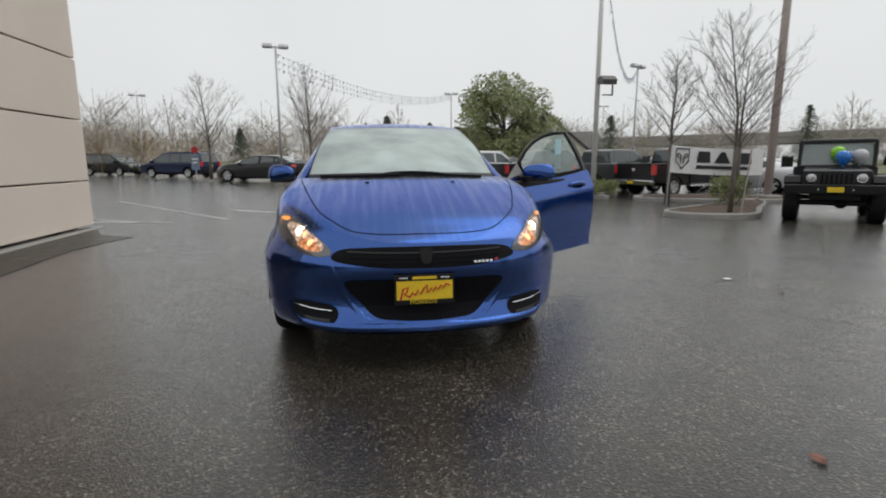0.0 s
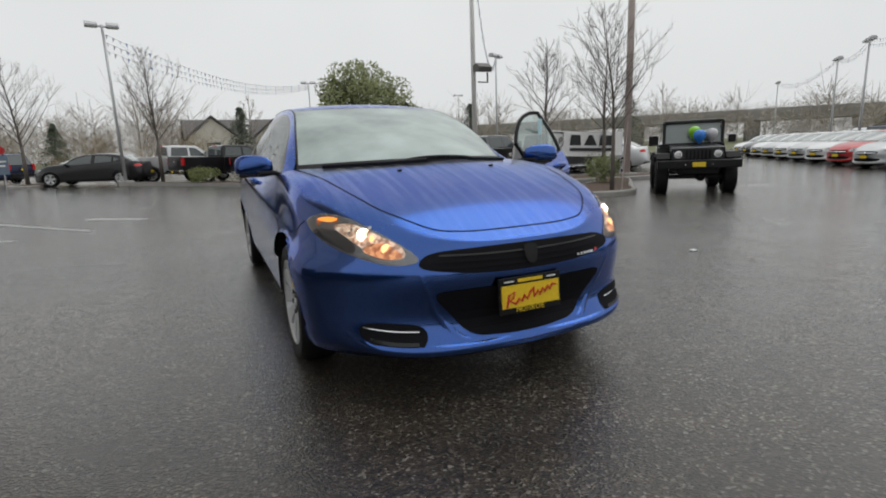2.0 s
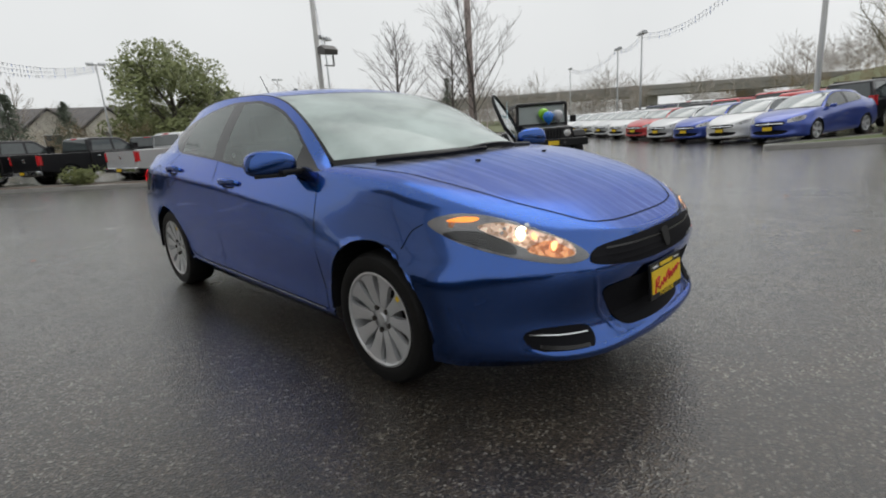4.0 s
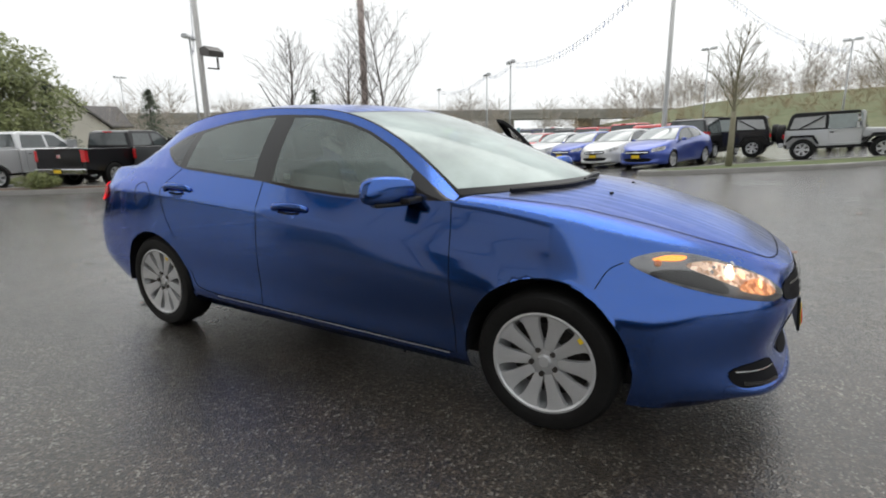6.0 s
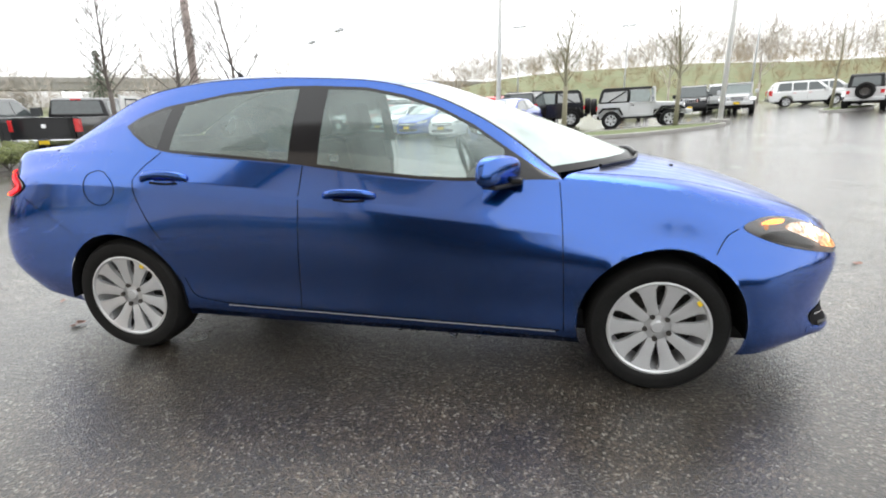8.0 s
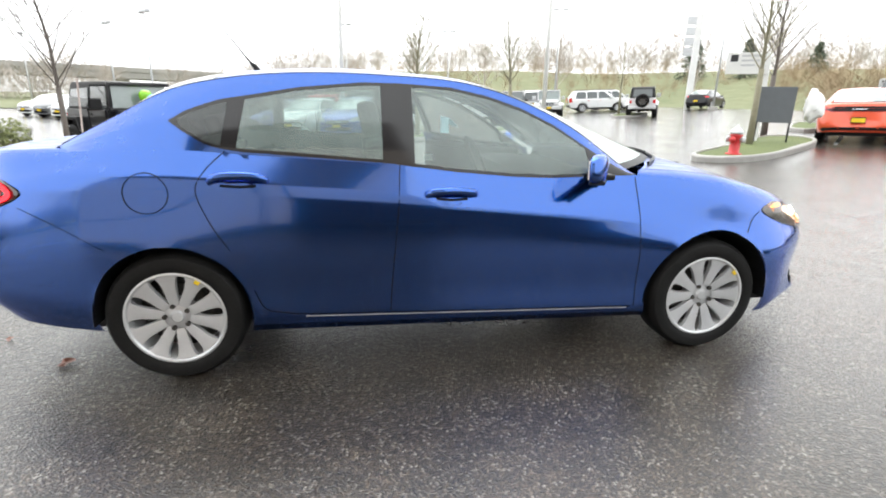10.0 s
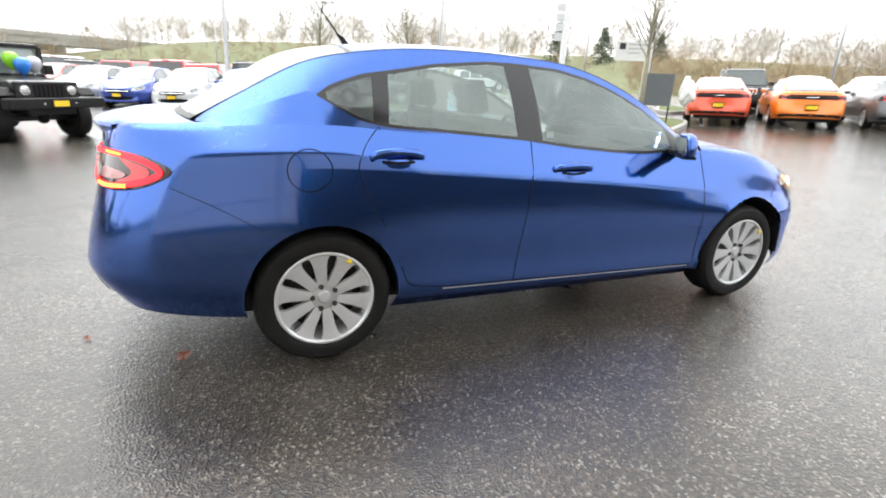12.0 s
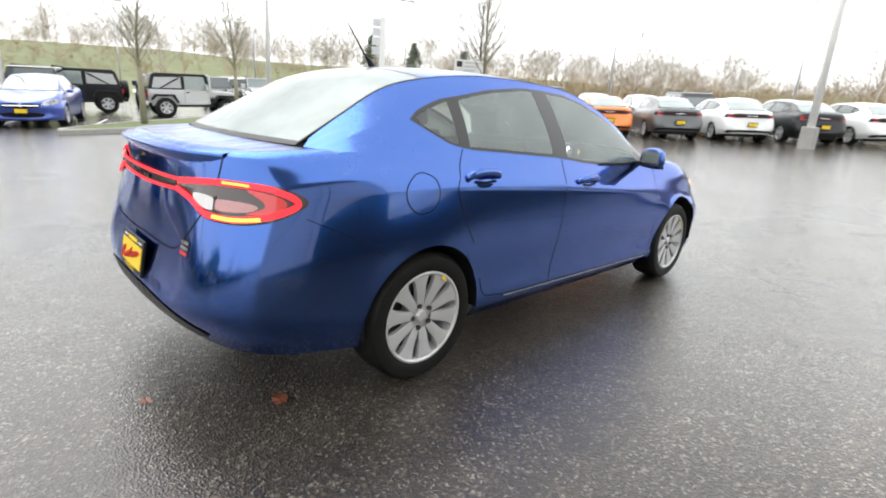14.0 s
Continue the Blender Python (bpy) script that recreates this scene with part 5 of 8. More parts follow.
M_WHITEPOLE = two_scale("white_painted_steel", (0.62, 0.62, 0.60), (0.76, 0.76, 0.75), 2, 40, 0.5, 0.1, 0, 0.08)
M_LAMPHEAD = plain("bronze_lamp_housing", (0.09, 0.085, 0.08), 0.5)
M_SILVERFLAG = plain("silver_foil_pennant", (0.62, 0.64, 0.70), 0.3, 0.6)
M_BLUEFLAG = plain("blue_pennant", (0.16, 0.23, 0.48), 0.5)
M_WOODPOLE = two_scale("weathered_wood_pole", (0.42, 0.35, 0.325), (0.55, 0.47, 0.44), 3, 40, 0.85, 0.08, 0, 0.4, 0.004)
M_HYDRANT = two_scale("red_hydrant_paint", (0.42, 0.015, 0.02), (0.55, 0.03, 0.03), 8, 60, 0.35, 0.1, 0, 0.1, 0.002)
M_ROOF = two_scale("asphalt_shingles", (0.09, 0.085, 0.085), (0.16, 0.15, 0.145), 1.2, 10, 0.85, 0.08, 0, 0.4, 0.02)
M_CREAM = two_scale("cream_siding", (0.66, 0.62, 0.55), (0.78, 0.74, 0.67), 0.6, 20, 0.75, 0.08, 0, 0.1)
M_LINE = two_scale("worn_white_line_paint", (0.22, 0.22, 0.22), (0.5, 0.5, 0.49), 9, 90, 0.5, 0.15, 0, 0.2, 0.002)
M_DEADLEAF = plain("wet_brown_leaf", (0.16, 0.05, 0.025), 0.45)
M_BANNER = plain("white_vinyl_banner", (0.82, 0.82, 0.81), 0.55)
M_INK = plain("black_banner_ink", (0.018, 0.018, 0.02), 0.55)
M_SIGNGREY = plain("grey_sign_back", (0.10, 0.11, 0.12), 0.55)
M_SIGNBLUE = plain("blue_grey_sign_panel", (0.16, 0.22, 0.30), 0.5)
M_MOSSY = two_scale("mossy_darkened_asphalt", (0.010, 0.010, 0.007), (0.032, 0.030, 0.018), 6, 90, 0.42, 0.15, 0, 0.6, 0.006)
M_UNSEENTOP = two_scale("unseen_dark_brown_top", (0.07, 0.055, 0.045), (0.11, 0.088, 0.072), 1.2, 60, 0.6, 0.1, 0, 0.15, 0.003)
M_UNSEENSTONE = two_scale("unseen_dark_stone", (0.03, 0.03, 0.032), (0.06, 0.058, 0.056), 3, 60, 0.5, 0.1, 0, 0.2, 0.003)
PAINTS = {
    "white": car_paint("white_paint", (0.72, 0.73, 0.73), 0.0, 0.35, 0.1),
    "silver": car_paint("silver_paint", (0.56, 0.57, 0.58), 0.4, 0.35, 0.1),
    "grey": car_paint("grey_paint", (0.12, 0.125, 0.13), 0.5, 0.35, 0.1),
    "black": car_paint("black_paint", (0.010, 0.010, 0.012), 0.2, 0.3, 0.1),
    "navy": car_paint("navy_paint", (0.012, 0.018, 0.06), 0.4, 0.3, 0.1),
    "blue": car_paint("mid_blue_paint", (0.03, 0.07, 0.36), 0.5, 0.32, 0.1),
    "red": car_paint("red_paint", (0.45, 0.012, 0.015), 0.2, 0.32, 0.1),
    "flame": car_paint("red_orange_paint", (0.68, 0.075, 0.02), 0.15, 0.32, 0.1),
    "orange": car_paint("orange_paint", (0.80, 0.20, 0.01), 0.15, 0.32, 0.1),
}
for dark in ("black", "navy", "grey"):
    PAINTS[dark].node_tree.nodes["Principled BSDF"].inputs["Coat IOR"].default_value = 1.32
    PAINTS[dark].node_tree.nodes["Principled BSDF"].inputs["Specular IOR Level"].default_value = 0.25
PAINTED = {"hood", "trunk_lid", "front_bumper", "rear_bumper", "fender", "sill", "front_door", "rear_door", "quarter_panel", "roof_pillar", "roof", "body", "cab", "cargo_bed", "tub", "grille_panel", "door", "tailgate", "door_mirror"}
WHEEL_CAR = wheel_meshes(.335, .235, .225, 5)
WHEEL_TRUCK = wheel_meshes(.40, .235, .27, 6)
WHEEL_MUD = wheel_meshes(.43, .225, .31, 5, M_BLACK)


def heading(dx, dy):
    """Turn for a vehicle whose nose points along -y so that it points along (dx, dy)."""
    return math.degrees(math.atan2(dx, -dy))


def at(x, y, dx, dy):
    """Pose on the ground, nose along (dx, dy), leaning with the slope."""
    z = float(ground_z(x, y))
    n = Vector((float(ground_z(x - .8, y) - ground_z(x + .8, y)), float(ground_z(x, y - .8) - ground_z(x, y + .8)), 1.6)).normalized()
    lean = Vector((0, 0, 1)).rotation_difference(n).to_matrix().to_4x4()
    return Matrix.Translation((x, y, z)) @ lean @ Matrix.Rotation(radians(heading(dx, dy)), 4, "Z")


def repaint(ob, paint):
    for o in ob.children_recursive:
        if o.name.split(".")[0] in PAINTED and o.material_slots:
            o.material_slots[0].link = "OBJECT"
            o.material_slots[0].material = paint


def stock_plate(root, x, y, z, s):
    """A small yellow dealer card with a black frame; s = -1 faces the nose."""
    p = part("license_plate", box_bm(x - .16, x + .16, y - .008, y + .008, z - .08, z + .08, .004), M_BLACK, root)
    part("card", box_bm(x - .145, x + .145, y + s * .006, y + s * .014, z - .055, z + .055), M_YELLOW, p)


# ---------------------------------------------------------------- stock saloons
def stock_saloon(name, label, category, paint, length, base, height, width, tail="split", coupe=False):
    root = thing(name, label, category)
    ky = base / 2.703
    over_f, over_r = .97, length - base - .97

    def warp(p):
        x, y, z = p
        yy = y * over_f / .955 if y < 0 else (y * ky if y < 2.703 else base + (y - 2.703) * over_r / 1.0)
        zz = z if z < .7 else .7 + (z - .7) * (height - .7) / .766
        xx = x * width / 1.826
        if y > 3.0 and z > .7:
            zz += .02
        return (xx, yy - base / 2, zz)

    def w(c):
        return [warp(p) for p in c]
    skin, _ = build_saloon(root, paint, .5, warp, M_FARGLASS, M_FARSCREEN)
    for ay, az, ar in ARCHES:
        wheel_well(root, ay * ky - base / 2, az, ar * 1.02, .52, .91)
    part("underbody", box_bm(-.66, .66, -base / 2 - .5, base / 2 + .6, .19, .34, .02), M_BLACK, root)
    for x in (-.93, .93):
        for y in (-base / 2, base / 2):
            add_wheel(root, WHEEL_CAR, x * width / 1.9, y, .335, 20 * (x + y), 0, False)
    for s in (1, -1):
        lamp = part("headlight", decal(skin, w([(.80 * s, -.40, .77), (.72 * s, -.55, .79), (.52 * s, -.80, .71), (.50 * s, -.82, .63), (.62 * s, -.75, .63), (.77 * s, -.52, .67)]), (-.6 * s, .8, 0), .006, .05, 3), M_REFLECTOR, root)
        part("lens", decal(skin, w([(.78 * s, -.43, .765), (.70 * s, -.57, .78), (.53 * s, -.79, .70), (.52 * s, -.81, .64), (.62 * s, -.75, .64), (.75 * s, -.54, .68)]), (-.6 * s, .8, 0), .010, .05, 3), M_LENS, lamp)
        m = part("door_mirror", box_bm(.86, 1.02, .68, .80, .95, 1.05, .03, Matrix.Translation((0, -base / 2, 0))), paint, root)
        if s < 0:
            m.scale = (-1, 1, 1)
        if tail == "split":
            part("tail_light", decal(skin, w([(.80 * s, 3.28, .86), (.76 * s, 3.36, .95), (.62 * s, 3.49, .96), (.56 * s, 3.54, .90), (.66 * s, 3.48, .84)]), (-.6 * s, -.8, 0), .006, .05, 3), M_RED, root)
    if tail != "split":
        bar = part("tail_light", decal(skin, w([(-.76, 4, .83), (-.78, 4, .90), (-.70, 4, .965), (0, 4, .975), (.70, 4, .965), (.78, 4, .90), (.76, 4, .83), (0, 4, .845)]), REAR, .006, .05, 3), M_BLACK, root)
        for z in (.945, .868):
            part("red_band", decal(skin, w([(-.72, 4, z - .028), (-.72, 4, z + .018), (.72, 4, z + .018), (.72, 4, z - .028)]), REAR, .012, .05, 1), M_RED, bar)
        part("lettering_bar", decal(skin, w([(-.16, 4, .897), (-.16, 4, .91), (.16, 4, .91), (.16, 4, .897)]), REAR, .013, .05, 1), M_CHROME, bar)
    part("lower_valance", decal(skin, w([(-.70, 4, .33), (-.72, 4, .43), (0, 4, .46), (.72, 4, .43), (.70, 4, .33)]), REAR, .006, .06, 2), M_BLACK, root)
    grille = part("grille", decal(skin, w([(-.40, -1, .56), (-.42, -1, .66), (0, -1, .675), (.42, -1, .66), (.40, -1, .56), (0, -1, .55)]), FRONT, .006, .06, 2), M_GAP, root)
    part("grille_cross", ribbon(skin, w([(-.40, -1, .61), (0, -1, .612), (.40, -1, .61)]), FRONT, .03, .013), M_CHROME, grille)
    part("grille_cross", ribbon(skin, w([(0, -1, .56), (0, -1, .61), (0, -1, .67)]), FRONT, .03, .013), M_CHROME, grille)
    part("air_intake", decal(skin, w([(-.42, -1, .30), (-.50, -1, .40), (0, -1, .43), (.50, -1, .40), (.42, -1, .30), (0, -1, .28)]), FRONT, .006, .06, 2), M_GAP, root)
    stock_plate(root, 0, -base / 2 - over_f - .005, .47, -1)
    stock_plate(root, 0, base / 2 + over_r + .02, .60 if tail == "split" else .64, 1)
    return root


# ---------------------------------------------------------------- boxy vehicles: side profiles drawn nose (-y) to tail (+y)
def slab(profile, half, bevel=.05, top=None):
    """A side profile pulled across the width; half: half width, or a function of the height."""
    hw = half if callable(half) else (lambda z: half)
    bm = bmesh.new()
    a = [bm.verts.new((-hw(z), y, z)) for y, z in profile]
    b = [bm.verts.new((hw(z), y, z)) for y, z in profile]
    n = len(profile)
    fa, fb = bm.faces.new(a), bm.faces.new(b[::-1])
    for i in range(n):
        bm.faces.new((a[(i + 1) % n], a[i], b[i], b[(i + 1) % n]))
    bmesh.ops.recalc_face_normals(bm, faces=bm.faces[:])
    if bevel:
        es = [e for e in bm.edges if e.is_manifold and e.calc_face_angle(0) > .3]
        bmesh.ops.bevel(bm, geom=es, offset=bevel, segments=3, affect="EDGES", profile=.55, clamp_overlap=True)
    return bm


def arch_cut(y, r, z0, n=10):
    """Points of a wheel arch, walked from tail to nose along the bottom edge."""
    return [(y + r * math.cos(a), max(z0, .36 + r * math.sin(a))) for a in np.linspace(0, math.pi, n)]


def pane(points, x, s, thick=.008):
    """A flat pane on a side wall: points of (y, z), x(z) gives the wall."""
    bm = bmesh.new()
    a = [bm.verts.new((s * (x(z) + thick), y, z)) for y, z in points]
    b = [bm.verts.new((s * (x(z) - .01), y, z)) for y, z in points]
    n = len(points)
    bm.faces.new(a)
    for i in range(n):
        bm.faces.new((a[i], b[i], b[(i + 1) % n], a[(i + 1) % n]))
    bmesh.ops.recalc_face_normals(bm, faces=bm.faces[:])
    return bm


def end_pane(x0, x1, p0, p1, thick=.01):
    """A pane across the width from (y, z) p0 up to p1; half widths x0 and x1."""
    (y0, z0), (y1, z1) = p0, p1
    d = Vector((0, y1 - y0, z1 - z0)).normalized()
    n = Vector((0, -d.z, d.y)) * thick
    bm = bmesh.new()
    vs = [bm.verts.new(Vector(q) + k * n) for k in (-1, 1) for q in ((-x0, y0, z0), (x0, y0, z0), (x1, y1, z1), (-x1, y1, z1))]
    bm.faces.new(vs[:4])
    bm.faces.new(vs[4:][::-1])
    for i in range(4):
        bm.faces.new((vs[i], vs[i + 4], vs[(i + 1) % 4 + 4], vs[(i + 1) % 4]))
    bmesh.ops.recalc_face_normals(bm, faces=bm.faces[:])
    return bm


def stock_pickup(label, paint):
    root = thing("pickup_truck", label, "pickup truck")
    w = .98
    fy, ry = -1.78, 1.78
    prof = ([(-2.72, .50), (-2.78, .72), (-2.74, 1.10), (-2.60, 1.18), (-1.35, 1.27), (-1.20, 1.30), (.92, 1.30), (.92, .52), (.5, .48)] + [(-1.1, .46)]
            + arch_cut(fy, .47, .46) + [(-2.35, .48)])
    part("body", slab(prof, w, .06), paint, root)
    bed = [(.96, 1.28), (2.86, 1.28), (2.90, .62), (2.3, .55)] + arch_cut(ry, .47, .50) + [(.96, .52)]
    part("cargo_bed", slab(bed, w, .04), paint, root)
    part("chassis", box_bm(-.7, .7, -2.5, 2.7, .42, .60, .03), M_BLACK, root)
    hw = lambda z: w - .03 - (z - 1.28) * .28
    cab = [(-1.28, 1.27), (-.62, 1.80), (-.45, 1.86), (.72, 1.87), (.90, 1.80), (.93, 1.27)]
    part("cab", slab(cab, hw, .05), paint, root)
    for s in (1, -1):
        part("front_window", pane([(-.98, 1.33), (-.52, 1.72), (-.30, 1.76), (-.16, 1.76), (-.16, 1.33)], hw, s), M_FARGLASS, root)
        part("rear_window_side", pane([(-.06, 1.33), (-.06, 1.76), (.70, 1.76), (.80, 1.33)], hw, s), M_FARGLASS, root)
        part("headlight", box_bm(s * .60, s * .95, -2.80, -2.62, .93, 1.13, .03), M_REFLECTOR, root)
        part("tail_light", box_bm(s * .86, s * .985, 2.80, 2.915, .88, 1.22, .02), M_RED, root)
        part("door_mirror", box_bm(s * 1.0, s * 1.22, -1.02, -.86, 1.32, 1.55, .03), M_BLACK, root)
        part("side_step", box_bm(s * .90, s * 1.02, -1.1, .9, .42, .50, .02), M_CHROME, root)
        for y, h in ((-.20, 1.14), (.66, 1.14)):
            part("door_handle", box_bm(s * .985, s * 1.0, y - .13, y, h - .02, h + .02, .006), M_CHROME, root)
            part("panel_gap", box_bm(s * (w - .002), s * (w + .003), y + .06, y + .066, .60, 1.27), M_GAP, root)
        for y in (fy, ry):
            add_wheel(root, WHEEL_TRUCK, s * .99, y, .40, 30 * s + 10 * y, 0, False)
    part("windshield", end_pane(.88, .74, (-1.24, 1.30), (-.64, 1.79)), M_FARGLASS, root)
    part("back_window", end_pane(.80, .72, (.945, 1.36), (.915, 1.78)), M_FARGLASS, root)
    part("brake_light", box_bm(-.16, .16, .89, .93, 1.80, 1.84), M_RED, root)
    g = part("grille", box_bm(-.58, .58, -2.84, -2.74, .68, 1.14, .03), M_CHROME, root)
    for sx in (-1, 1):
        for z0, z1 in ((.72, .89), (.93, 1.10)):
            part("grille_opening", box_bm(min(sx * .05, sx * .53), max(sx * .05, sx * .53), -2.86, -2.80, z0, z1, .01), M_GAP, g)
    part("front_bumper", box_bm(-.97, .97, -2.92, -2.66, .44, .66, .04), M_CHROME, root)
    part("rear_step_bumper", box_bm(-.96, .96, 2.86, 3.05, .48, .66, .03), M_CHROME, root)
    t = part("tailgate", box_bm(-.84, .84, 2.88, 2.925, .70, 1.27, .015), paint, root)
    part("tailgate_emblem", box_bm(-.07, .07, 2.92, 2.935, .98, 1.10, .01), M_CHROME, t)
    part("tailgate_cap", box_bm(-.84, .84, 2.86, 2.935, 1.265, 1.29, .005), M_BLACK, t)
    stock_plate(root, 0, 3.055, .57, 1)
    stock_plate(root, 0, -2.925, .56, -1)
    return root


def stock_wagon(name, label, category, paint, length, height, width, nose=.95, slope=.55, tail_slope=.25, van=False):
    """Sport utility wagon or minivan."""
    root = thing(name, label, category)
    w, L, base = width / 2, length, length * .58
    a, b = -L / 2, L / 2
    belt = height * (.60 if not van else .58)
    fy, ry = -base / 2 - .05, base / 2 - .05
    hood = a + (1.15 if not van else .85)
    prof = [(a + .06, .34), (a, .50), (a + .03, .74), (a + .22, nose), (hood, belt), (b - .05, belt), (b, belt - .25), (b - .01, .52), (b - .12, .34)] + arch_cut(ry, .40, .30) + arch_cut(fy, .40, .30)
    part("body", slab(prof, w, .07), paint, root)
    part("chassis", box_bm(-w * .75, w * .75, a + .4, b - .4, .24, .5, .03), M_BLACK, root)
    hw = lambda z: w - .03 - (z - belt) * .26
    cab = [(hood - .05, belt - .01), (hood + slope, height - .06), (hood + slope + .2, height - .01), (b - tail_slope - .15, height - .02), (b - tail_slope, height - .07), (b - .04, belt - .01)]
    part("cab", slab(cab, hw, .05), paint, root)
    z0, z1 = belt + .05, height - .12
    cuts = [hood + .30, hood + slope + .62, hood + slope + 1.50, b - tail_slope - .16]
    for s in (1, -1):
        part("front_window", pane([(cuts[0], z0), (hood + slope + .12, z1), (cuts[1] - .04, z1), (cuts[1] - .04, z0)], hw, s), M_FARGLASS, root)
        part("rear_door_window", pane([(cuts[1] + .04, z0), (cuts[1] + .04, z1), (cuts[2] - .04, z1), (cuts[2] - .04, z0)], hw, s), M_FARGLASS, root)
        part("quarter_window", pane([(cuts[2] + .04, z0), (cuts[2] + .04, z1), (cuts[3] - .02, z1), (cuts[3] + .10, z0)], hw, s), M_FARGLASS, root)
        part("headlight", box_bm(s * (w - .36), s * (w - .05), a - .005, a + .30, nose - .20, nose - .04, .03), M_REFLECTOR, root)
        part("tail_light", box_bm(s * (w - .17), s * (w + .004), b - .20, b + .008, belt - .22, belt + .10, .02), M_RED, root)
        part("door_mirror", box_bm(s * (w + .0), s * (w + .20), hood + .28, hood + .42, belt + .02, belt + .17, .03), paint, root)
        part("roof_rail", box_bm(s * (hw(height) - .10), s * (hw(height) - .06), hood + slope + .4, b - tail_slope - .25, height - .01, height + .04, .008), M_BLACK, root)
        for y in (cuts[1], cuts[2]):
            part("panel_gap", box_bm(s * (w - .002), s * (w + .003), y - .003, y + .003, .42, belt), M_GAP, root)
            part("door_handle", box_bm(s * w, s * (w + .02), y - .22, y - .07, belt - .12, belt - .08, .006), paint, root)
        for y in (fy, ry):
            add_wheel(root, WHEEL_CAR, s * w, y, .345, 25 * s + 15 * y, 0, False)
    part("windshield", end_pane(w - .10, hw(height - .1) - .04, (hood - .01, belt + .03), (hood + slope - .01, height - .09)), M_FARGLASS, root)
    part("back_window", end_pane(w - .14, hw(height - .1) - .06, (b - .045, belt + .06), (b - tail_slope + .012, height - .12)), M_FARGLASS, root)
    g = part("grille", box_bm(-.42, .42, a - .02, a + .15, nose - .30, nose - .06, .02), M_CHROME, root)
    for k in range(7):
        part("grille_slot", box_bm(-.37 + k * .11, -.30 + k * .11, a - .03, a + .05, nose - .27, nose - .09, .008), M_GAP, g)
    part("bumper_trim", box_bm(-w + .1, w - .1, a - .03, a + .1, .40, .56, .03), M_BLACK, root)
    part("rear_bumper_trim", box_bm(-w + .08, w - .08, b - .1, b + .04, .42, .60, .03), M_BLACK, root)
    stock_plate(root, 0, a - .04, .50, -1)
    stock_plate(root, 0, b + .03, belt - .2, 1)
    return root


def stock_jeep(label, paint, lifted=False, soft=True, wheel=WHEEL_TRUCK, top=M_BLACK, long=False):
    """Two-door or four-door open-type off-roader with separate wings, round lamps and a spare wheel."""
    root = thing("off_road_vehicle", label, "off-road vehicle")
    up = .10 if lifted else 0.0
    ext = .52 if long else 0.0
    fy, ry = -1.22, 1.20 + ext
    r = .43 if wheel is WHEEL_MUD else .40
    w = .76
    z = lambda v: v + up
    part("tub", slab([(-.55, z(.55)), (-.55, z(1.13)), (1.78 + ext, z(1.13)), (1.80 + ext, z(.60)), (1.55 + ext, z(.55))] + [(y + ext, zz + up) for y, zz in arch_cut(1.20, .44, .50, 8)], w, .03), paint, root)
    part("hood", slab([(-1.70, z(.80)), (-1.70, z(1.02)), (-1.55, z(1.08)), (-.55, z(1.14)), (-.55, z(.80))], lambda v: .60, .05), paint, root)
    part("chassis", box_bm(-.45, .45, -1.85, 1.80 + ext, z(.42), z(.60), .03), M_BLACK, root)
    for y in (fy, ry):
        part("axle", box_bm(-.75, .75, y - .05, y + .05, r - .06, r + .06, .03), M_BLACK, root)
        bm = bmesh.new()
        bmesh.ops.create_uvsphere(bm, u_segments=12, v_segments=8, radius=.13, matrix=Matrix.Translation((.15, y, r)))
        part("axle_housing", bm, M_BLACK, root, smooth=True)
    gp = part("grille_panel", box_bm(-.60, .60, -1.78, -1.69, z(.66), z(1.06), .03), paint, root)
    for k in range(7):
        part("grille_slot", box_bm(-.27 + k * .085, -.225 + k * .085, -1.795, -1.74, z(.74), z(1.0), .01), M_GAP, gp)
    for s in (1, -1):
        bm = bmesh.new()
        bmesh.ops.create_cone(bm, cap_ends=True, segments=24, radius1=.10, radius2=.095, depth=.05, matrix=Matrix.Translation((s * .44, -1.79, z(.90))) @ Matrix.Rotation(math.pi / 2, 4, "X"))
        lamp = part("headlight", bm, M_CHROME, gp)
        bm = bmesh.new()
        bmesh.ops.create_uvsphere(bm, u_segments=20, v_segments=10, radius=.082, matrix=Matrix.Translation((s * .44, -1.81, z(.90))) @ Matrix.Diagonal((1, .3, 1, 1)))
        part("lens", bm, M_REFLECTOR, lamp, smooth=True)
        f0 = slab([(-1.80, z(.80)), (-1.66, z(.94)), (-.86, z(.95)), (-.62, z(.62)), (-.70, z(.60)), (-.92, z(.86)), (-1.60, z(.86)), (-1.74, z(.76))], .16, .015)
        bmesh.ops.translate(f0, verts=f0.verts[:], vec=(s * .78, 0, 0))
        part("front_wing", f0, M_BLACK if soft or lifted else paint, root)
        f1 = slab([(.68 + ext, z(.62)), (.86 + ext, z(.94)), (1.58 + ext, z(.94)), (1.76 + ext, z(.72)), (1.68 + ext, z(.70)), (1.52 + ext, z(.86)), (.92 + ext, z(.86)), (.76 + ext, z(.60))], .09, .012)
        bmesh.ops.translate(f1, verts=f1.verts[:], vec=(s * .84, 0, 0))
        part("rear_wing", f1, M_BLACK if soft or lifted else paint, root)
        part("door", box_bm(s * .752, s * .785, -.48, .44, z(.62), z(1.12), .02), paint, root)
        part("door_handle", box_bm(s * .785, s * .80, .26, .38, z(1.0), z(1.04), .006), M_BLACK, root)
        part("side_step", box_bm(s * .70, s * .82, -.66, .70 + ext, z(.46), z(.53), .02), M_BLACK, root)
        part("door_mirror", box_bm(s * .86, s * 1.04, -.46, -.37, z(1.16), z(1.36), .03), M_BLACK, root)
        part("tail_light", box_bm(s * .60, s * .74, 1.80 + ext, 1.85 + ext, z(.84), z(1.0), .01), M_RED, root)
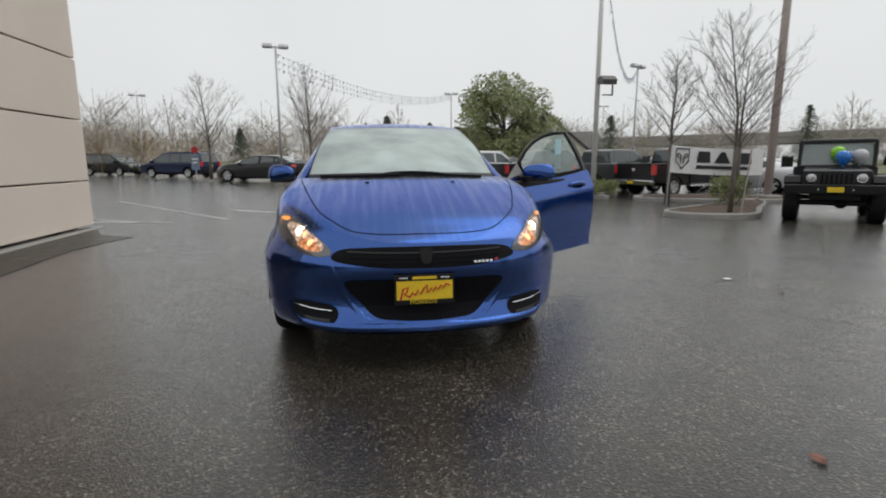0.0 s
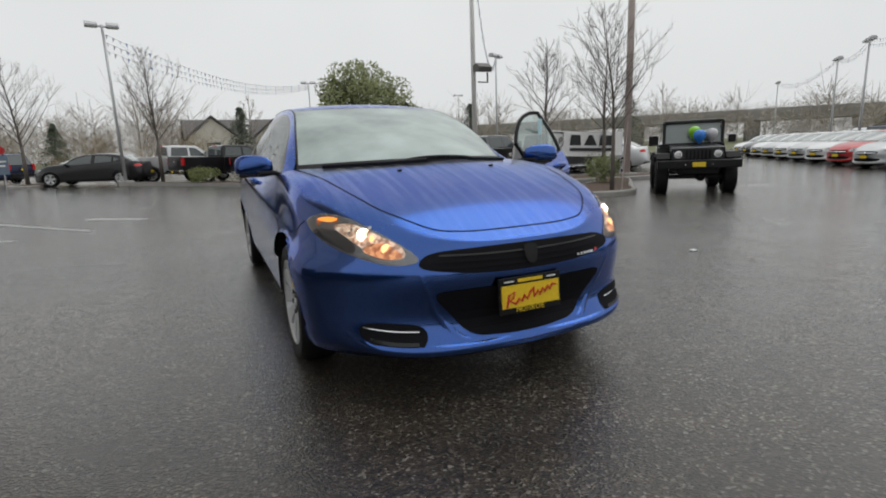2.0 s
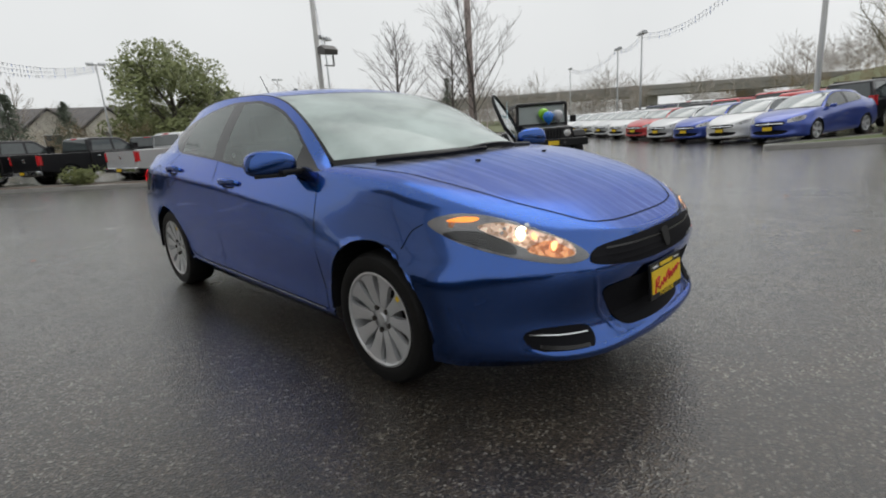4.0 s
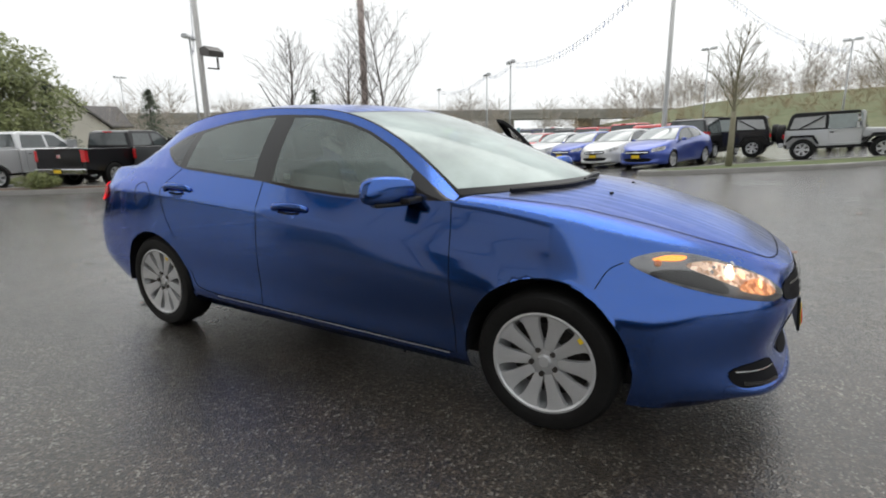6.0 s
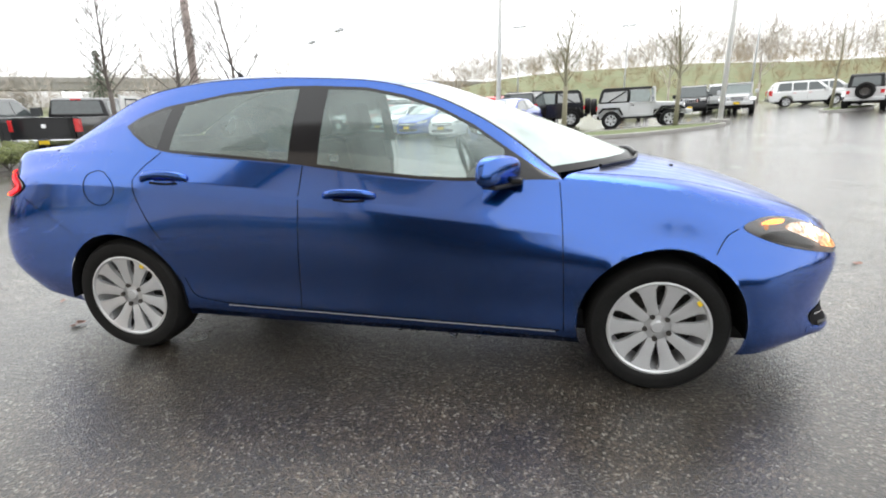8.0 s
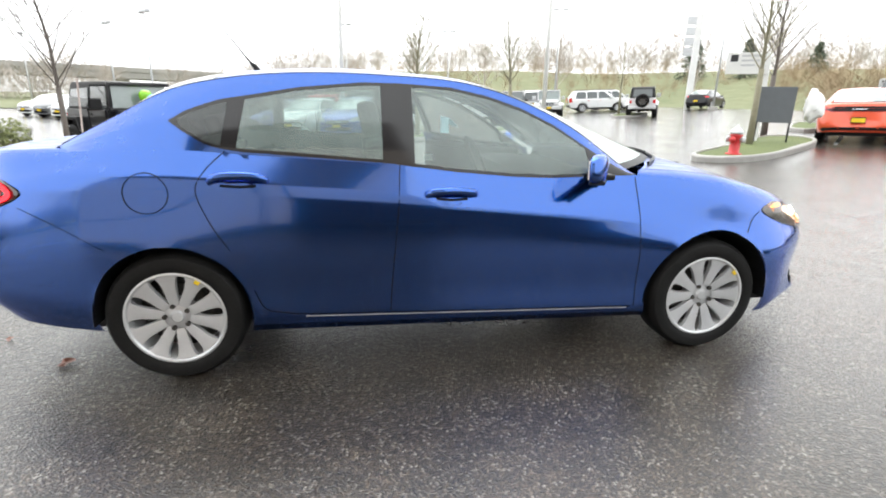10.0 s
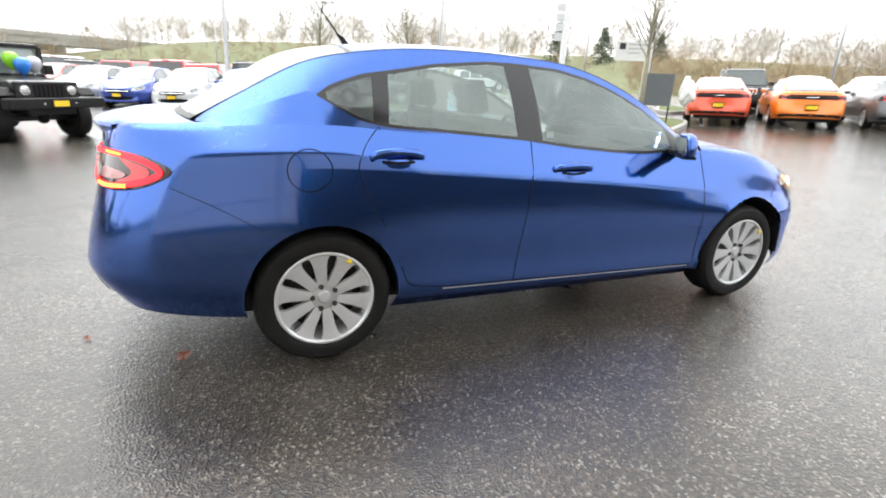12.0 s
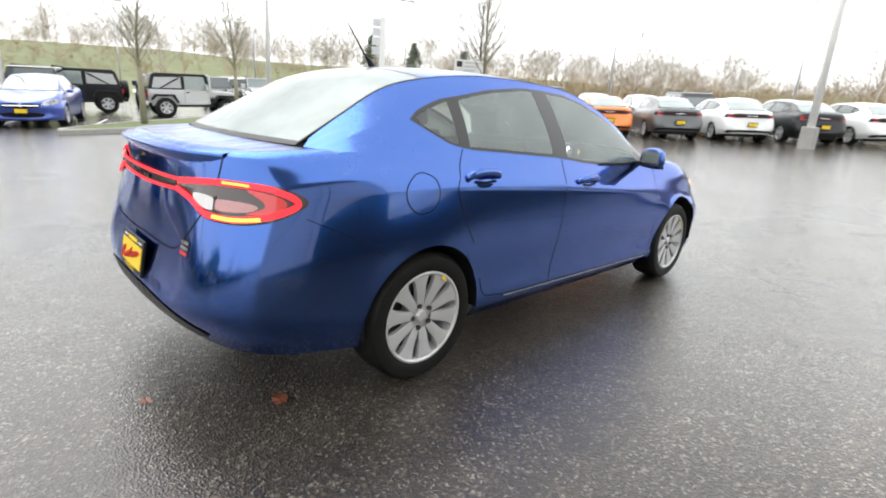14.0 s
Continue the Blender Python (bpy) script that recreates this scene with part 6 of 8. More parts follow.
        part("windscreen_post", box_bm(s * .66, s * .74, -.62, -.54, z(1.12), z(1.72), .015, Matrix.Translation((0, 0, 0))), paint, root)
        hw = lambda v: .73 - (v - z(1.13)) * .12
        part("door_window", pane([(-.46, z(1.16)), (-.36, z(1.66)), (.40, z(1.66)), (.42, z(1.16))], hw, s), M_FARSCREEN if soft and not lifted else M_FARGLASS, root)
        part("rear_side_window", pane([(.55, z(1.19)), (.55, z(1.64)), (1.52 + ext, z(1.60)), (1.64 + ext, z(1.19))], hw, s, .014), M_VINYL if soft and not lifted else M_FARGLASS, root)
        if soft and not lifted:
            bm = bmesh.new()
            tube(bm, [(s * .735, .60, z(1.62)), (s * .745, 1.40, z(1.14))], .025, 6)
            part("roll_bar", bm, M_BLACK, root)
        for y, zz in ((fy, r), (ry, r)):
            add_wheel(root, wheel, s * (.93 if lifted else .90), y, zz, 20 * s + 31 * y, 0, False)
        if lifted:
            bm = bmesh.new()
            bmesh.ops.create_uvsphere(bm, u_segments=12, v_segments=8, radius=.055, matrix=Matrix.Translation((s * .30, -2.08, z(.66))) @ Matrix.Diagonal((1, .4, 1, 1)))
            part("fog_lamp", bm, M_REFLECTOR, root, smooth=True)
    hw2 = lambda v: .73 - (v - z(1.13)) * .12
    part("roof_top", slab([(-.50, z(1.70)), (-.42, z(1.78)), (1.50 + ext, z(1.78)), (1.62 + ext, z(1.70)), (1.76 + ext, z(1.13)), (1.60 + ext, z(1.13)), (.46, z(1.13)), (.46, z(1.68)), (-.40, z(1.68))], hw2, .03), top, root)
    part("windshield", end_pane(.68, .64, (-.60, z(1.17)), (-.50, z(1.70))), M_FARSCREEN, root)
    part("windscreen_header", box_bm(-.72, .72, -.58, -.48, z(1.68), z(1.76), .02), paint, root)
    part("screen_bottom_rail", box_bm(-.74, .74, -.64, -.55, z(1.10), z(1.18), .02), paint, root)
    part("back_window", end_pane(.56, .52, (1.765 + ext, z(1.20)), (1.645 + ext, z(1.64))), M_FARGLASS, root)
    spare = add_wheel(root, wheel, -.10, 1.98 + ext, z(.98), 15, 0, False)
    spare.matrix_basis = Matrix.Translation((0, 1.96 + ext, z(.98))) @ Matrix.Rotation(math.pi / 2, 4, "Z") @ Matrix.Rotation(.3, 4, "X")
    spare.name = "spare_wheel"
    part("front_bumper", box_bm(-.92 if lifted else -.80, .92 if lifted else .80, -2.10, -1.86, z(.56), z(.76), .03), M_BLACK, root)
    part("rear_bumper", box_bm(-.80, .80, 1.82 + ext, 1.98 + ext, z(.50), z(.66), .03), M_BLACK, root)
    stock_plate(root, 0, -2.115, z(.66), -1)
    return root


# ---------------------------------------------------------------- the stock on the lot
MAKES = {}


def put(kind, colour, x, y, dx, dy, extra=""):
    """A vehicle of a kind in a colour: built once, then copied."""
    m = at(x, y, dx, dy)
    if kind not in MAKES:
        p = PAINTS[colour]
        if kind == "sedan":
            o = stock_saloon("sedan", "x", "car", p, 4.85, 2.765, 1.49, 1.85)
        elif kind == "big sedan":
            o = stock_saloon("sedan", "x", "car", p, 5.06, 3.05, 1.49, 1.90)
        elif kind == "fastback sedan":
            o = stock_saloon("sedan", "x", "car", p, 5.08, 3.05, 1.48, 1.90, "bar")
        elif kind == "muscle coupe":
            o = stock_saloon("coupe", "x", "car", p, 5.02, 2.95, 1.45, 1.92, "bar")
        elif kind == "crew-cab pickup":
            o = stock_pickup("x", p)
        elif kind == "boxy sport utility wagon":
            o = stock_wagon("sport_utility_wagon", "x", "car", p, 4.45, 1.78, 1.84, 1.05, .45, .18)
        elif kind == "rounded sport utility wagon":
            o = stock_wagon("sport_utility_wagon", "x", "car", p, 4.75, 1.70, 1.88, .98, .75, .42)
        elif kind == "minivan":
            o = stock_wagon("minivan", "x", "car", p, 5.1, 1.75, 1.98, .92, 1.05, .25, True)
        elif kind == "soft-top off-roader":
            o = stock_jeep("x", p)
        elif kind == "long hard-top off-roader":
            o = stock_jeep("x", p, False, False, WHEEL_TRUCK, M_BLACK, True)
        MAKES[kind] = o
        o.matrix_basis = m
    else:
        o = copy_thing(MAKES[kind], m)
    repaint(o, PAINTS[colour])
    shade = {"flame": "red-orange", "navy": "dark navy blue"}.get(colour, colour)
    tagged(o, f"{shade} {kind} {extra or 'parked on the wet lot'}", group=f"{kind}s on the lot")
    return o


# east row, noses towards the aisle
ROW = ["blue", "white", "blue", "silver", "red", "white", "silver", "white", "silver", "white", "grey", "white"]
for i, c in enumerate(ROW):
    px, py = 16.2 + 1.80 * i, 2.6 + 1.93 * i
    put("sedan", c, px + 2.42 * .953, py - 2.42 * .304, -.953, .304)
for i, (k, c) in enumerate((("boxy sport utility wagon", "black"), ("rounded sport utility wagon", "red"), ("crew-cab pickup", "red"), ("boxy sport utility wagon", "red"), ("rounded sport utility wagon", "black"), ("crew-cab pickup", "white"), ("minivan", "navy"), ("rounded sport utility wagon", "white"))):
    put(k, c, 24.6 + 1.9 * i, .9 + 2.0 * i, .953, -.304)
# beside the grass strip
put("soft-top off-roader", "silver", 22.0, -3.9, -.12, -.99, "with black soft top beside the grass strip")
put("soft-top off-roader", "black", 24.6, .1, .12, .99, "with black soft top beside the grass strip")
put("long hard-top off-roader", "silver", 31.0, -11.0, -.94, .33, "facing the aisle")
put("boxy sport utility wagon", "black", 33.4, -9.2, -.94, .33)
put("long hard-top off-roader", "navy", 31.5, -5.0, -.94, .33, "facing the aisle")
put("boxy sport utility wagon", "white", 35.5, -11.6, .94, -.33)
put("rounded sport utility wagon", "white", 37.5, -17.6, -.25, -.97)
put("rounded sport utility wagon", "white", 41.0, -20.5, -.25, -.97)
put("crew-cab pickup", "black", 40.5, -13.0, -.9, .4)
put("long hard-top off-roader", "silver", 28.5, -16.4, .87, -.50, "with black roof and tail spare wheel")
put("big sedan", "black", 37.0, -27.0, .6, -.8)
# south row, tails towards the aisle
for i, (k, c) in enumerate((("muscle coupe", "flame"), ("muscle coupe", "orange"), ("fastback sedan", "grey"), ("fastback sedan", "white"), ("fastback sedan", "black"), ("fastback sedan", "white"), ("fastback sedan", "silver"))):
    put(k, c, 8.8 - 1.80 * i + 2.5 * .67, -11.35 - 1.65 * i - 2.5 * .74, .67, -.74)
for i, (k, c) in enumerate((("boxy sport utility wagon", "black"), ("sedan", "silver"), ("sedan", "white"), ("rounded sport utility wagon", "black"), ("sedan", "silver"), ("sedan", "white"))):
    put(k, c, 13.8 - 1.8 * i, -18.7 - 1.65 * i, -.67, .74)
put("long hard-top off-roader", "grey", 15.6, -20.6, -.6, .8, "with tall roof facing the aisle")
# north side
put("big sedan", "black", -5.9, 27.0, -.95, .30, "beside a kerbed island")
put("minivan", "navy", -12.9, 35.4, -.92, .38, "beside a kerbed island")
put("minivan", "black", -20.5, 43.0, .92, -.38, "half hidden behind a building corner")
for x, y, dx, dy, c in ((5.7, 21.5, .95, .31, "silver"), (8.2, 19.3, .95, .31, "black"), (10.6, 17.9, .95, .31, "grey"), (12.9, 16.0, .95, .31, "black"), (-2.2, 28.3, .93, .36, "silver"), (.3, 26.7, .93, .36, "black"), (3.1, 25.0, .93, .36, "black"), (6.5, 29, .5, .86, "black")):
    put("crew-cab pickup", c, x, y, dx, dy, "backed up to the kerb")
put("sedan", "silver", 16.8, 17.5, -.6, .8)
put("sedan", "white", 19.4, 20.0, -.6, .8)

# the lifted black off-roader with balloons
lifted = stock_jeep("lifted black off-roader with mud tyres on the wet lot", PAINTS["black"], True, True, WHEEL_MUD)
lifted.matrix_basis = at(11.05, 7.4, -.70, -.714)
part("sticker", box_bm(.10, .50, -.612, -.606, 1.38, 1.60, 0), M_WHITEPAPER, lifted, "white price sheet behind the glass")
BALLOON = {"green": (0.22, 0.55, 0.02), "blue": (0.02, 0.18, 0.62), "silver": (0.5, 0.5, 0.52)}
for c, x, y, z in (("green", .02, -.78, 1.52), ("blue", .12, -.95, 1.42), ("silver", .42, -.80, 1.45)):
    bm = bmesh.new()
    lathe(bm, [(.004, -.03), (.018, -.02), (.006, 0), (.05, .03), (.11, .09), (.145, .17), (.15, .23), (.13, .29), (.08, .335), (.001, .35)], 24, "z")
    b = part("balloon", bm, plain(f"{c}_balloon_latex", BALLOON[c], .25, 0, .3), None, smooth=True)
    tagged(b, f"{c} party balloon tied above the hood", "balloon", "balloons on the off-roader")
    b.matrix_basis = lifted.matrix_basis @ Matrix.Translation((x, y, z - .17))


# ---------------------------------------------------------------- showroom wall
def showroom():
    wall = tagged(new("wall_west"), "tan stucco showroom wall, recessed joints, pilasters, unseen dark base and top", "wall", kind="structure")
    zs = [0.05, .80, 1.79, 2.76, 3.74, 4.72]
    for a, b in zip(zs, zs[1:]):
        for y0, y1, x in ((.80, 2.55, -4.72), (2.55, 6.06, -4.86)):
            low = max(a, 1.12) if y0 < 1 else a
            if b < low + .1:
                continue
            part("panel", box_bm(x - .4, x, y0 + .006, y1 - .006, low + .012, b - .012, .012), M_STUCCO, wall)
        for y0, y1 in ((2.60, 2.84), (2.98, 3.16)):
            part("pilaster", box_bm(-4.9, -4.68 + (.04 if y0 < 2.9 else -.1), y0, y1, a + .012, b - .012, .02), M_STUCCO, wall)
    # unseen dark courses, added so the wet ground mirrors less sky
    for a, b in ((4.72, 6.0), (6.0, 7.3), (7.3, 8.6)):
        part("unseen_top_panel", box_bm(-5.2, -4.76, .81, 6.05, a + .012, b - .012, .012), M_UNSEENTOP, wall)
    part("core", box_bm(-14, -5.10, .84, 6.03, 0, 8.55), M_STUCCO, wall)
    part("plinth", box_bm(-4.98, -4.70, .80, 6.04, -.05, .012, .004), M_CONCRETE, wall)
    # unseen dark base, added to darken reflections in ground and doors
    for y in (.80, 1.675):
        part("unseen_base_slab", box_bm(-5.08, -4.69, y + .006, y + .875 - .006, .016, 1.11, .012), M_UNSEENSTONE, wall)


showroom()
# unseen wall, added to give the car's lower doors a dark reflection
unseen_low_wall = tagged(new("unseen_wall_low"), "unseen plain low dark stone wall, added along the lot", "wall", kind="structure")
for k in range(6):
    part("wall_block", box_bm(-5.05, -4.75, -8.2 + 1.5 * k + .006, -6.7 + 1.5 * k - .006, -.05, .72, .012), M_UNSEENSTONE, unseen_low_wall)

# ---------------------------------------------------------------- kerbed islands
def island(label, outline, fill, name="kerb_island", smooth=5):
    """A raised bed: concrete kerb ring with a filled middle, following the lot's slope."""
    ring = closed_spline(outline, smooth)
    cx, cy = sum(p[0] for p in ring) / len(ring), sum(p[1] for p in ring) / len(ring)
    root = tagged(new(name), label, "kerb", kind="structure")
    levels = [(1.0, -.05), (1.0, .11), (None, .14), (.16, .14), (.18, .10)]
    bm = bmesh.new()
    rings = []
    for k, (o, h) in enumerate(levels):
        vs = []
        for p in ring:
            d = math.hypot(p[0] - cx, p[1] - cy)
            inset = {0: 0, 1: 0, 2: .03, 3: .16, 4: .165}[k] / d
            x, y = p[0] + (cx - p[0]) * inset, p[1] + (cy - p[1]) * inset
            vs.append(bm.verts.new((x, y, float(ground_z(x, y)) + h)))
        rings.append(vs)
    n = len(ring)
    for a, b in zip(rings, rings[1:]):
        for i in range(n):
            bm.faces.new((a[i], a[(i + 1) % n], b[(i + 1) % n], b[i]))
    part("kerb", bm, M_CONCRETE, root)
    bm = bmesh.new()
    prev = None
    for k in range(6):
        f = 1 - k / 6
        vs = []
        for p in ring:
            x, y = cx + (p[0] - cx) * f * .97, cy + (p[1] - cy) * f * .97
            vs.append(bm.verts.new((x, y, float(ground_z(x, y)) + .105 + .05 * (1 - f * f) + .02 * noise.noise((x * 1.3, y * 1.3, 0)))))
        if prev:
            for i in range(n):
                bm.faces.new((prev[i], prev[(i + 1) % n], vs[(i + 1) % n], vs[i]))
        prev = vs
    bm.faces.new(prev)
    part("bed", bm, fill, root, smooth=True)
    return root


island("kerbed planting bed with bark mulch", [(7.2, 7.8), (7.6, 7.25), (9.0, 7.35), (10.7, 9.1), (12.4, 11.0), (12.3, 11.8), (10.4, 10.6), (8.2, 9.3), (7.3, 8.5)], M_MULCH)
island("kerbed planting strip with bark mulch", [(7.2, 14.6), (8.6, 14.5), (4.0, 19.0), (-.5, 23.2), (-3.6, 25.2), (-4.2, 24.6), (1.0, 20.2), (5.0, 16.4)], M_MULCH)
island("kerbed planting bed with bark mulch", [(9.6, 12.6), (13.5, 11.2), (15.0, 12.4), (12.5, 14.3), (9.8, 14.2)], M_MULCH)
island("kerbed grass strip in the lot", [(13.8, 1.75), (14.5, 1.9), (17.5, -1.0), (20.3, -4.4), (21.0, -6.6), (20.5, -7.1), (19.2, -6.2), (16.4, -2.9), (14.2, .2)], M_GRASS)
island("kerbed grass bed with a hydrant", [(6.75, -5.95), (7.6, -5.75), (9.4, -8.3), (11.0, -10.6), (10.4, -11.2), (9.0, -10.4), (7.0, -7.4)], M_GRASS)
island("kerbed grass bed in the lot", [(26.5, -13.6), (29.0, -14.6), (31, -17.0), (29.5, -17.4), (27.0, -15.4)], M_GRASS)
island("kerbed grass bed in the lot", [(12.6, -13.4), (14.0, -14.0), (16.0, -16.4), (14.6, -16.4), (13.0, -14.8)], M_GRASS)
island("kerbed grass bed in the lot", [(-9.2, 26.6), (-8.2, 26.0), (-7.8, 29.0), (-9.0, 30.0), (-9.6, 28.4)], M_MULCH)


# ---------------------------------------------------------------- lamp posts, pennants, poles
def lamp_post(x, y, h, turn, heads=2, mat=M_GALV, r=.075, base=False):
    root = thing("lamp_post", "grey steel car park lamp post with two flat heads" if heads == 2 else "tall pale steel lamp post", "lamp post", "lamp posts")
    z = float(ground_z(x, y))
    root.matrix_basis = pose(x, y, z, 0, 0, turn)
    bm = bmesh.new()
    tube(bm, [(0, 0, -.1), (0, 0, h * .5), (0, 0, h)], [r, r * .85, r * .65], 12)
    part("pole", bm, mat, root, smooth=True)
    fw = .22 if base else .32
    foot = box_bm(-fw, fw, -fw, fw, -.1, .70 if base else .22, .04)
    part("footing", foot, M_CONCRETE, root)
    if heads:
        part("crossarm", box_bm(-.30, .30, -.03, .03, h - .10, h - .03, .01), M_GALV, root)
        for s in (1, -1):
            hd = part("lamp_head", slab([(-.20, h - .10), (-.20, h - .02), (-.12, h + .10), (.12, h + .10), (.20, h - .02), (.20, h - .10)], .24, .02), M_GALV, root)
            hd.location = (s * .40, 0, 0)
            g = part("lamp_glass", box_bm(-.19, .19, -.16, .16, h - .115, h - .10), M_REFLECTOR, hd)
    return root


def pennants(p, q, sag, every=.40, size=.21, lines=1, gap=.28):
    """Strings of small pennants hung between two points."""
    p, q = Vector(p), Vector(q)
    length = (q - p).length
    flat = Vector((q.x - p.x, q.y - p.y, 0)).normalized()
    for j in range(lines):
        root = thing("pennant_string", "string of small silver and blue pennants between lamp posts", "bunting", "pennant strings")
        pts = []
        n = 28
        for i in range(n + 1):
            t = i / n
            pts.append(p.lerp(q, t) - Vector((0, 0, sag * 4 * t * (1 - t) + j * gap * (1 - .5 * t))))
        bm = bmesh.new()
        tube(bm, pts, .005, 4)
        part("cord", bm, M_BLACK, root)
        for colour, mat in enumerate((M_SILVERFLAG, M_BLUEFLAG)):
            bm = bmesh.new()
            k = 0
            for i in range(int(length / every)):
                if (i % 4 == 3) != (colour == 1):
                    continue
                t = (i + .5) * every / length
                c = p.lerp(q, t) - Vector((0, 0, sag * 4 * t * (1 - t) + j * gap * (1 - .5 * t)))
                rnd = random.uniform(-.5, .5)
                w = flat * size * .33
                side = Vector((-flat.y, flat.x, 0)) * rnd * size * .5
                a, b, d = bm.verts.new(c - w), bm.verts.new(c + w), bm.verts.new(c + side - Vector((0, 0, size)))
                e, f, g = bm.verts.new(c - w + side * .02), bm.verts.new(c + w + side * .02), bm.verts.new(c + side * 1.05 - Vector((0, 0, size * .98)))
                bm.faces.new((a, b, d))
                bm.faces.new((f, e, g))
                bm.faces.new((a, e, f, b))
            tagged(part("bunting", bm, mat, root), kind="stuff")


lamp_post(-4.46, 25.1, 7.0, 10)
lamp_post(8.4, 46.0, 7.7, 0)
lamp_post(-19.5, 46.5, 6.9, 20)
lamp_post(31, 60.5, 8.3, 0)
lamp_post(17.0, 27.5, 7.2, 30)
lamp_post(34.8, 15.1, 6.7, 40)
lamp_post(40.6, 19.8, 6.6, 40)
lamp_post(58, 35, 7.2, 40)
lamp_post(49.5, -7.2, 7.6, 60)
lamp_post(49.0, 2.7, 8.1, 60)
lamp_post(40.5, -15.0, 8.2, 60)
lamp_post(34.0, -25.5, 8.4, 60)
lamp_post(14.5, -26.0, 7.4, 30)
lamp_post(6.0, -32.0, 7.4, 30)
lamp_post(1.0, -33.0, 7.4, 30)
lamp_post(22.3, 2.5, 11.0, 0, 0, M_WHITEPOLE, .11)
lamp_post(21.6, -7.2, 11.0, 0, 0, M_WHITEPOLE, .11)
lamp_post(1.65, -16.3, 9.0, 0, 2, M_WHITEPOLE, .12, True)
flood = lamp_post(8.3, 14.7, 10.5, 0, 0, M_WHITEPOLE, .10, False)
part("floodlight", slab([(-.30, 3.95), (-.34, 4.12), (-.10, 4.28), (.24, 4.20), (.26, 4.02)], .27, .02), M_LAMPHEAD, flood).location = (.22, -.2, .12)
part("floodlight_bracket", box_bm(.10, .50, -.23, -.17, 3.72, 3.76), M_LAMPHEAD, flood)
part("floodlight_bracket", box_bm(.46, .50, -.23, -.17, 3.74, 4.10), M_LAMPHEAD, flood)
pennants((-4.46, 25.1, 6.6), (8.4, 46.0, 7.3), 1.0, lines=3, gap=.35)
pennants((8.3, 14.7, 8.8), (17.0, 27.5, 6.9), 2.3, .11, .24, lines=2, gap=.14)
pennants((58, 35, 6.9), (40.6, 19.8, 6.3), .8, lines=2)
pennants((34.8, 15.1, 6.4), (22.3, 2.5, 8.6), 1.4, lines=2)
pennants((34.8, 15.1, 6.4), (40.6, 19.8, 6.3), .4, lines=2)
pennants((22.3, 2.5, 8.6), (49.5, -7.2, 7.2), 1.2, lines=2)

upole = thing("utility_pole", "weathered wooden utility pole rising from the planting bed", "pole")
upole.matrix_basis = pose(13.7, 12.4, float(ground_z(13.7, 12.4)))
bm = bmesh.new()
tube(bm, [(0, 0, -.2), (0, 0, 6), (0, 0, 12)], [.135, .125, .11], 14)
part("pole", bm, M_WOODPOLE, upole, smooth=True)
part("footing", box_bm(-.3, .3, -.3, .3, -.1, .2, .05), M_CONCRETE, upole)


# ---------------------------------------------------------------- trees and shrubs
def limb(bm, p, d, length, r, tip, rng, sides, curl=.16, n=4):
    """One bending limb; returns its points and way."""
    pts, radii = [p], [r]
    for i in range(n):
        d = (d + Vector((rng.uniform(-1, 1), rng.uniform(-1, 1), rng.uniform(-1, 1))) * .07 + Vector((0, 0, curl))).normalized()
        p = p + d * length / n
        pts.append(p)
        radii.append(r + (tip - r) * (i + 1) / n)
    tube(bm, pts, radii, sides, False)
    return pts, d


def fork(d, rng, spread):
    a = rng.uniform(0, 2 * math.pi)
    side = d.orthogonal().normalized()
    side = side * math.cos(a) + d.cross(side) * math.sin(a)
    return (d + side * rng.uniform(.7, 1.2) * spread).normalized()


def bare_tree(x, y, h, seed, trunk=1.6, r=.07, mat=M_BARK, depth=4, spread=.55, label="leafless young tree with grey branches", twig=.0036):
    """Young street tree: a leader, rising limbs all round it, and two orders of twigs."""
    rng = random.Random(seed)
    root = thing("tree", label, "tree", "bare trees")
    root.matrix_basis = pose(x, y, float(ground_z(x, y)) + .08)
    bm = bmesh.new()
    tube(bm, [(0, 0, -.15), (.01, 0, trunk * .5), (.02, .01, trunk)], [r * 1.25, r, r * .9], 10)
    part("trunk", bm, mat, root, smooth=True)
    bm = bmesh.new()
    top = Vector((.02, .01, trunk - .05))
    lead, d = limb(bm, top, Vector((0, 0, 1)), h - trunk, r * .72, twig, rng, 7, .05, 8)
    count = 28 if depth > 3 else 16
    for k in range(count):
        t = (k / count) ** 1.1 * .9
        i = t * 8
        p = lead[int(i)].lerp(lead[min(8, int(i) + 1)], i - int(i))
        a = k * 2.4 + rng.uniform(-.4, .4)
        out = spread * 1.75 * (1 - .35 * t)
        way = Vector((math.cos(a) * out, math.sin(a) * out, 1)).normalized()
        length = (h - p.z) * rng.uniform(.52, .78) + .15
        r1 = max(twig, r * .27 * (1 - .7 * t))
        pts, d1 = limb(bm, p, way, length, r1, twig * .7, rng, 5, .05)
        for j in range(7 if depth > 3 else 5):
            f = rng.uniform(.7, 3.9)
            q = pts[int(f)].lerp(pts[int(f) + 1], f - int(f))
            l2 = length * rng.uniform(.24, .46) * (1.2 - f * .16)
            pts2, d2 = limb(bm, q, fork(d1, rng, .75), l2, max(twig * .9, r1 * .45), twig * .55, rng, 3, .06, 3)
            for m in range(4 if depth > 3 else 2):
                f2 = rng.uniform(.4, 2.9)
                q2 = pts2[int(f2)].lerp(pts2[int(f2) + 1], f2 - int(f2))
                limb(bm, q2, fork(d2, rng, .7), l2 * rng.uniform(.3, .6), twig * .7, twig * .4, rng, 3, .05, 2)
    tagged(part("crown", bm, mat, root, smooth=True), kind="stuff")
    return root


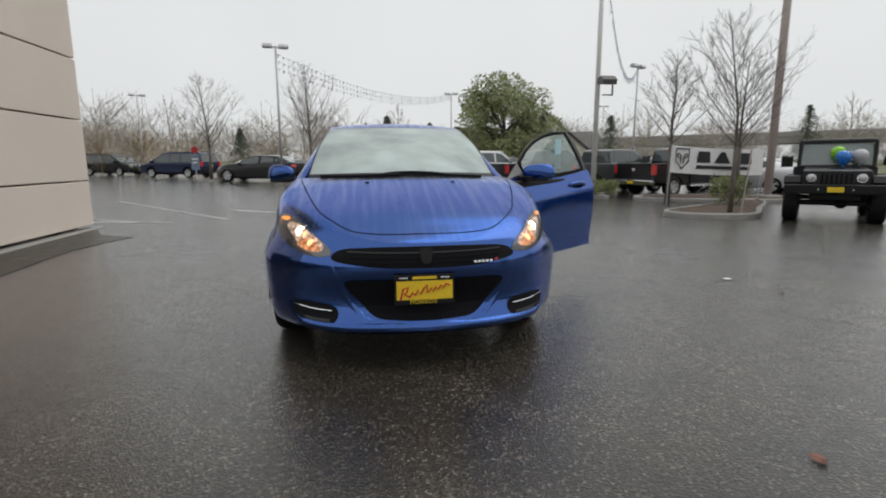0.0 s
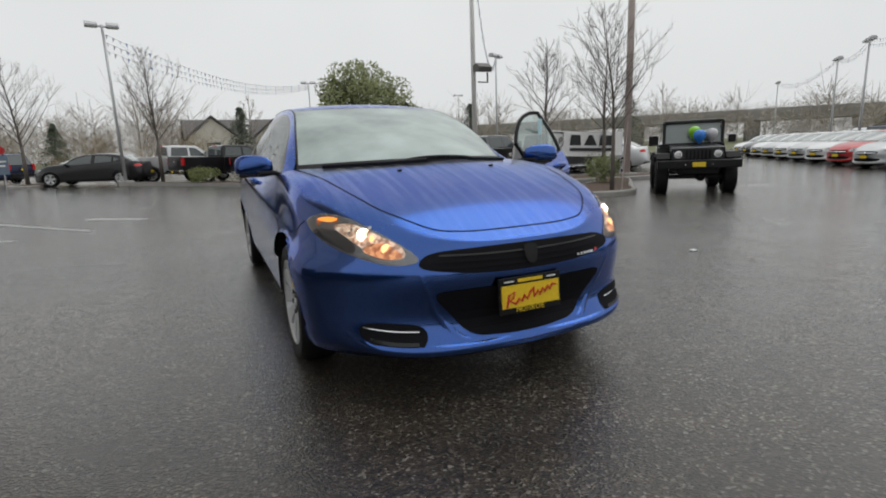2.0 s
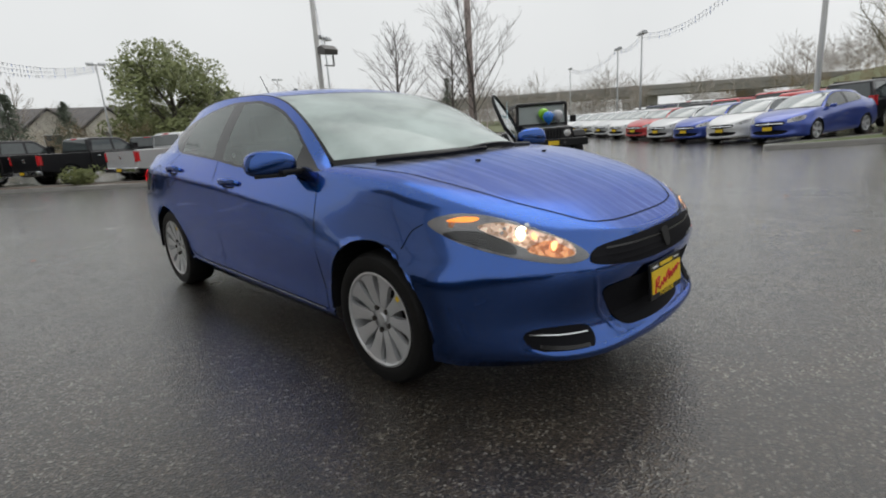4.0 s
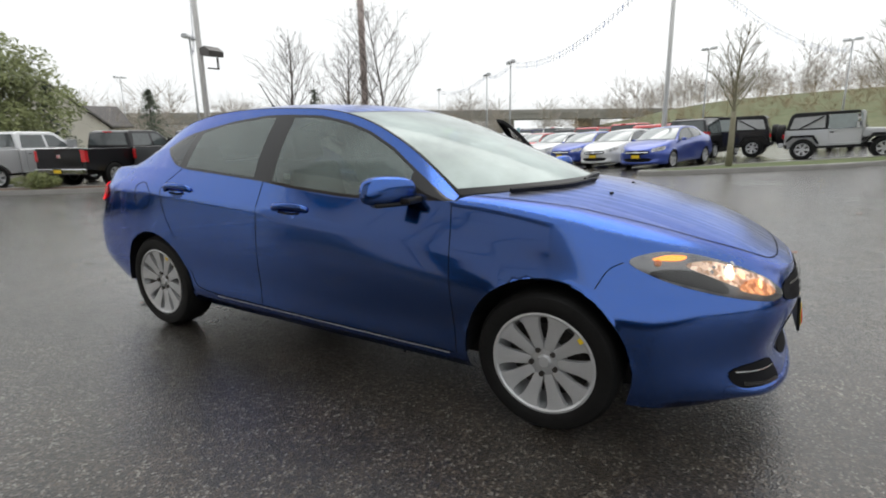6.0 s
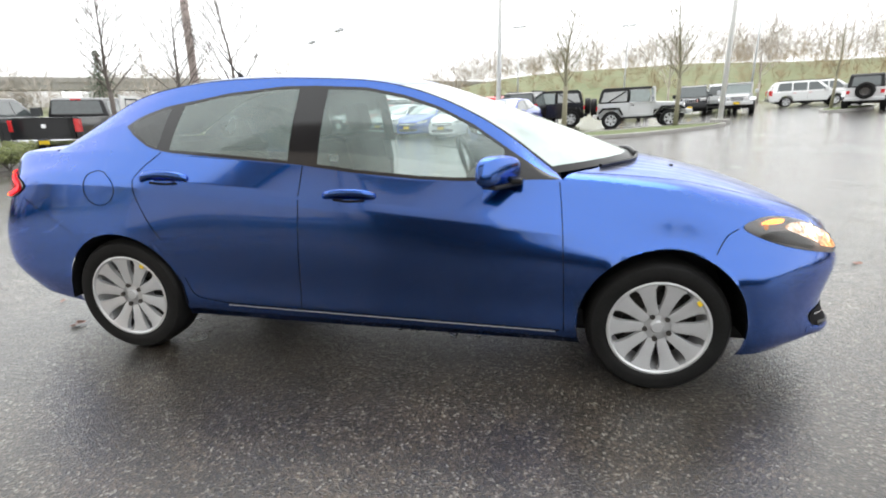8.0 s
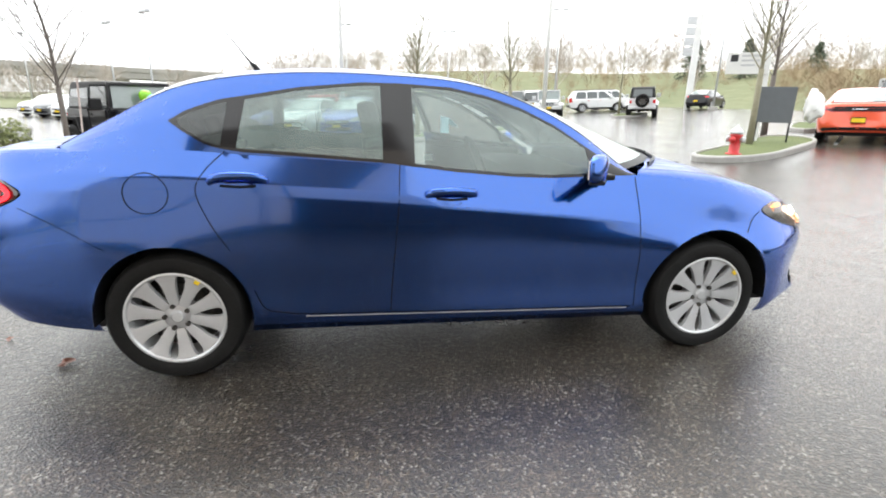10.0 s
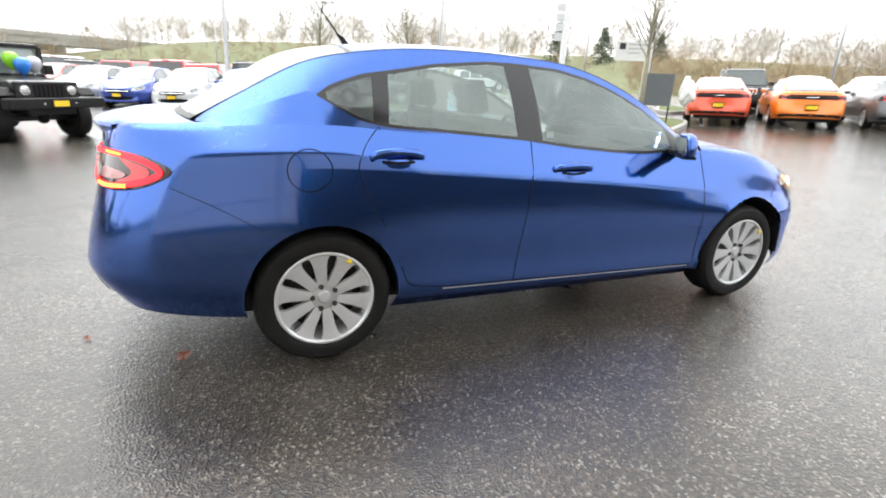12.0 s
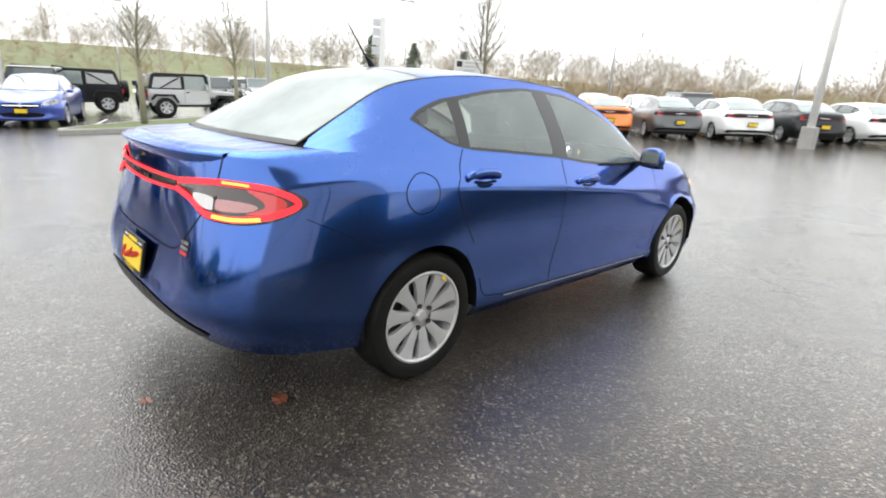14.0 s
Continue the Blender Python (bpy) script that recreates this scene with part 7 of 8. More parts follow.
def leaf_cloud(bm, c, radius, n, size, rng, squash=(1, 1, 1)):
    for _ in range(n):
        v = Vector((rng.gauss(0, 1), rng.gauss(0, 1), rng.gauss(0, 1))).normalized() * radius * rng.uniform(.35, 1) ** .5
        p = Vector(c) + Vector((v.x * squash[0], v.y * squash[1], v.z * squash[2]))
        a = Vector((rng.uniform(-1, 1), rng.uniform(-1, 1), rng.uniform(-1, 1))).normalized()
        b = a.orthogonal().normalized()
        s = size * rng.uniform(.6, 1.3)
        bm.faces.new([bm.verts.new(q) for q in (p - a * s, p + b * s * .45, p + a * s, p - b * s * .45)])


def shrub(x, y, r, h, seed, n=1900):
    rng = random.Random(seed)
    root = thing("shrub", "low olive-green shrub in the planting bed", "shrub", "shrubs")
    root.matrix_basis = pose(x, y, float(ground_z(x, y)) + .1)
    bm = bmesh.new()
    for k in range(9):
        a = rng.uniform(0, 6.28)
        tube(bm, [(0, 0, -.05), (math.cos(a) * r * .5, math.sin(a) * r * .5, h * .7)], [.012, .005], 4)
    part("stems", bm, M_BARK, root)
    bm = bmesh.new()
    for k in range(14):
        a, d = rng.uniform(0, 6.28), r * rng.uniform(.1, .75)
        leaf_cloud(bm, (math.cos(a) * d, math.sin(a) * d, h * rng.uniform(.3, .7)), r * rng.uniform(.3, .5), n // 14, .045, rng, (1, 1, h / r * .8))
    tagged(part("crown", bm, M_SHRUB, root), kind="stuff")


def conifer(x, y, h, seed, n=26, mat=M_NEEDLE, width=.34):
    rng = random.Random(seed)
    root = thing("conifer", "dark green conifer beyond the lot", "tree", "conifers")
    root.matrix_basis = pose(x, y, float(ground_z(x, y)) - .1)
    bm = bmesh.new()
    tube(bm, [(0, 0, 0), (0, 0, h * .97)], [h * .018, .02], 6)
    part("trunk", bm, M_BARK, root)
    bm = bmesh.new()
    for k in range(n):
        t = (k + .5) / n
        rr = h * width * (1 - t) ** .8 * rng.uniform(.8, 1.15) + .10
        for j in range(8):
            a = rng.uniform(0, 6.28)
            for i in range(5):
                f = (i + 1) / 5
                p = Vector((math.cos(a) * rr * f, math.sin(a) * rr * f, h * (.08 + .92 * t) - rr * f * .35))
                leaf_cloud(bm, p, h * .03, 4, h * .016, rng)
    tagged(part("crown", bm, mat, root), kind="stuff")


def leafy_tree(x, y, h, r, seed):
    rng = random.Random(seed)
    root = thing("tree", "broad yellow-green tree behind the houses", "tree")
    root.matrix_basis = pose(x, y, float(ground_z(x, y)) - .1)
    bm = bmesh.new()
    tube(bm, [(0, 0, 0), (.1, 0, h * .3), (0, .1, h * .6)], [.35, .28, .15], 8)
    for k in range(10):
        a = rng.uniform(0, 6.28)
        tube(bm, [(0, 0, h * rng.uniform(.2, .5)), (math.cos(a) * r * .7, math.sin(a) * r * .7, h * rng.uniform(.55, .85))], [.12, .03], 5)
    part("trunk", bm, M_BARK, root)
    bm = bmesh.new()
    for k in range(70):
        a, t = rng.uniform(0, 6.28), rng.uniform(.12, .97)
        d = r * math.sin(math.pi * min(.97, t * .8 + .2)) ** .6 * rng.uniform(.3, 1)
        leaf_cloud(bm, (math.cos(a) * d, math.sin(a) * d, h * t), r * .26, 260, .20, rng)
    tagged(part("crown", bm, M_LEAF, root), kind="stuff")


bare_tree(8.6, 7.75, 4.9, 3, 1.6, .052, M_BARK, 4, .55, "leafless young tree in a mulch bed with a stake")
bare_tree(9.9, 12.4, 4.9, 8, 1.9, .07, M_BARK, 4, .6)
bare_tree(11.8, 11.6, 4.8, 14, 1.7, .07, M_BARK, 4, .6)
bare_tree(15.6, -.3, 4.3, 21, 1.7, .085, M_MOSS, 4, .5, "leafless mossy young tree in the grass strip")
bare_tree(20.0, -5.0, 5.0, 25, 1.9, .085, M_MOSS, 4, .5, "leafless mossy young tree in the grass strip")
bare_tree(8.7, -8.1, 5.2, 33, 1.9, .07, M_MOSS, 4, .45, "leafless mossy young tree in the grass bed")
bare_tree(11.5, -10.9, 5.2, 37, 1.8, .08, M_BARK, 4, .5)
bare_tree(28.5, -14.8, 4.8, 41, 1.7, .075, M_MOSS, 3, .5)
bare_tree(-8.7, 27.5, 6.0, 45, 1.8, .08, M_BARK, 4, .5)
bare_tree(-3.0, 26.0, 6.5, 49, 2.0, .08, M_BARK, 4, .4)
stake = thing("tree_stake", "pale wooden stake beside a young tree", "stake")
bm = bmesh.new()
tube(bm, [(8.75, 7.55, -.2), (8.85, 7.5, 1.6)], .018, 6)
part("stake_post", bm, M_WOODPOLE, stake)
for k, (x, y, r, h) in enumerate(((10.3, 9.75, .85, 1.0), (7.6, 13.6, .7, .65), (4.4, 17.6, .6, .6), (1.6, 20.4, .8, .7), (-1.2, 23.0, .8, .75), (8.9, 15.0, .75, .7))):
    shrub(x, y, r, h, 60 + k)


# ---------------------------------------------------------------- hydrant, signs, banner
hyd = thing("fire_hydrant", "red fire hydrant with silver cap on the grass bed", "hydrant")
hyd.matrix_basis = pose(7.2, -6.5, float(ground_z(7.2, -6.5)) + .10, 0, 0, 30)
bm = bmesh.new()
lathe(bm, [(.001, 0), (.17, 0), (.17, .04), (.11, .05), (.105, .40), (.13, .42), (.13, .45), (.10, .46)], 24, "z")
part("barrel", bm, M_HYDRANT, hyd, smooth=True)
bm = bmesh.new()
lathe(bm, [(.10, .46), (.135, .47), (.135, .50), (.11, .55), (.06, .60), (.03, .61), (.03, .66), (.001, .66)], 24, "z")
part("bonnet", bm, M_GALV, hyd, smooth=True)
for a in (0, 90, 180, 270):
    bm = bmesh.new()
    lathe(bm, [(.05, .08), (.055, .15), (.07, .15), (.07, .19), (.001, .20)], 16, "x")
    o = part("outlet_cap", bm, M_GALV if a in (0, 180) else M_HYDRANT, hyd, smooth=True)
    o.matrix_basis = pose(0, 0, .34, 0, 0, a)

board = thing("sign_board", "grey blank sign board on two black legs", "sign")
board.matrix_basis = pose(8.95, -8.9, float(ground_z(8.9, -8.9)) + .1, 0, 0, 52)
part("panel", box_bm(-.40, .40, -.02, .02, .55, 1.45, .01), M_SIGNGREY, board)
for x in (-.37, .37):
    part("leg", box_bm(x - .02, x + .02, -.05, -.01, -.1, 1.35), M_BLACK, board)
sign = thing("direction_sign", "white direction sign on a broad pale post", "sign")
sign.matrix_basis = pose(9.9, -8.67, float(ground_z(9.9, -8.67)) + .1, 0, 0, 50)
part("post", box_bm(-.50, -.32, -.06, .05, -.1, 2.30, .02), M_WHITEPOLE, sign)
part("panel", box_bm(-.48, .55, .05, .09, 1.80, 2.35, .01), M_WHITEPOLE, sign)
part("emblem", box_bm(.28, .46, .088, .096, 2.12, 2.30), M_INK, sign)
for k in range(3):
    part("text_bar", box_bm(-.34 + .1 * k, .20, .088, .096, 2.24 - k * .12, 2.29 - k * .12), M_GALV, sign)
sack = thing("wrapped_sign", "white plastic wrapping blown against the sign board", "wrapping")
bm = bmesh.new()
bmesh.ops.create_icosphere(bm, subdivisions=3, radius=.5)
for v in bm.verts:
    v.co *= 1 + .55 * noise.noise(v.co * 3.5) + .25 * noise.noise(v.co * 9)
    v.co = Vector((v.co.x * (.42 - .25 * v.co.z), v.co.y * .22, v.co.z * .72))
part("sheet", bm, M_BANNER, sack, smooth=True)
sack.matrix_basis = pose(8.55, -9.6, float(ground_z(8.5, -9.6)) + 1.1, 0, 0, 52)

notice = thing("notice_sign", "small blue and white notice sign with red disc on a post", "sign")
notice.matrix_basis = pose(-9.7, 28.2, float(ground_z(-9.7, 28.2)) + .1, 0, 0, 15)
part("post", box_bm(-.03, .03, -.03, .03, -.1, 1.75), M_GALV, notice)
part("panel", box_bm(-.22, .22, -.05, -.03, .55, 1.45, .01), M_SIGNBLUE, notice)
part("text_bar", box_bm(-.15, .15, -.056, -.048, 1.12, 1.20), M_BANNER, notice)
part("text_bar", box_bm(-.15, .10, -.056, -.048, .92, 1.00), M_BANNER, notice)
bm = bmesh.new()
lathe(bm, [(.001, -.03), (.19, -.03), (.19, .0), (.001, .0)], 24, "z")
bmesh.ops.transform(bm, matrix=pose(0, -.05, 1.68, 90), verts=bm.verts[:])
part("red_disc", bm, M_HYDRANT, notice)

pylon = thing("pylon_sign", "tall white dealership pylon with stacked panels", "sign")
pylon.matrix_basis = pose(38, -26, float(ground_z(38, -26)), 0, 0, 60)
part("mast", box_bm(-.25, .25, -.2, .2, 0, 7.4, .03), M_WHITEPOLE, pylon)
for k in range(4):
    part("panel", box_bm(.25, .95, -.12, .12, 4.2 + k * .8, 4.85 + k * .8, .02), M_GALV, pylon)

banner = thing("banner", "white vinyl banner with black emblem and lettering bars", "banner")
bx, by0, bz = 9.62, 11.87, 1.58
ex, ey = 13.08, 12.02
ang = math.degrees(math.atan2(ey - by0, ex - bx))
banner.matrix_basis = pose(bx, by0, bz, 0, 2, ang)
L = math.hypot(ex - bx, ey - by0)
bm = bmesh.new()
rows = []
for i in range(25):
    t = i / 24
    dip = -.05 * math.sin(math.pi * t)
    ripple = [.012 * math.sin(9 * t + 2 * v) for v in (0, .5, 1)]
    front = [bm.verts.new((L * t, ripple[k] - .004, dip - .43 * k)) for k in range(3)]
    back = [bm.verts.new((L * t, ripple[k] + .004, dip - .43 * k)) for k in (2, 1, 0)]
    rows.append(front + back)
for a, b in zip(rows, rows[1:]):
    for i in range(6):
        bm.faces.new((a[i], a[(i + 1) % 6], b[(i + 1) % 6], b[i]))
bm.faces.new(rows[0])
bm.faces.new(rows[-1][::-1])
bmesh.ops.recalc_face_normals(bm, faces=bm.faces[:])
part("sheet", bm, M_BANNER, banner)
for x0, foot, head in ((.92, .50, .42), (1.56, .62, .16), (2.30, .70, .58)):
    bm = bmesh.new()
    mid = x0 + foot / 2
    for y in (-.035, -.028):
        bm.faces.new([bm.verts.new(q) for q in ((x0, y, -.52), (x0 + foot, y, -.52), (mid + head / 2, y, -.16), (mid - head / 2, y, -.16))])
    bmesh.ops.bridge_loops(bm, edges=bm.edges[:])
    bmesh.ops.recalc_face_normals(bm, faces=bm.faces[:])
    part("letter_bar", bm, M_INK, banner)
part("text_bar", box_bm(.92, 2.95, -.035, -.028, -.72, -.61, .005), M_INK, banner)
em = [(.12, -.08), (.62, -.08), (.62, -.5), (.37, -.76), (.12, -.5)]
bm = bmesh.new()
a = [bm.verts.new((x, -.034, z)) for x, z in em]
b = [bm.verts.new((.37 + (x - .37) * .86, -.034, -.38 + (z + .38) * .86)) for x, z in em]
for i in range(5):
    bm.faces.new((a[i], a[(i + 1) % 5], b[(i + 1) % 5], b[i]))
part("emblem", bm, M_INK, banner)
for s in (1, -1):
    bm = bmesh.new()
    tube(bm, [(.37 + s * .05, -.036, -.56), (.37 + s * .07, -.036, -.30), (.37 + s * .14, -.036, -.24), (.37 + s * .18, -.036, -.33), (.37 + s * .13, -.036, -.40)], .018, 5)
    part("emblem", bm, M_INK, banner)
for x in (0, L):
    bm = bmesh.new()
    tube(bm, [(x, .03, .02), (x, .03, -2.2)], .02, 6)
    part("stake", bm, M_GALV, banner)


# ---------------------------------------------------------------- houses, hillside, bridge, far woods
def house(x, y, turn, w, d, eave, ridge, gables=1):
    root = thing("house", "cream single-storey house with dark shingle roof", "house", "houses beyond the lot")
    root.matrix_basis = pose(x, y, float(ground_z(x, y)) - .2, 0, 0, turn)
    part("wall", box_bm(-w / 2, w / 2, -d / 2, d / 2, 0, eave), M_CREAM, root)
    roof = slab([(-d / 2 - .5, eave - .1), (0, ridge), (d / 2 + .5, eave - .1), (d / 2 + .5, eave + .1), (0, ridge + .22), (-d / 2 - .5, eave + .1)], w / 2 + .5, 0)
    part("roof", roof, M_ROOF, root)
    for gx in ((-w * .10,) if gables == 1 else (-w * .28, w * .22)):
        gw = w * (.86 if gables == 1 else .44)
        prof = [(gx - gw / 2, 0), (gx - gw / 2, eave), (gx, eave + gw * .42), (gx + gw / 2, eave), (gx + gw / 2, 0)]
        bm = bmesh.new()
        f = [bm.verts.new((px, -d / 2 - 1.2, pz)) for px, pz in prof]
        g = [bm.verts.new((px, -d / 2 + 2, pz)) for px, pz in prof]
        bm.faces.new(f)
        for i in range(5):
            bm.faces.new((f[i], g[i], g[(i + 1) % 5], f[(i + 1) % 5]))
        part("gable", bm, M_CREAM, root)
        for s in (1, -1):
            bm = bmesh.new()
            vs = [(gx, eave + gw * .42 + .12), (gx + s * (gw / 2 + .4), eave - .22), (gx + s * (gw / 2 + .4), eave - .02), (gx, eave + gw * .42 + .34)]
            a = [bm.verts.new((px, -d / 2 - 1.6, pz)) for px, pz in vs]
            b = [bm.verts.new((px, -d / 2 + 2.5, pz)) for px, pz in vs]
            bm.faces.new(a)
            for i in range(4):
                bm.faces.new((a[i], b[i], b[(i + 1) % 4], a[(i + 1) % 4]))
            part("gable_roof", bm, M_ROOF, root)
        win = part("window", box_bm(gx - .9, gx + .9, -d / 2 - 1.26, -d / 2 - 1.18, eave * .45, eave * .88), M_WHITEPOLE, root)
        part("pane", box_bm(gx - .8, gx + .8, -d / 2 - 1.29, -d / 2 - 1.25, eave * .48, eave * .85), M_FARGLASS, win)
    for wx in (-w * .05, w * .38):
        win = part("window", box_bm(wx - .7, wx + .7, -d / 2 - .06, -d / 2 + .02, eave * .45, eave * .85), M_WHITEPOLE, root)
        part("pane", box_bm(wx - .6, wx + .6, -d / 2 - .09, -d / 2 - .05, eave * .48, eave * .82), M_FARGLASS, win)


house(.8, 74, 4, 6.6, 9, 3.9, 6.2)
house(11.3, 74, -4, 10.8, 10, 3.9, 6.3, 2)
house(25, 64, -14, 12, 9, 3.0, 5.2)
leafy_tree(15.1, 51.2, 10.2, 5.8, 5)


def hillside():
    """Grass embankment from the north-east round to the south."""
    verts, faces = [], []
    n, prof = 60, [(0, 0), (8, .6), (18, 2.6), (30, 4.8), (45, 6.2), (90, 7.5), (260, 9)]
    for i in range(n + 1):
        a = radians(24 - 130 * i / n)
        r0 = 58 + 6 * math.sin(i * .35) - 10 * step(.55, .9, i / n)
        gain = float(step(0, .18, i / n)) * (1 - .35 * float(step(.6, 1, i / n)))
        for d, h in prof:
            x, y = (r0 + d) * math.cos(a), (r0 + d) * math.sin(a)
            verts.append((x, y, float(ground_z(x, y)) - .08 + h * gain + .35 * noise.noise((x * .05, y * .05, 2)) * min(1, d / 12)))
    m = len(prof)
    for i in range(n):
        for j in range(m - 1):
            a = i * m + j
            faces.append((a, a + 1, a + m + 1, a + m))
    ob = new("hillside_ground", mesh_from("hillside_ground", verts, faces, M_HILL))
    tagged(ob, "grassy embankment beyond the car park", "embankment", kind="structure")


hillside()


def far_field():
    """Rough grass from the edge of the lot to the horizon, all round the rest of the place."""
    verts, faces = [], []
    rr = [60, 75, 100, 150, 250, 420]
    n = 46
    for i in range(n + 1):
        a = radians(20 + 238 * i / n)
        for k, r in enumerate(rr):
            r = r + (4 * math.sin(i * .7) if k == 0 else 0)
            x, y = r * math.cos(a), r * math.sin(a)
            verts.append((x, y, float(ground_z(x, y)) + .06 + .25 * k))
    for i in range(n):
        for k in range(5):
            q = i * 6 + k
            faces.append((q, q + 1, q + 7, q + 6))
    ob = new("field_ground", mesh_from("field_ground", verts, faces, M_HILL))
    tagged(ob, "rough winter grass beyond the edge of the lot", "grass", kind="structure")


far_field()

bridge = thing("overpass", "grey concrete road overpass with guard rail", "bridge")
bm = box_bm(-75, 75, -5, 5, 4.3, 5.5, .05)
part("deck", bm, M_CONCRETE, bridge)
part("parapet", box_bm(-75, 75, -5.2, -4.9, 5.5, 6.3), M_CONCRETE, bridge)
for k in range(7):
    part("pier", box_bm(-60 + k * 20, -58 + k * 20, -3.5, 3.5, -1, 4.3), M_CONCRETE, bridge)
bridge.matrix_basis = pose(92, 62, -.4, 0, 0, -50)


def belt(name, label, mat, a0, a1, r0, r1, n, h0, h1, seed, cx=0.0, cy=0.0, lift=None):
    """Far leafless wood: many thin stems with rounded crowns of fine twigs, one object."""
    rng = random.Random(seed)
    verts, faces = [], []

    def sliver(p, q, w):
        s = len(verts)
        verts.extend((p - w, p + w, q + w * .4, q - w * .4))
        faces.append((s, s + 1, s + 2, s + 3))

    for k in range(n):
        a, r = radians(rng.uniform(a0, a1)), rng.uniform(r0, r1)
        x, y = cx + r * math.cos(a), cy + r * math.sin(a)
        h = rng.uniform(h0, h1) * rng.uniform(.75, 1.1)
        z = float(ground_z(x, y)) + (lift(x, y) if lift else 0)
        base, across = Vector((x, y, z - .3)), Vector((-math.sin(a), math.cos(a), 0))
        sliver(base, base + Vector((rng.uniform(-.3, .3), rng.uniform(-.3, .3), h * .95)), across * h * .005)
        wide = rng.uniform(.26, .46)
        for j in range(46):
            t = rng.uniform(.15, .9)
            b = rng.uniform(0, 6.28)
            l = h * wide * (.35 + .65 * math.sin(math.pi * min(1, t * .8 + .15))) * rng.uniform(.5, 1.15)
            p = base + Vector((0, 0, h * t * .8))
            d = Vector((math.cos(b), math.sin(b), rng.uniform(.1, 1.1)))
            w = (across + Vector((0, 0, rng.uniform(-.5, .5)))) * h * .0027
            m = p + d * l * .55
            sliver(p, m, w)
            for s in range(4):
                e = m + (d + Vector((rng.uniform(-1, 1), rng.uniform(-1, 1), rng.uniform(-.6, .8))) * .9) * l * rng.uniform(.3, .7)
                sliver(m, e, w * .75)
    ob = new(name, mesh_from(name, verts, faces, mat, False))
    tagged(ob, label, "woods", kind="stuff")


def hill_lift(x, y):
    a = math.degrees(math.atan2(y, x))
    i = (24 - a) / 130
    d = math.hypot(x, y) - 58
    g = float(step(0, .18, i)) * (1 - .35 * float(step(.6, 1, i)))
    return g * float(np.interp(d, [0, 8, 18, 30, 45, 90, 260], [0, .6, 2.6, 4.8, 6.2, 7.5, 9]))


# distance haze sits in these twig colours, on belts and far trees
belt("far_woods", "leafless woods beyond the houses, paled for haze", M_HAZETWIG, 60, 150, 62, 110, 420, 4.5, 9.5, 71)
belt("far_woods", "leafless woods beyond the overpass, paled for haze", M_HAZETWIG, 24, 62, 90, 150, 220, 5, 11, 72)
belt("far_woods", "leafless woods along the embankment", M_HAZETWIG, -75, 20, 92, 150, 560, 3.5, 9.5, 73, lift=hill_lift)
belt("far_brush", "russet brush along the embankment", M_HAZEBRUSH, -115, -42, 52, 84, 900, 1.8, 5.2, 74, lift=lambda x, y: max(0, hill_lift(x, y) * .8))
belt("far_brush", "russet brush beyond the lot", M_HAZEBRUSH, 75, 128, 46, 60, 90, 2.0, 5.0, 75)
belt("far_brush", "low russet brush on the embankment", M_HAZEBRUSH, -46, 16, 66, 98, 420, 1.2, 3.6, 77, lift=hill_lift)
belt("far_woods", "leafless woods south of the lot", M_HAZETWIG, -125, -60, 70, 105, 260, 5, 10, 76)
# unseen belt, added to close the west side for the car's reflections
belt("far_woods", "unseen leafless woods added west of the lot", M_HAZETWIG, 150, 238, 60, 95, 150, 5, 10, 78)
for k, (x, y, h) in enumerate(((2.1, 43, 5.3), (22.2, 41, 5.5), (62, 61, 9), (19.6, 51.5, 6.3), (-14, 60, 5), (9, 66, 6.5),
                               (62, -50, 9), (69, -47, 10), (58, -57, 8.5))):
    conifer(x, y, h, 90 + k)
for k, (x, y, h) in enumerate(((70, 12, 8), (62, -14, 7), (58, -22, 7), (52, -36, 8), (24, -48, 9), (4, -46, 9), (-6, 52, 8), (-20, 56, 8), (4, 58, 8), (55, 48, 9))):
    bare_tree(x, y, h, 120 + k, h * .25, .12, M_HAZETWIG, 3, .6, "leafless tree far beyond the lot", .02)

# ---------------------------------------------------------------- on the ground
def flat_patch(name, pts, mat, lift, parent=None):
    bm = bmesh.new()
    bm.faces.new([bm.verts.new((x, y, float(ground_z(x, y)) + lift)) for x, y in pts])
    ob = part(name, bm, mat, parent)
    return ob


def bay_line(x0, y0, x1, y1, w=.10):
    d = Vector((x1 - x0, y1 - y0, 0)).normalized()
    s = Vector((-d.y, d.x, 0)) * w / 2
    root = tagged(new("bay_line"), "worn white parking bay line on wet asphalt", "road marking", kind="structure")
    n = max(2, int((Vector((x1, y1, 0)) - Vector((x0, y0, 0))).length / .5))
    bm = bmesh.new()
    prev = None
    for i in range(n + 1):
        p = Vector((x0, y0, 0)).lerp(Vector((x1, y1, 0)), i / n)
        wob = 1 + .25 * noise.noise((p.x * 2, p.y * 2, 5))
        cur = [bm.verts.new((q.x, q.y, float(ground_z(q.x, q.y)) + .004)) for q in (p + s * wob, p - s * wob)]
        if prev:
            bm.faces.new((prev[0], cur[0], cur[1], prev[1]))
        prev = cur
    part("stripe", bm, M_LINE, root)


bay_line(-5.4, 7.3, -3.8, 6.5)
bay_line(-7.1, 12.3, -2.9, 6.9)
bay_line(-3.3, 9.0, -2.3, 8.2, .22)
bay_line(-5.6, 7.0, -4.4, 6.7, .25)
for i in range(9):
    bx, by1 = 15.3 + 1.80 * i, 1.3 + 1.93 * i
    bay_line(bx, by1, bx + 4.4, by1 - 1.4)
for i in range(6):
    bx, by1 = 8.9 - 1.8 * i, -10.9 - 1.65 * i
    bay_line(bx, by1, bx + 3.2, by1 - 3.6)
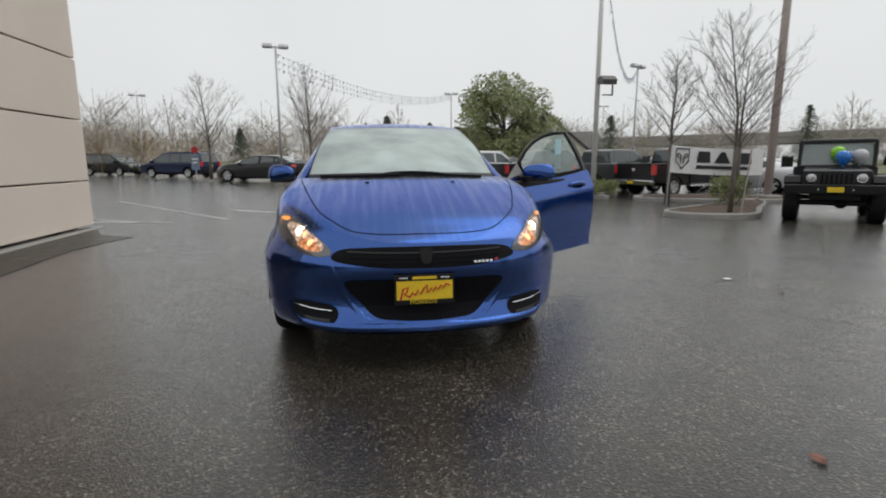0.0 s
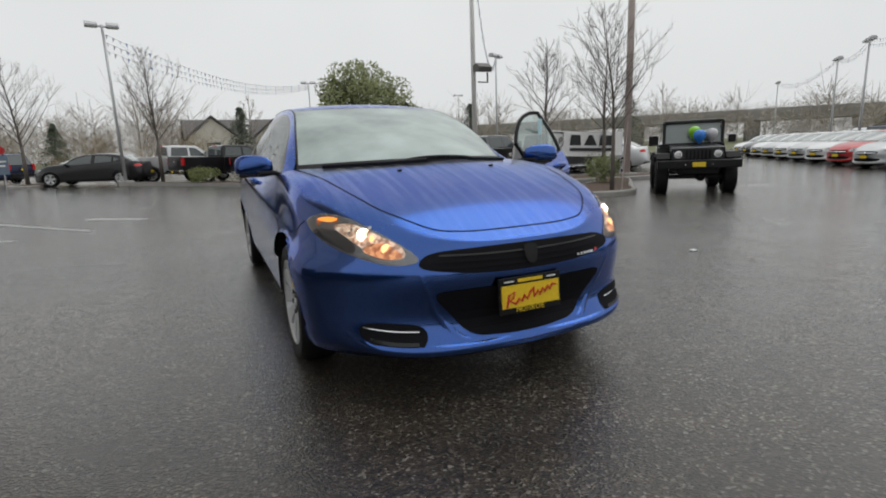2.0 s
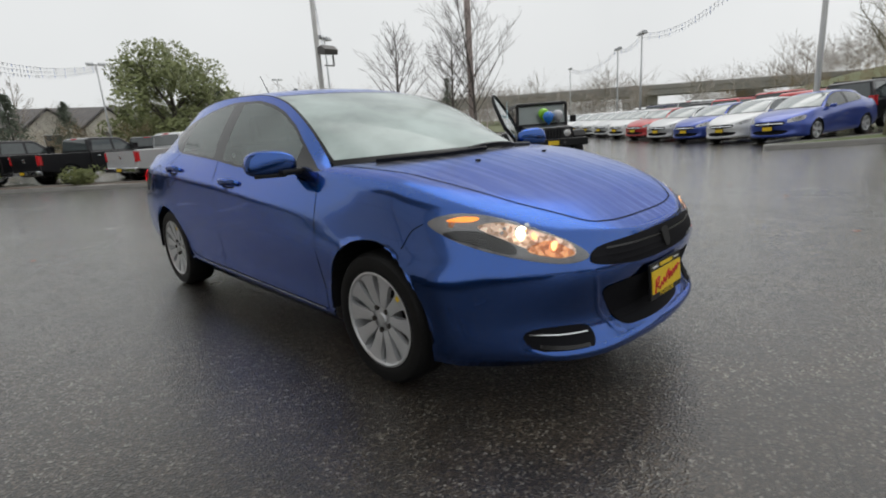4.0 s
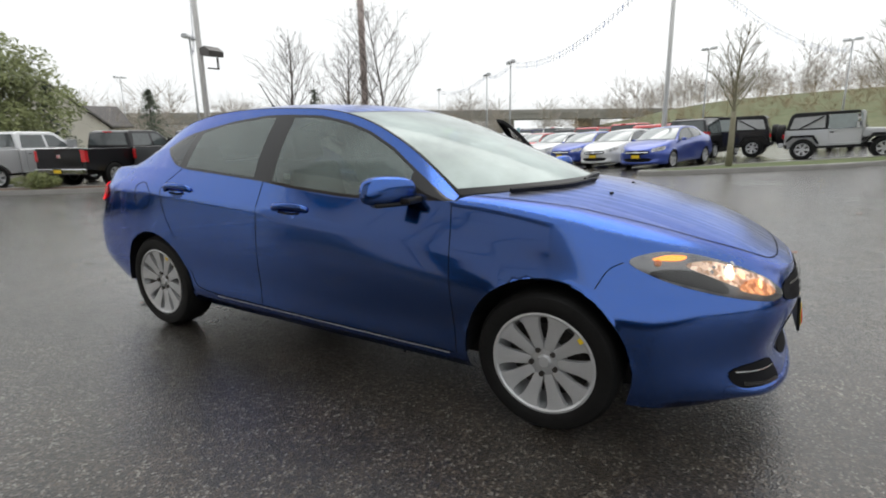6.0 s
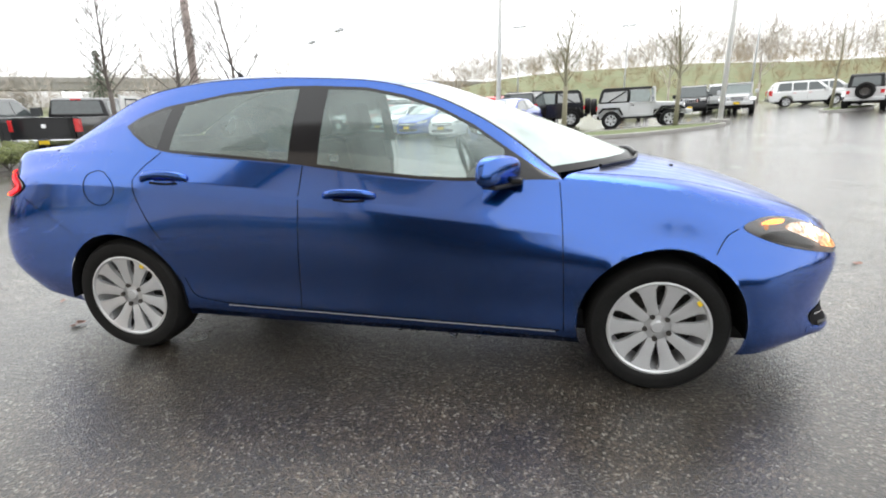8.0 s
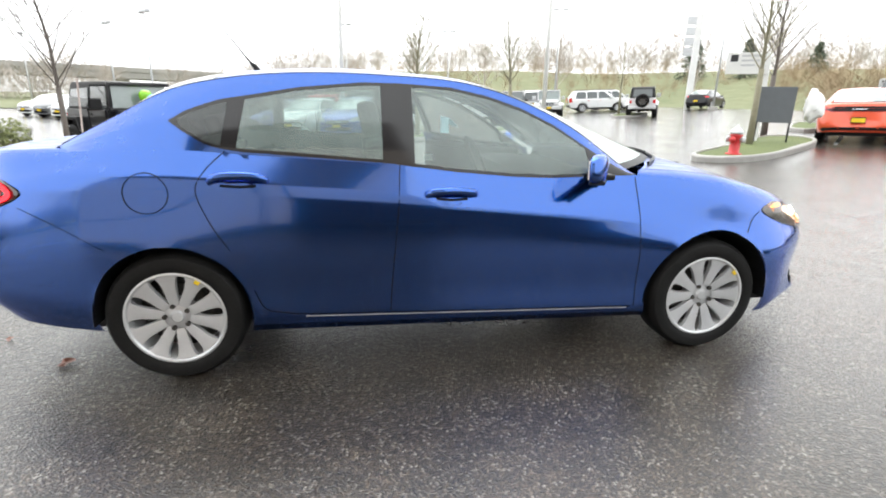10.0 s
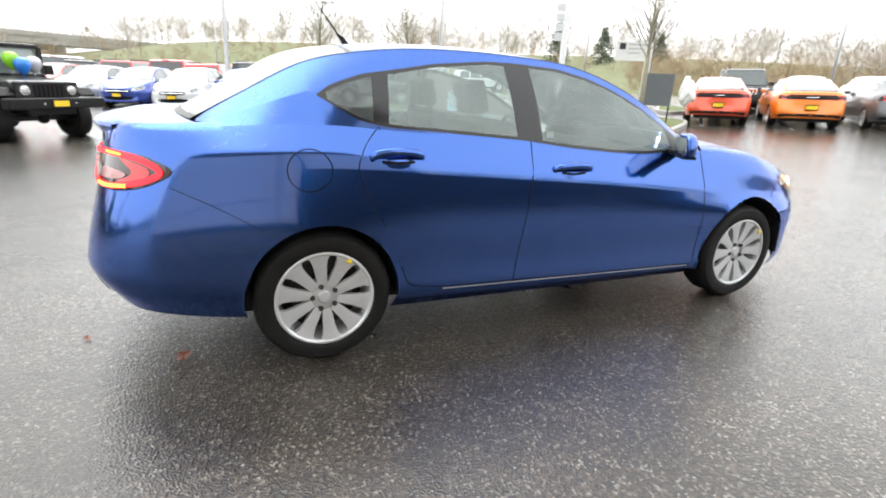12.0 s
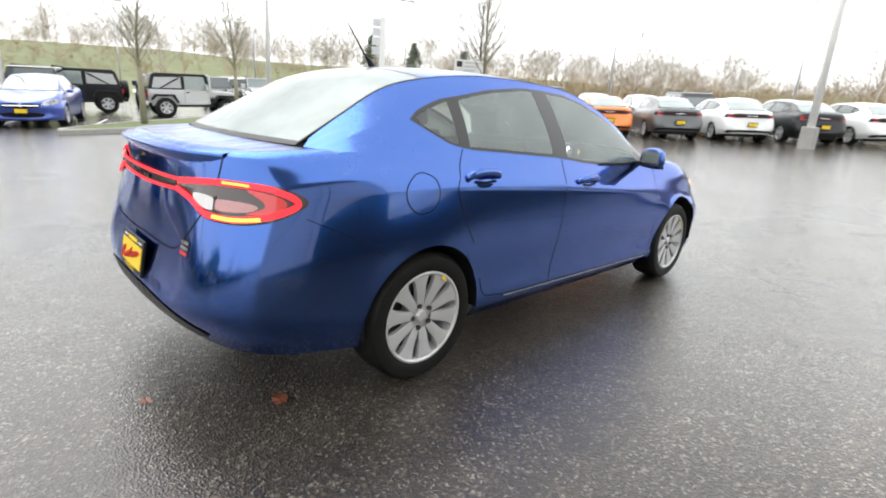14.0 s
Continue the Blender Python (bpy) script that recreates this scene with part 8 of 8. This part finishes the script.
# mossy strip, its dark colour also standing for the wall mirrored in wet asphalt
strip = flat_patch("wall_strip", [(-4.72, .9), (-3.80, .9), (-3.86, 2.06), (-3.93, 2.9), (-3.96, 3.54), (-3.86, 4.15), (-3.68, 4.71), (-3.95, 4.78), (-4.3, 5.05), (-4.55, 5.5), (-4.72, 5.9)], M_MOSSY, .005)
tagged(strip, "mossy asphalt strip at wall foot, darkened for the wall reflection", "ground", kind="structure")


def crack(pts, w, seed):
    """A ragged open crack in the asphalt."""
    rnd = random.Random(seed)
    line = spline([(x, y, 0) for x, y in pts], 14)
    bm = bmesh.new()
    prev = None
    for i, p in enumerate(line):
        a, b = line[max(0, i - 1)], line[min(len(line) - 1, i + 1)]
        n = np.array((-(b - a)[1], (b - a)[0], 0)) / max(1e-6, np.linalg.norm(b - a))
        mid = p + n * (rnd.uniform(-.03, .03) + .06 * noise.noise((p[0] * 2.3, p[1] * 2.3, seed)))
        half = w * rnd.uniform(.2, 1.0)
        cur = [bm.verts.new((q[0], q[1], float(ground_z(q[0], q[1])) + .004)) for q in (mid + n * half, mid - n * half)]
        if prev:
            bm.faces.new((prev[0], cur[0], cur[1], prev[1]))
        prev = cur
    tagged(part("ground_crack", bm, M_MOSSY), "thin ragged crack in the wet asphalt", "ground", kind="structure")


crack([(-1.22, 3.36), (-.83, 3.17), (-.60, 3.13)], .0025, 1)
crack([(1.30, .78), (2.13, .09), (2.88, -.48), (3.7, -1.1)], .004, 2)
crack([(-1.85, -4.15), (-1.23, -3.33), (-.52, -2.91), (.6, -2.7)], .004, 3)
crack([(4.9, 1.5), (6.8, 3.4), (8.6, 5.2), (10.2, 6.6)], .007, 4)
rng = random.Random(8)
LEAVES = [(1.32, -1.99, .048), (-.665, 3.32, .05), (-.35, 3.75, .03), (3.0, 2.4, .04), (2.2, .9, .03), (3.16, .2, .03), (2.78, .62, .025), (4.6, 1.2, .04), (5.2, -.3, .04), (3.4, -1.2, .04), (6.1, .6, .04), (4.0, 3.1, .03), (6.6, -2.2, .05), (-1.6, 5.2, .04)]
for x, y, s in LEAVES:
    bm = bmesh.new()
    n = 9
    out = [bm.verts.new((math.cos(6.28 * i / n) * s * rng.uniform(.45, 1), math.sin(6.28 * i / n) * s * rng.uniform(.45, 1), rng.uniform(.002, .018))) for i in range(n)]
    mid = bm.verts.new((0, 0, .008))
    for i in range(n):
        bm.faces.new((out[i], out[(i + 1) % n], mid))
    lf = part("fallen_leaf", bm, M_DEADLEAF)
    lf.location = (x, y, float(ground_z(x, y)) + .004)
    tagged(lf, "curled wet brown leaf lying on the asphalt", "leaf", "fallen leaves")
scrap = part("paper_scrap", box_bm(3.02, 3.09, .70, .75, .004, .012, .002), M_WHITEPAPER)
tagged(scrap, "small white paper scrap on the wet asphalt", "litter")
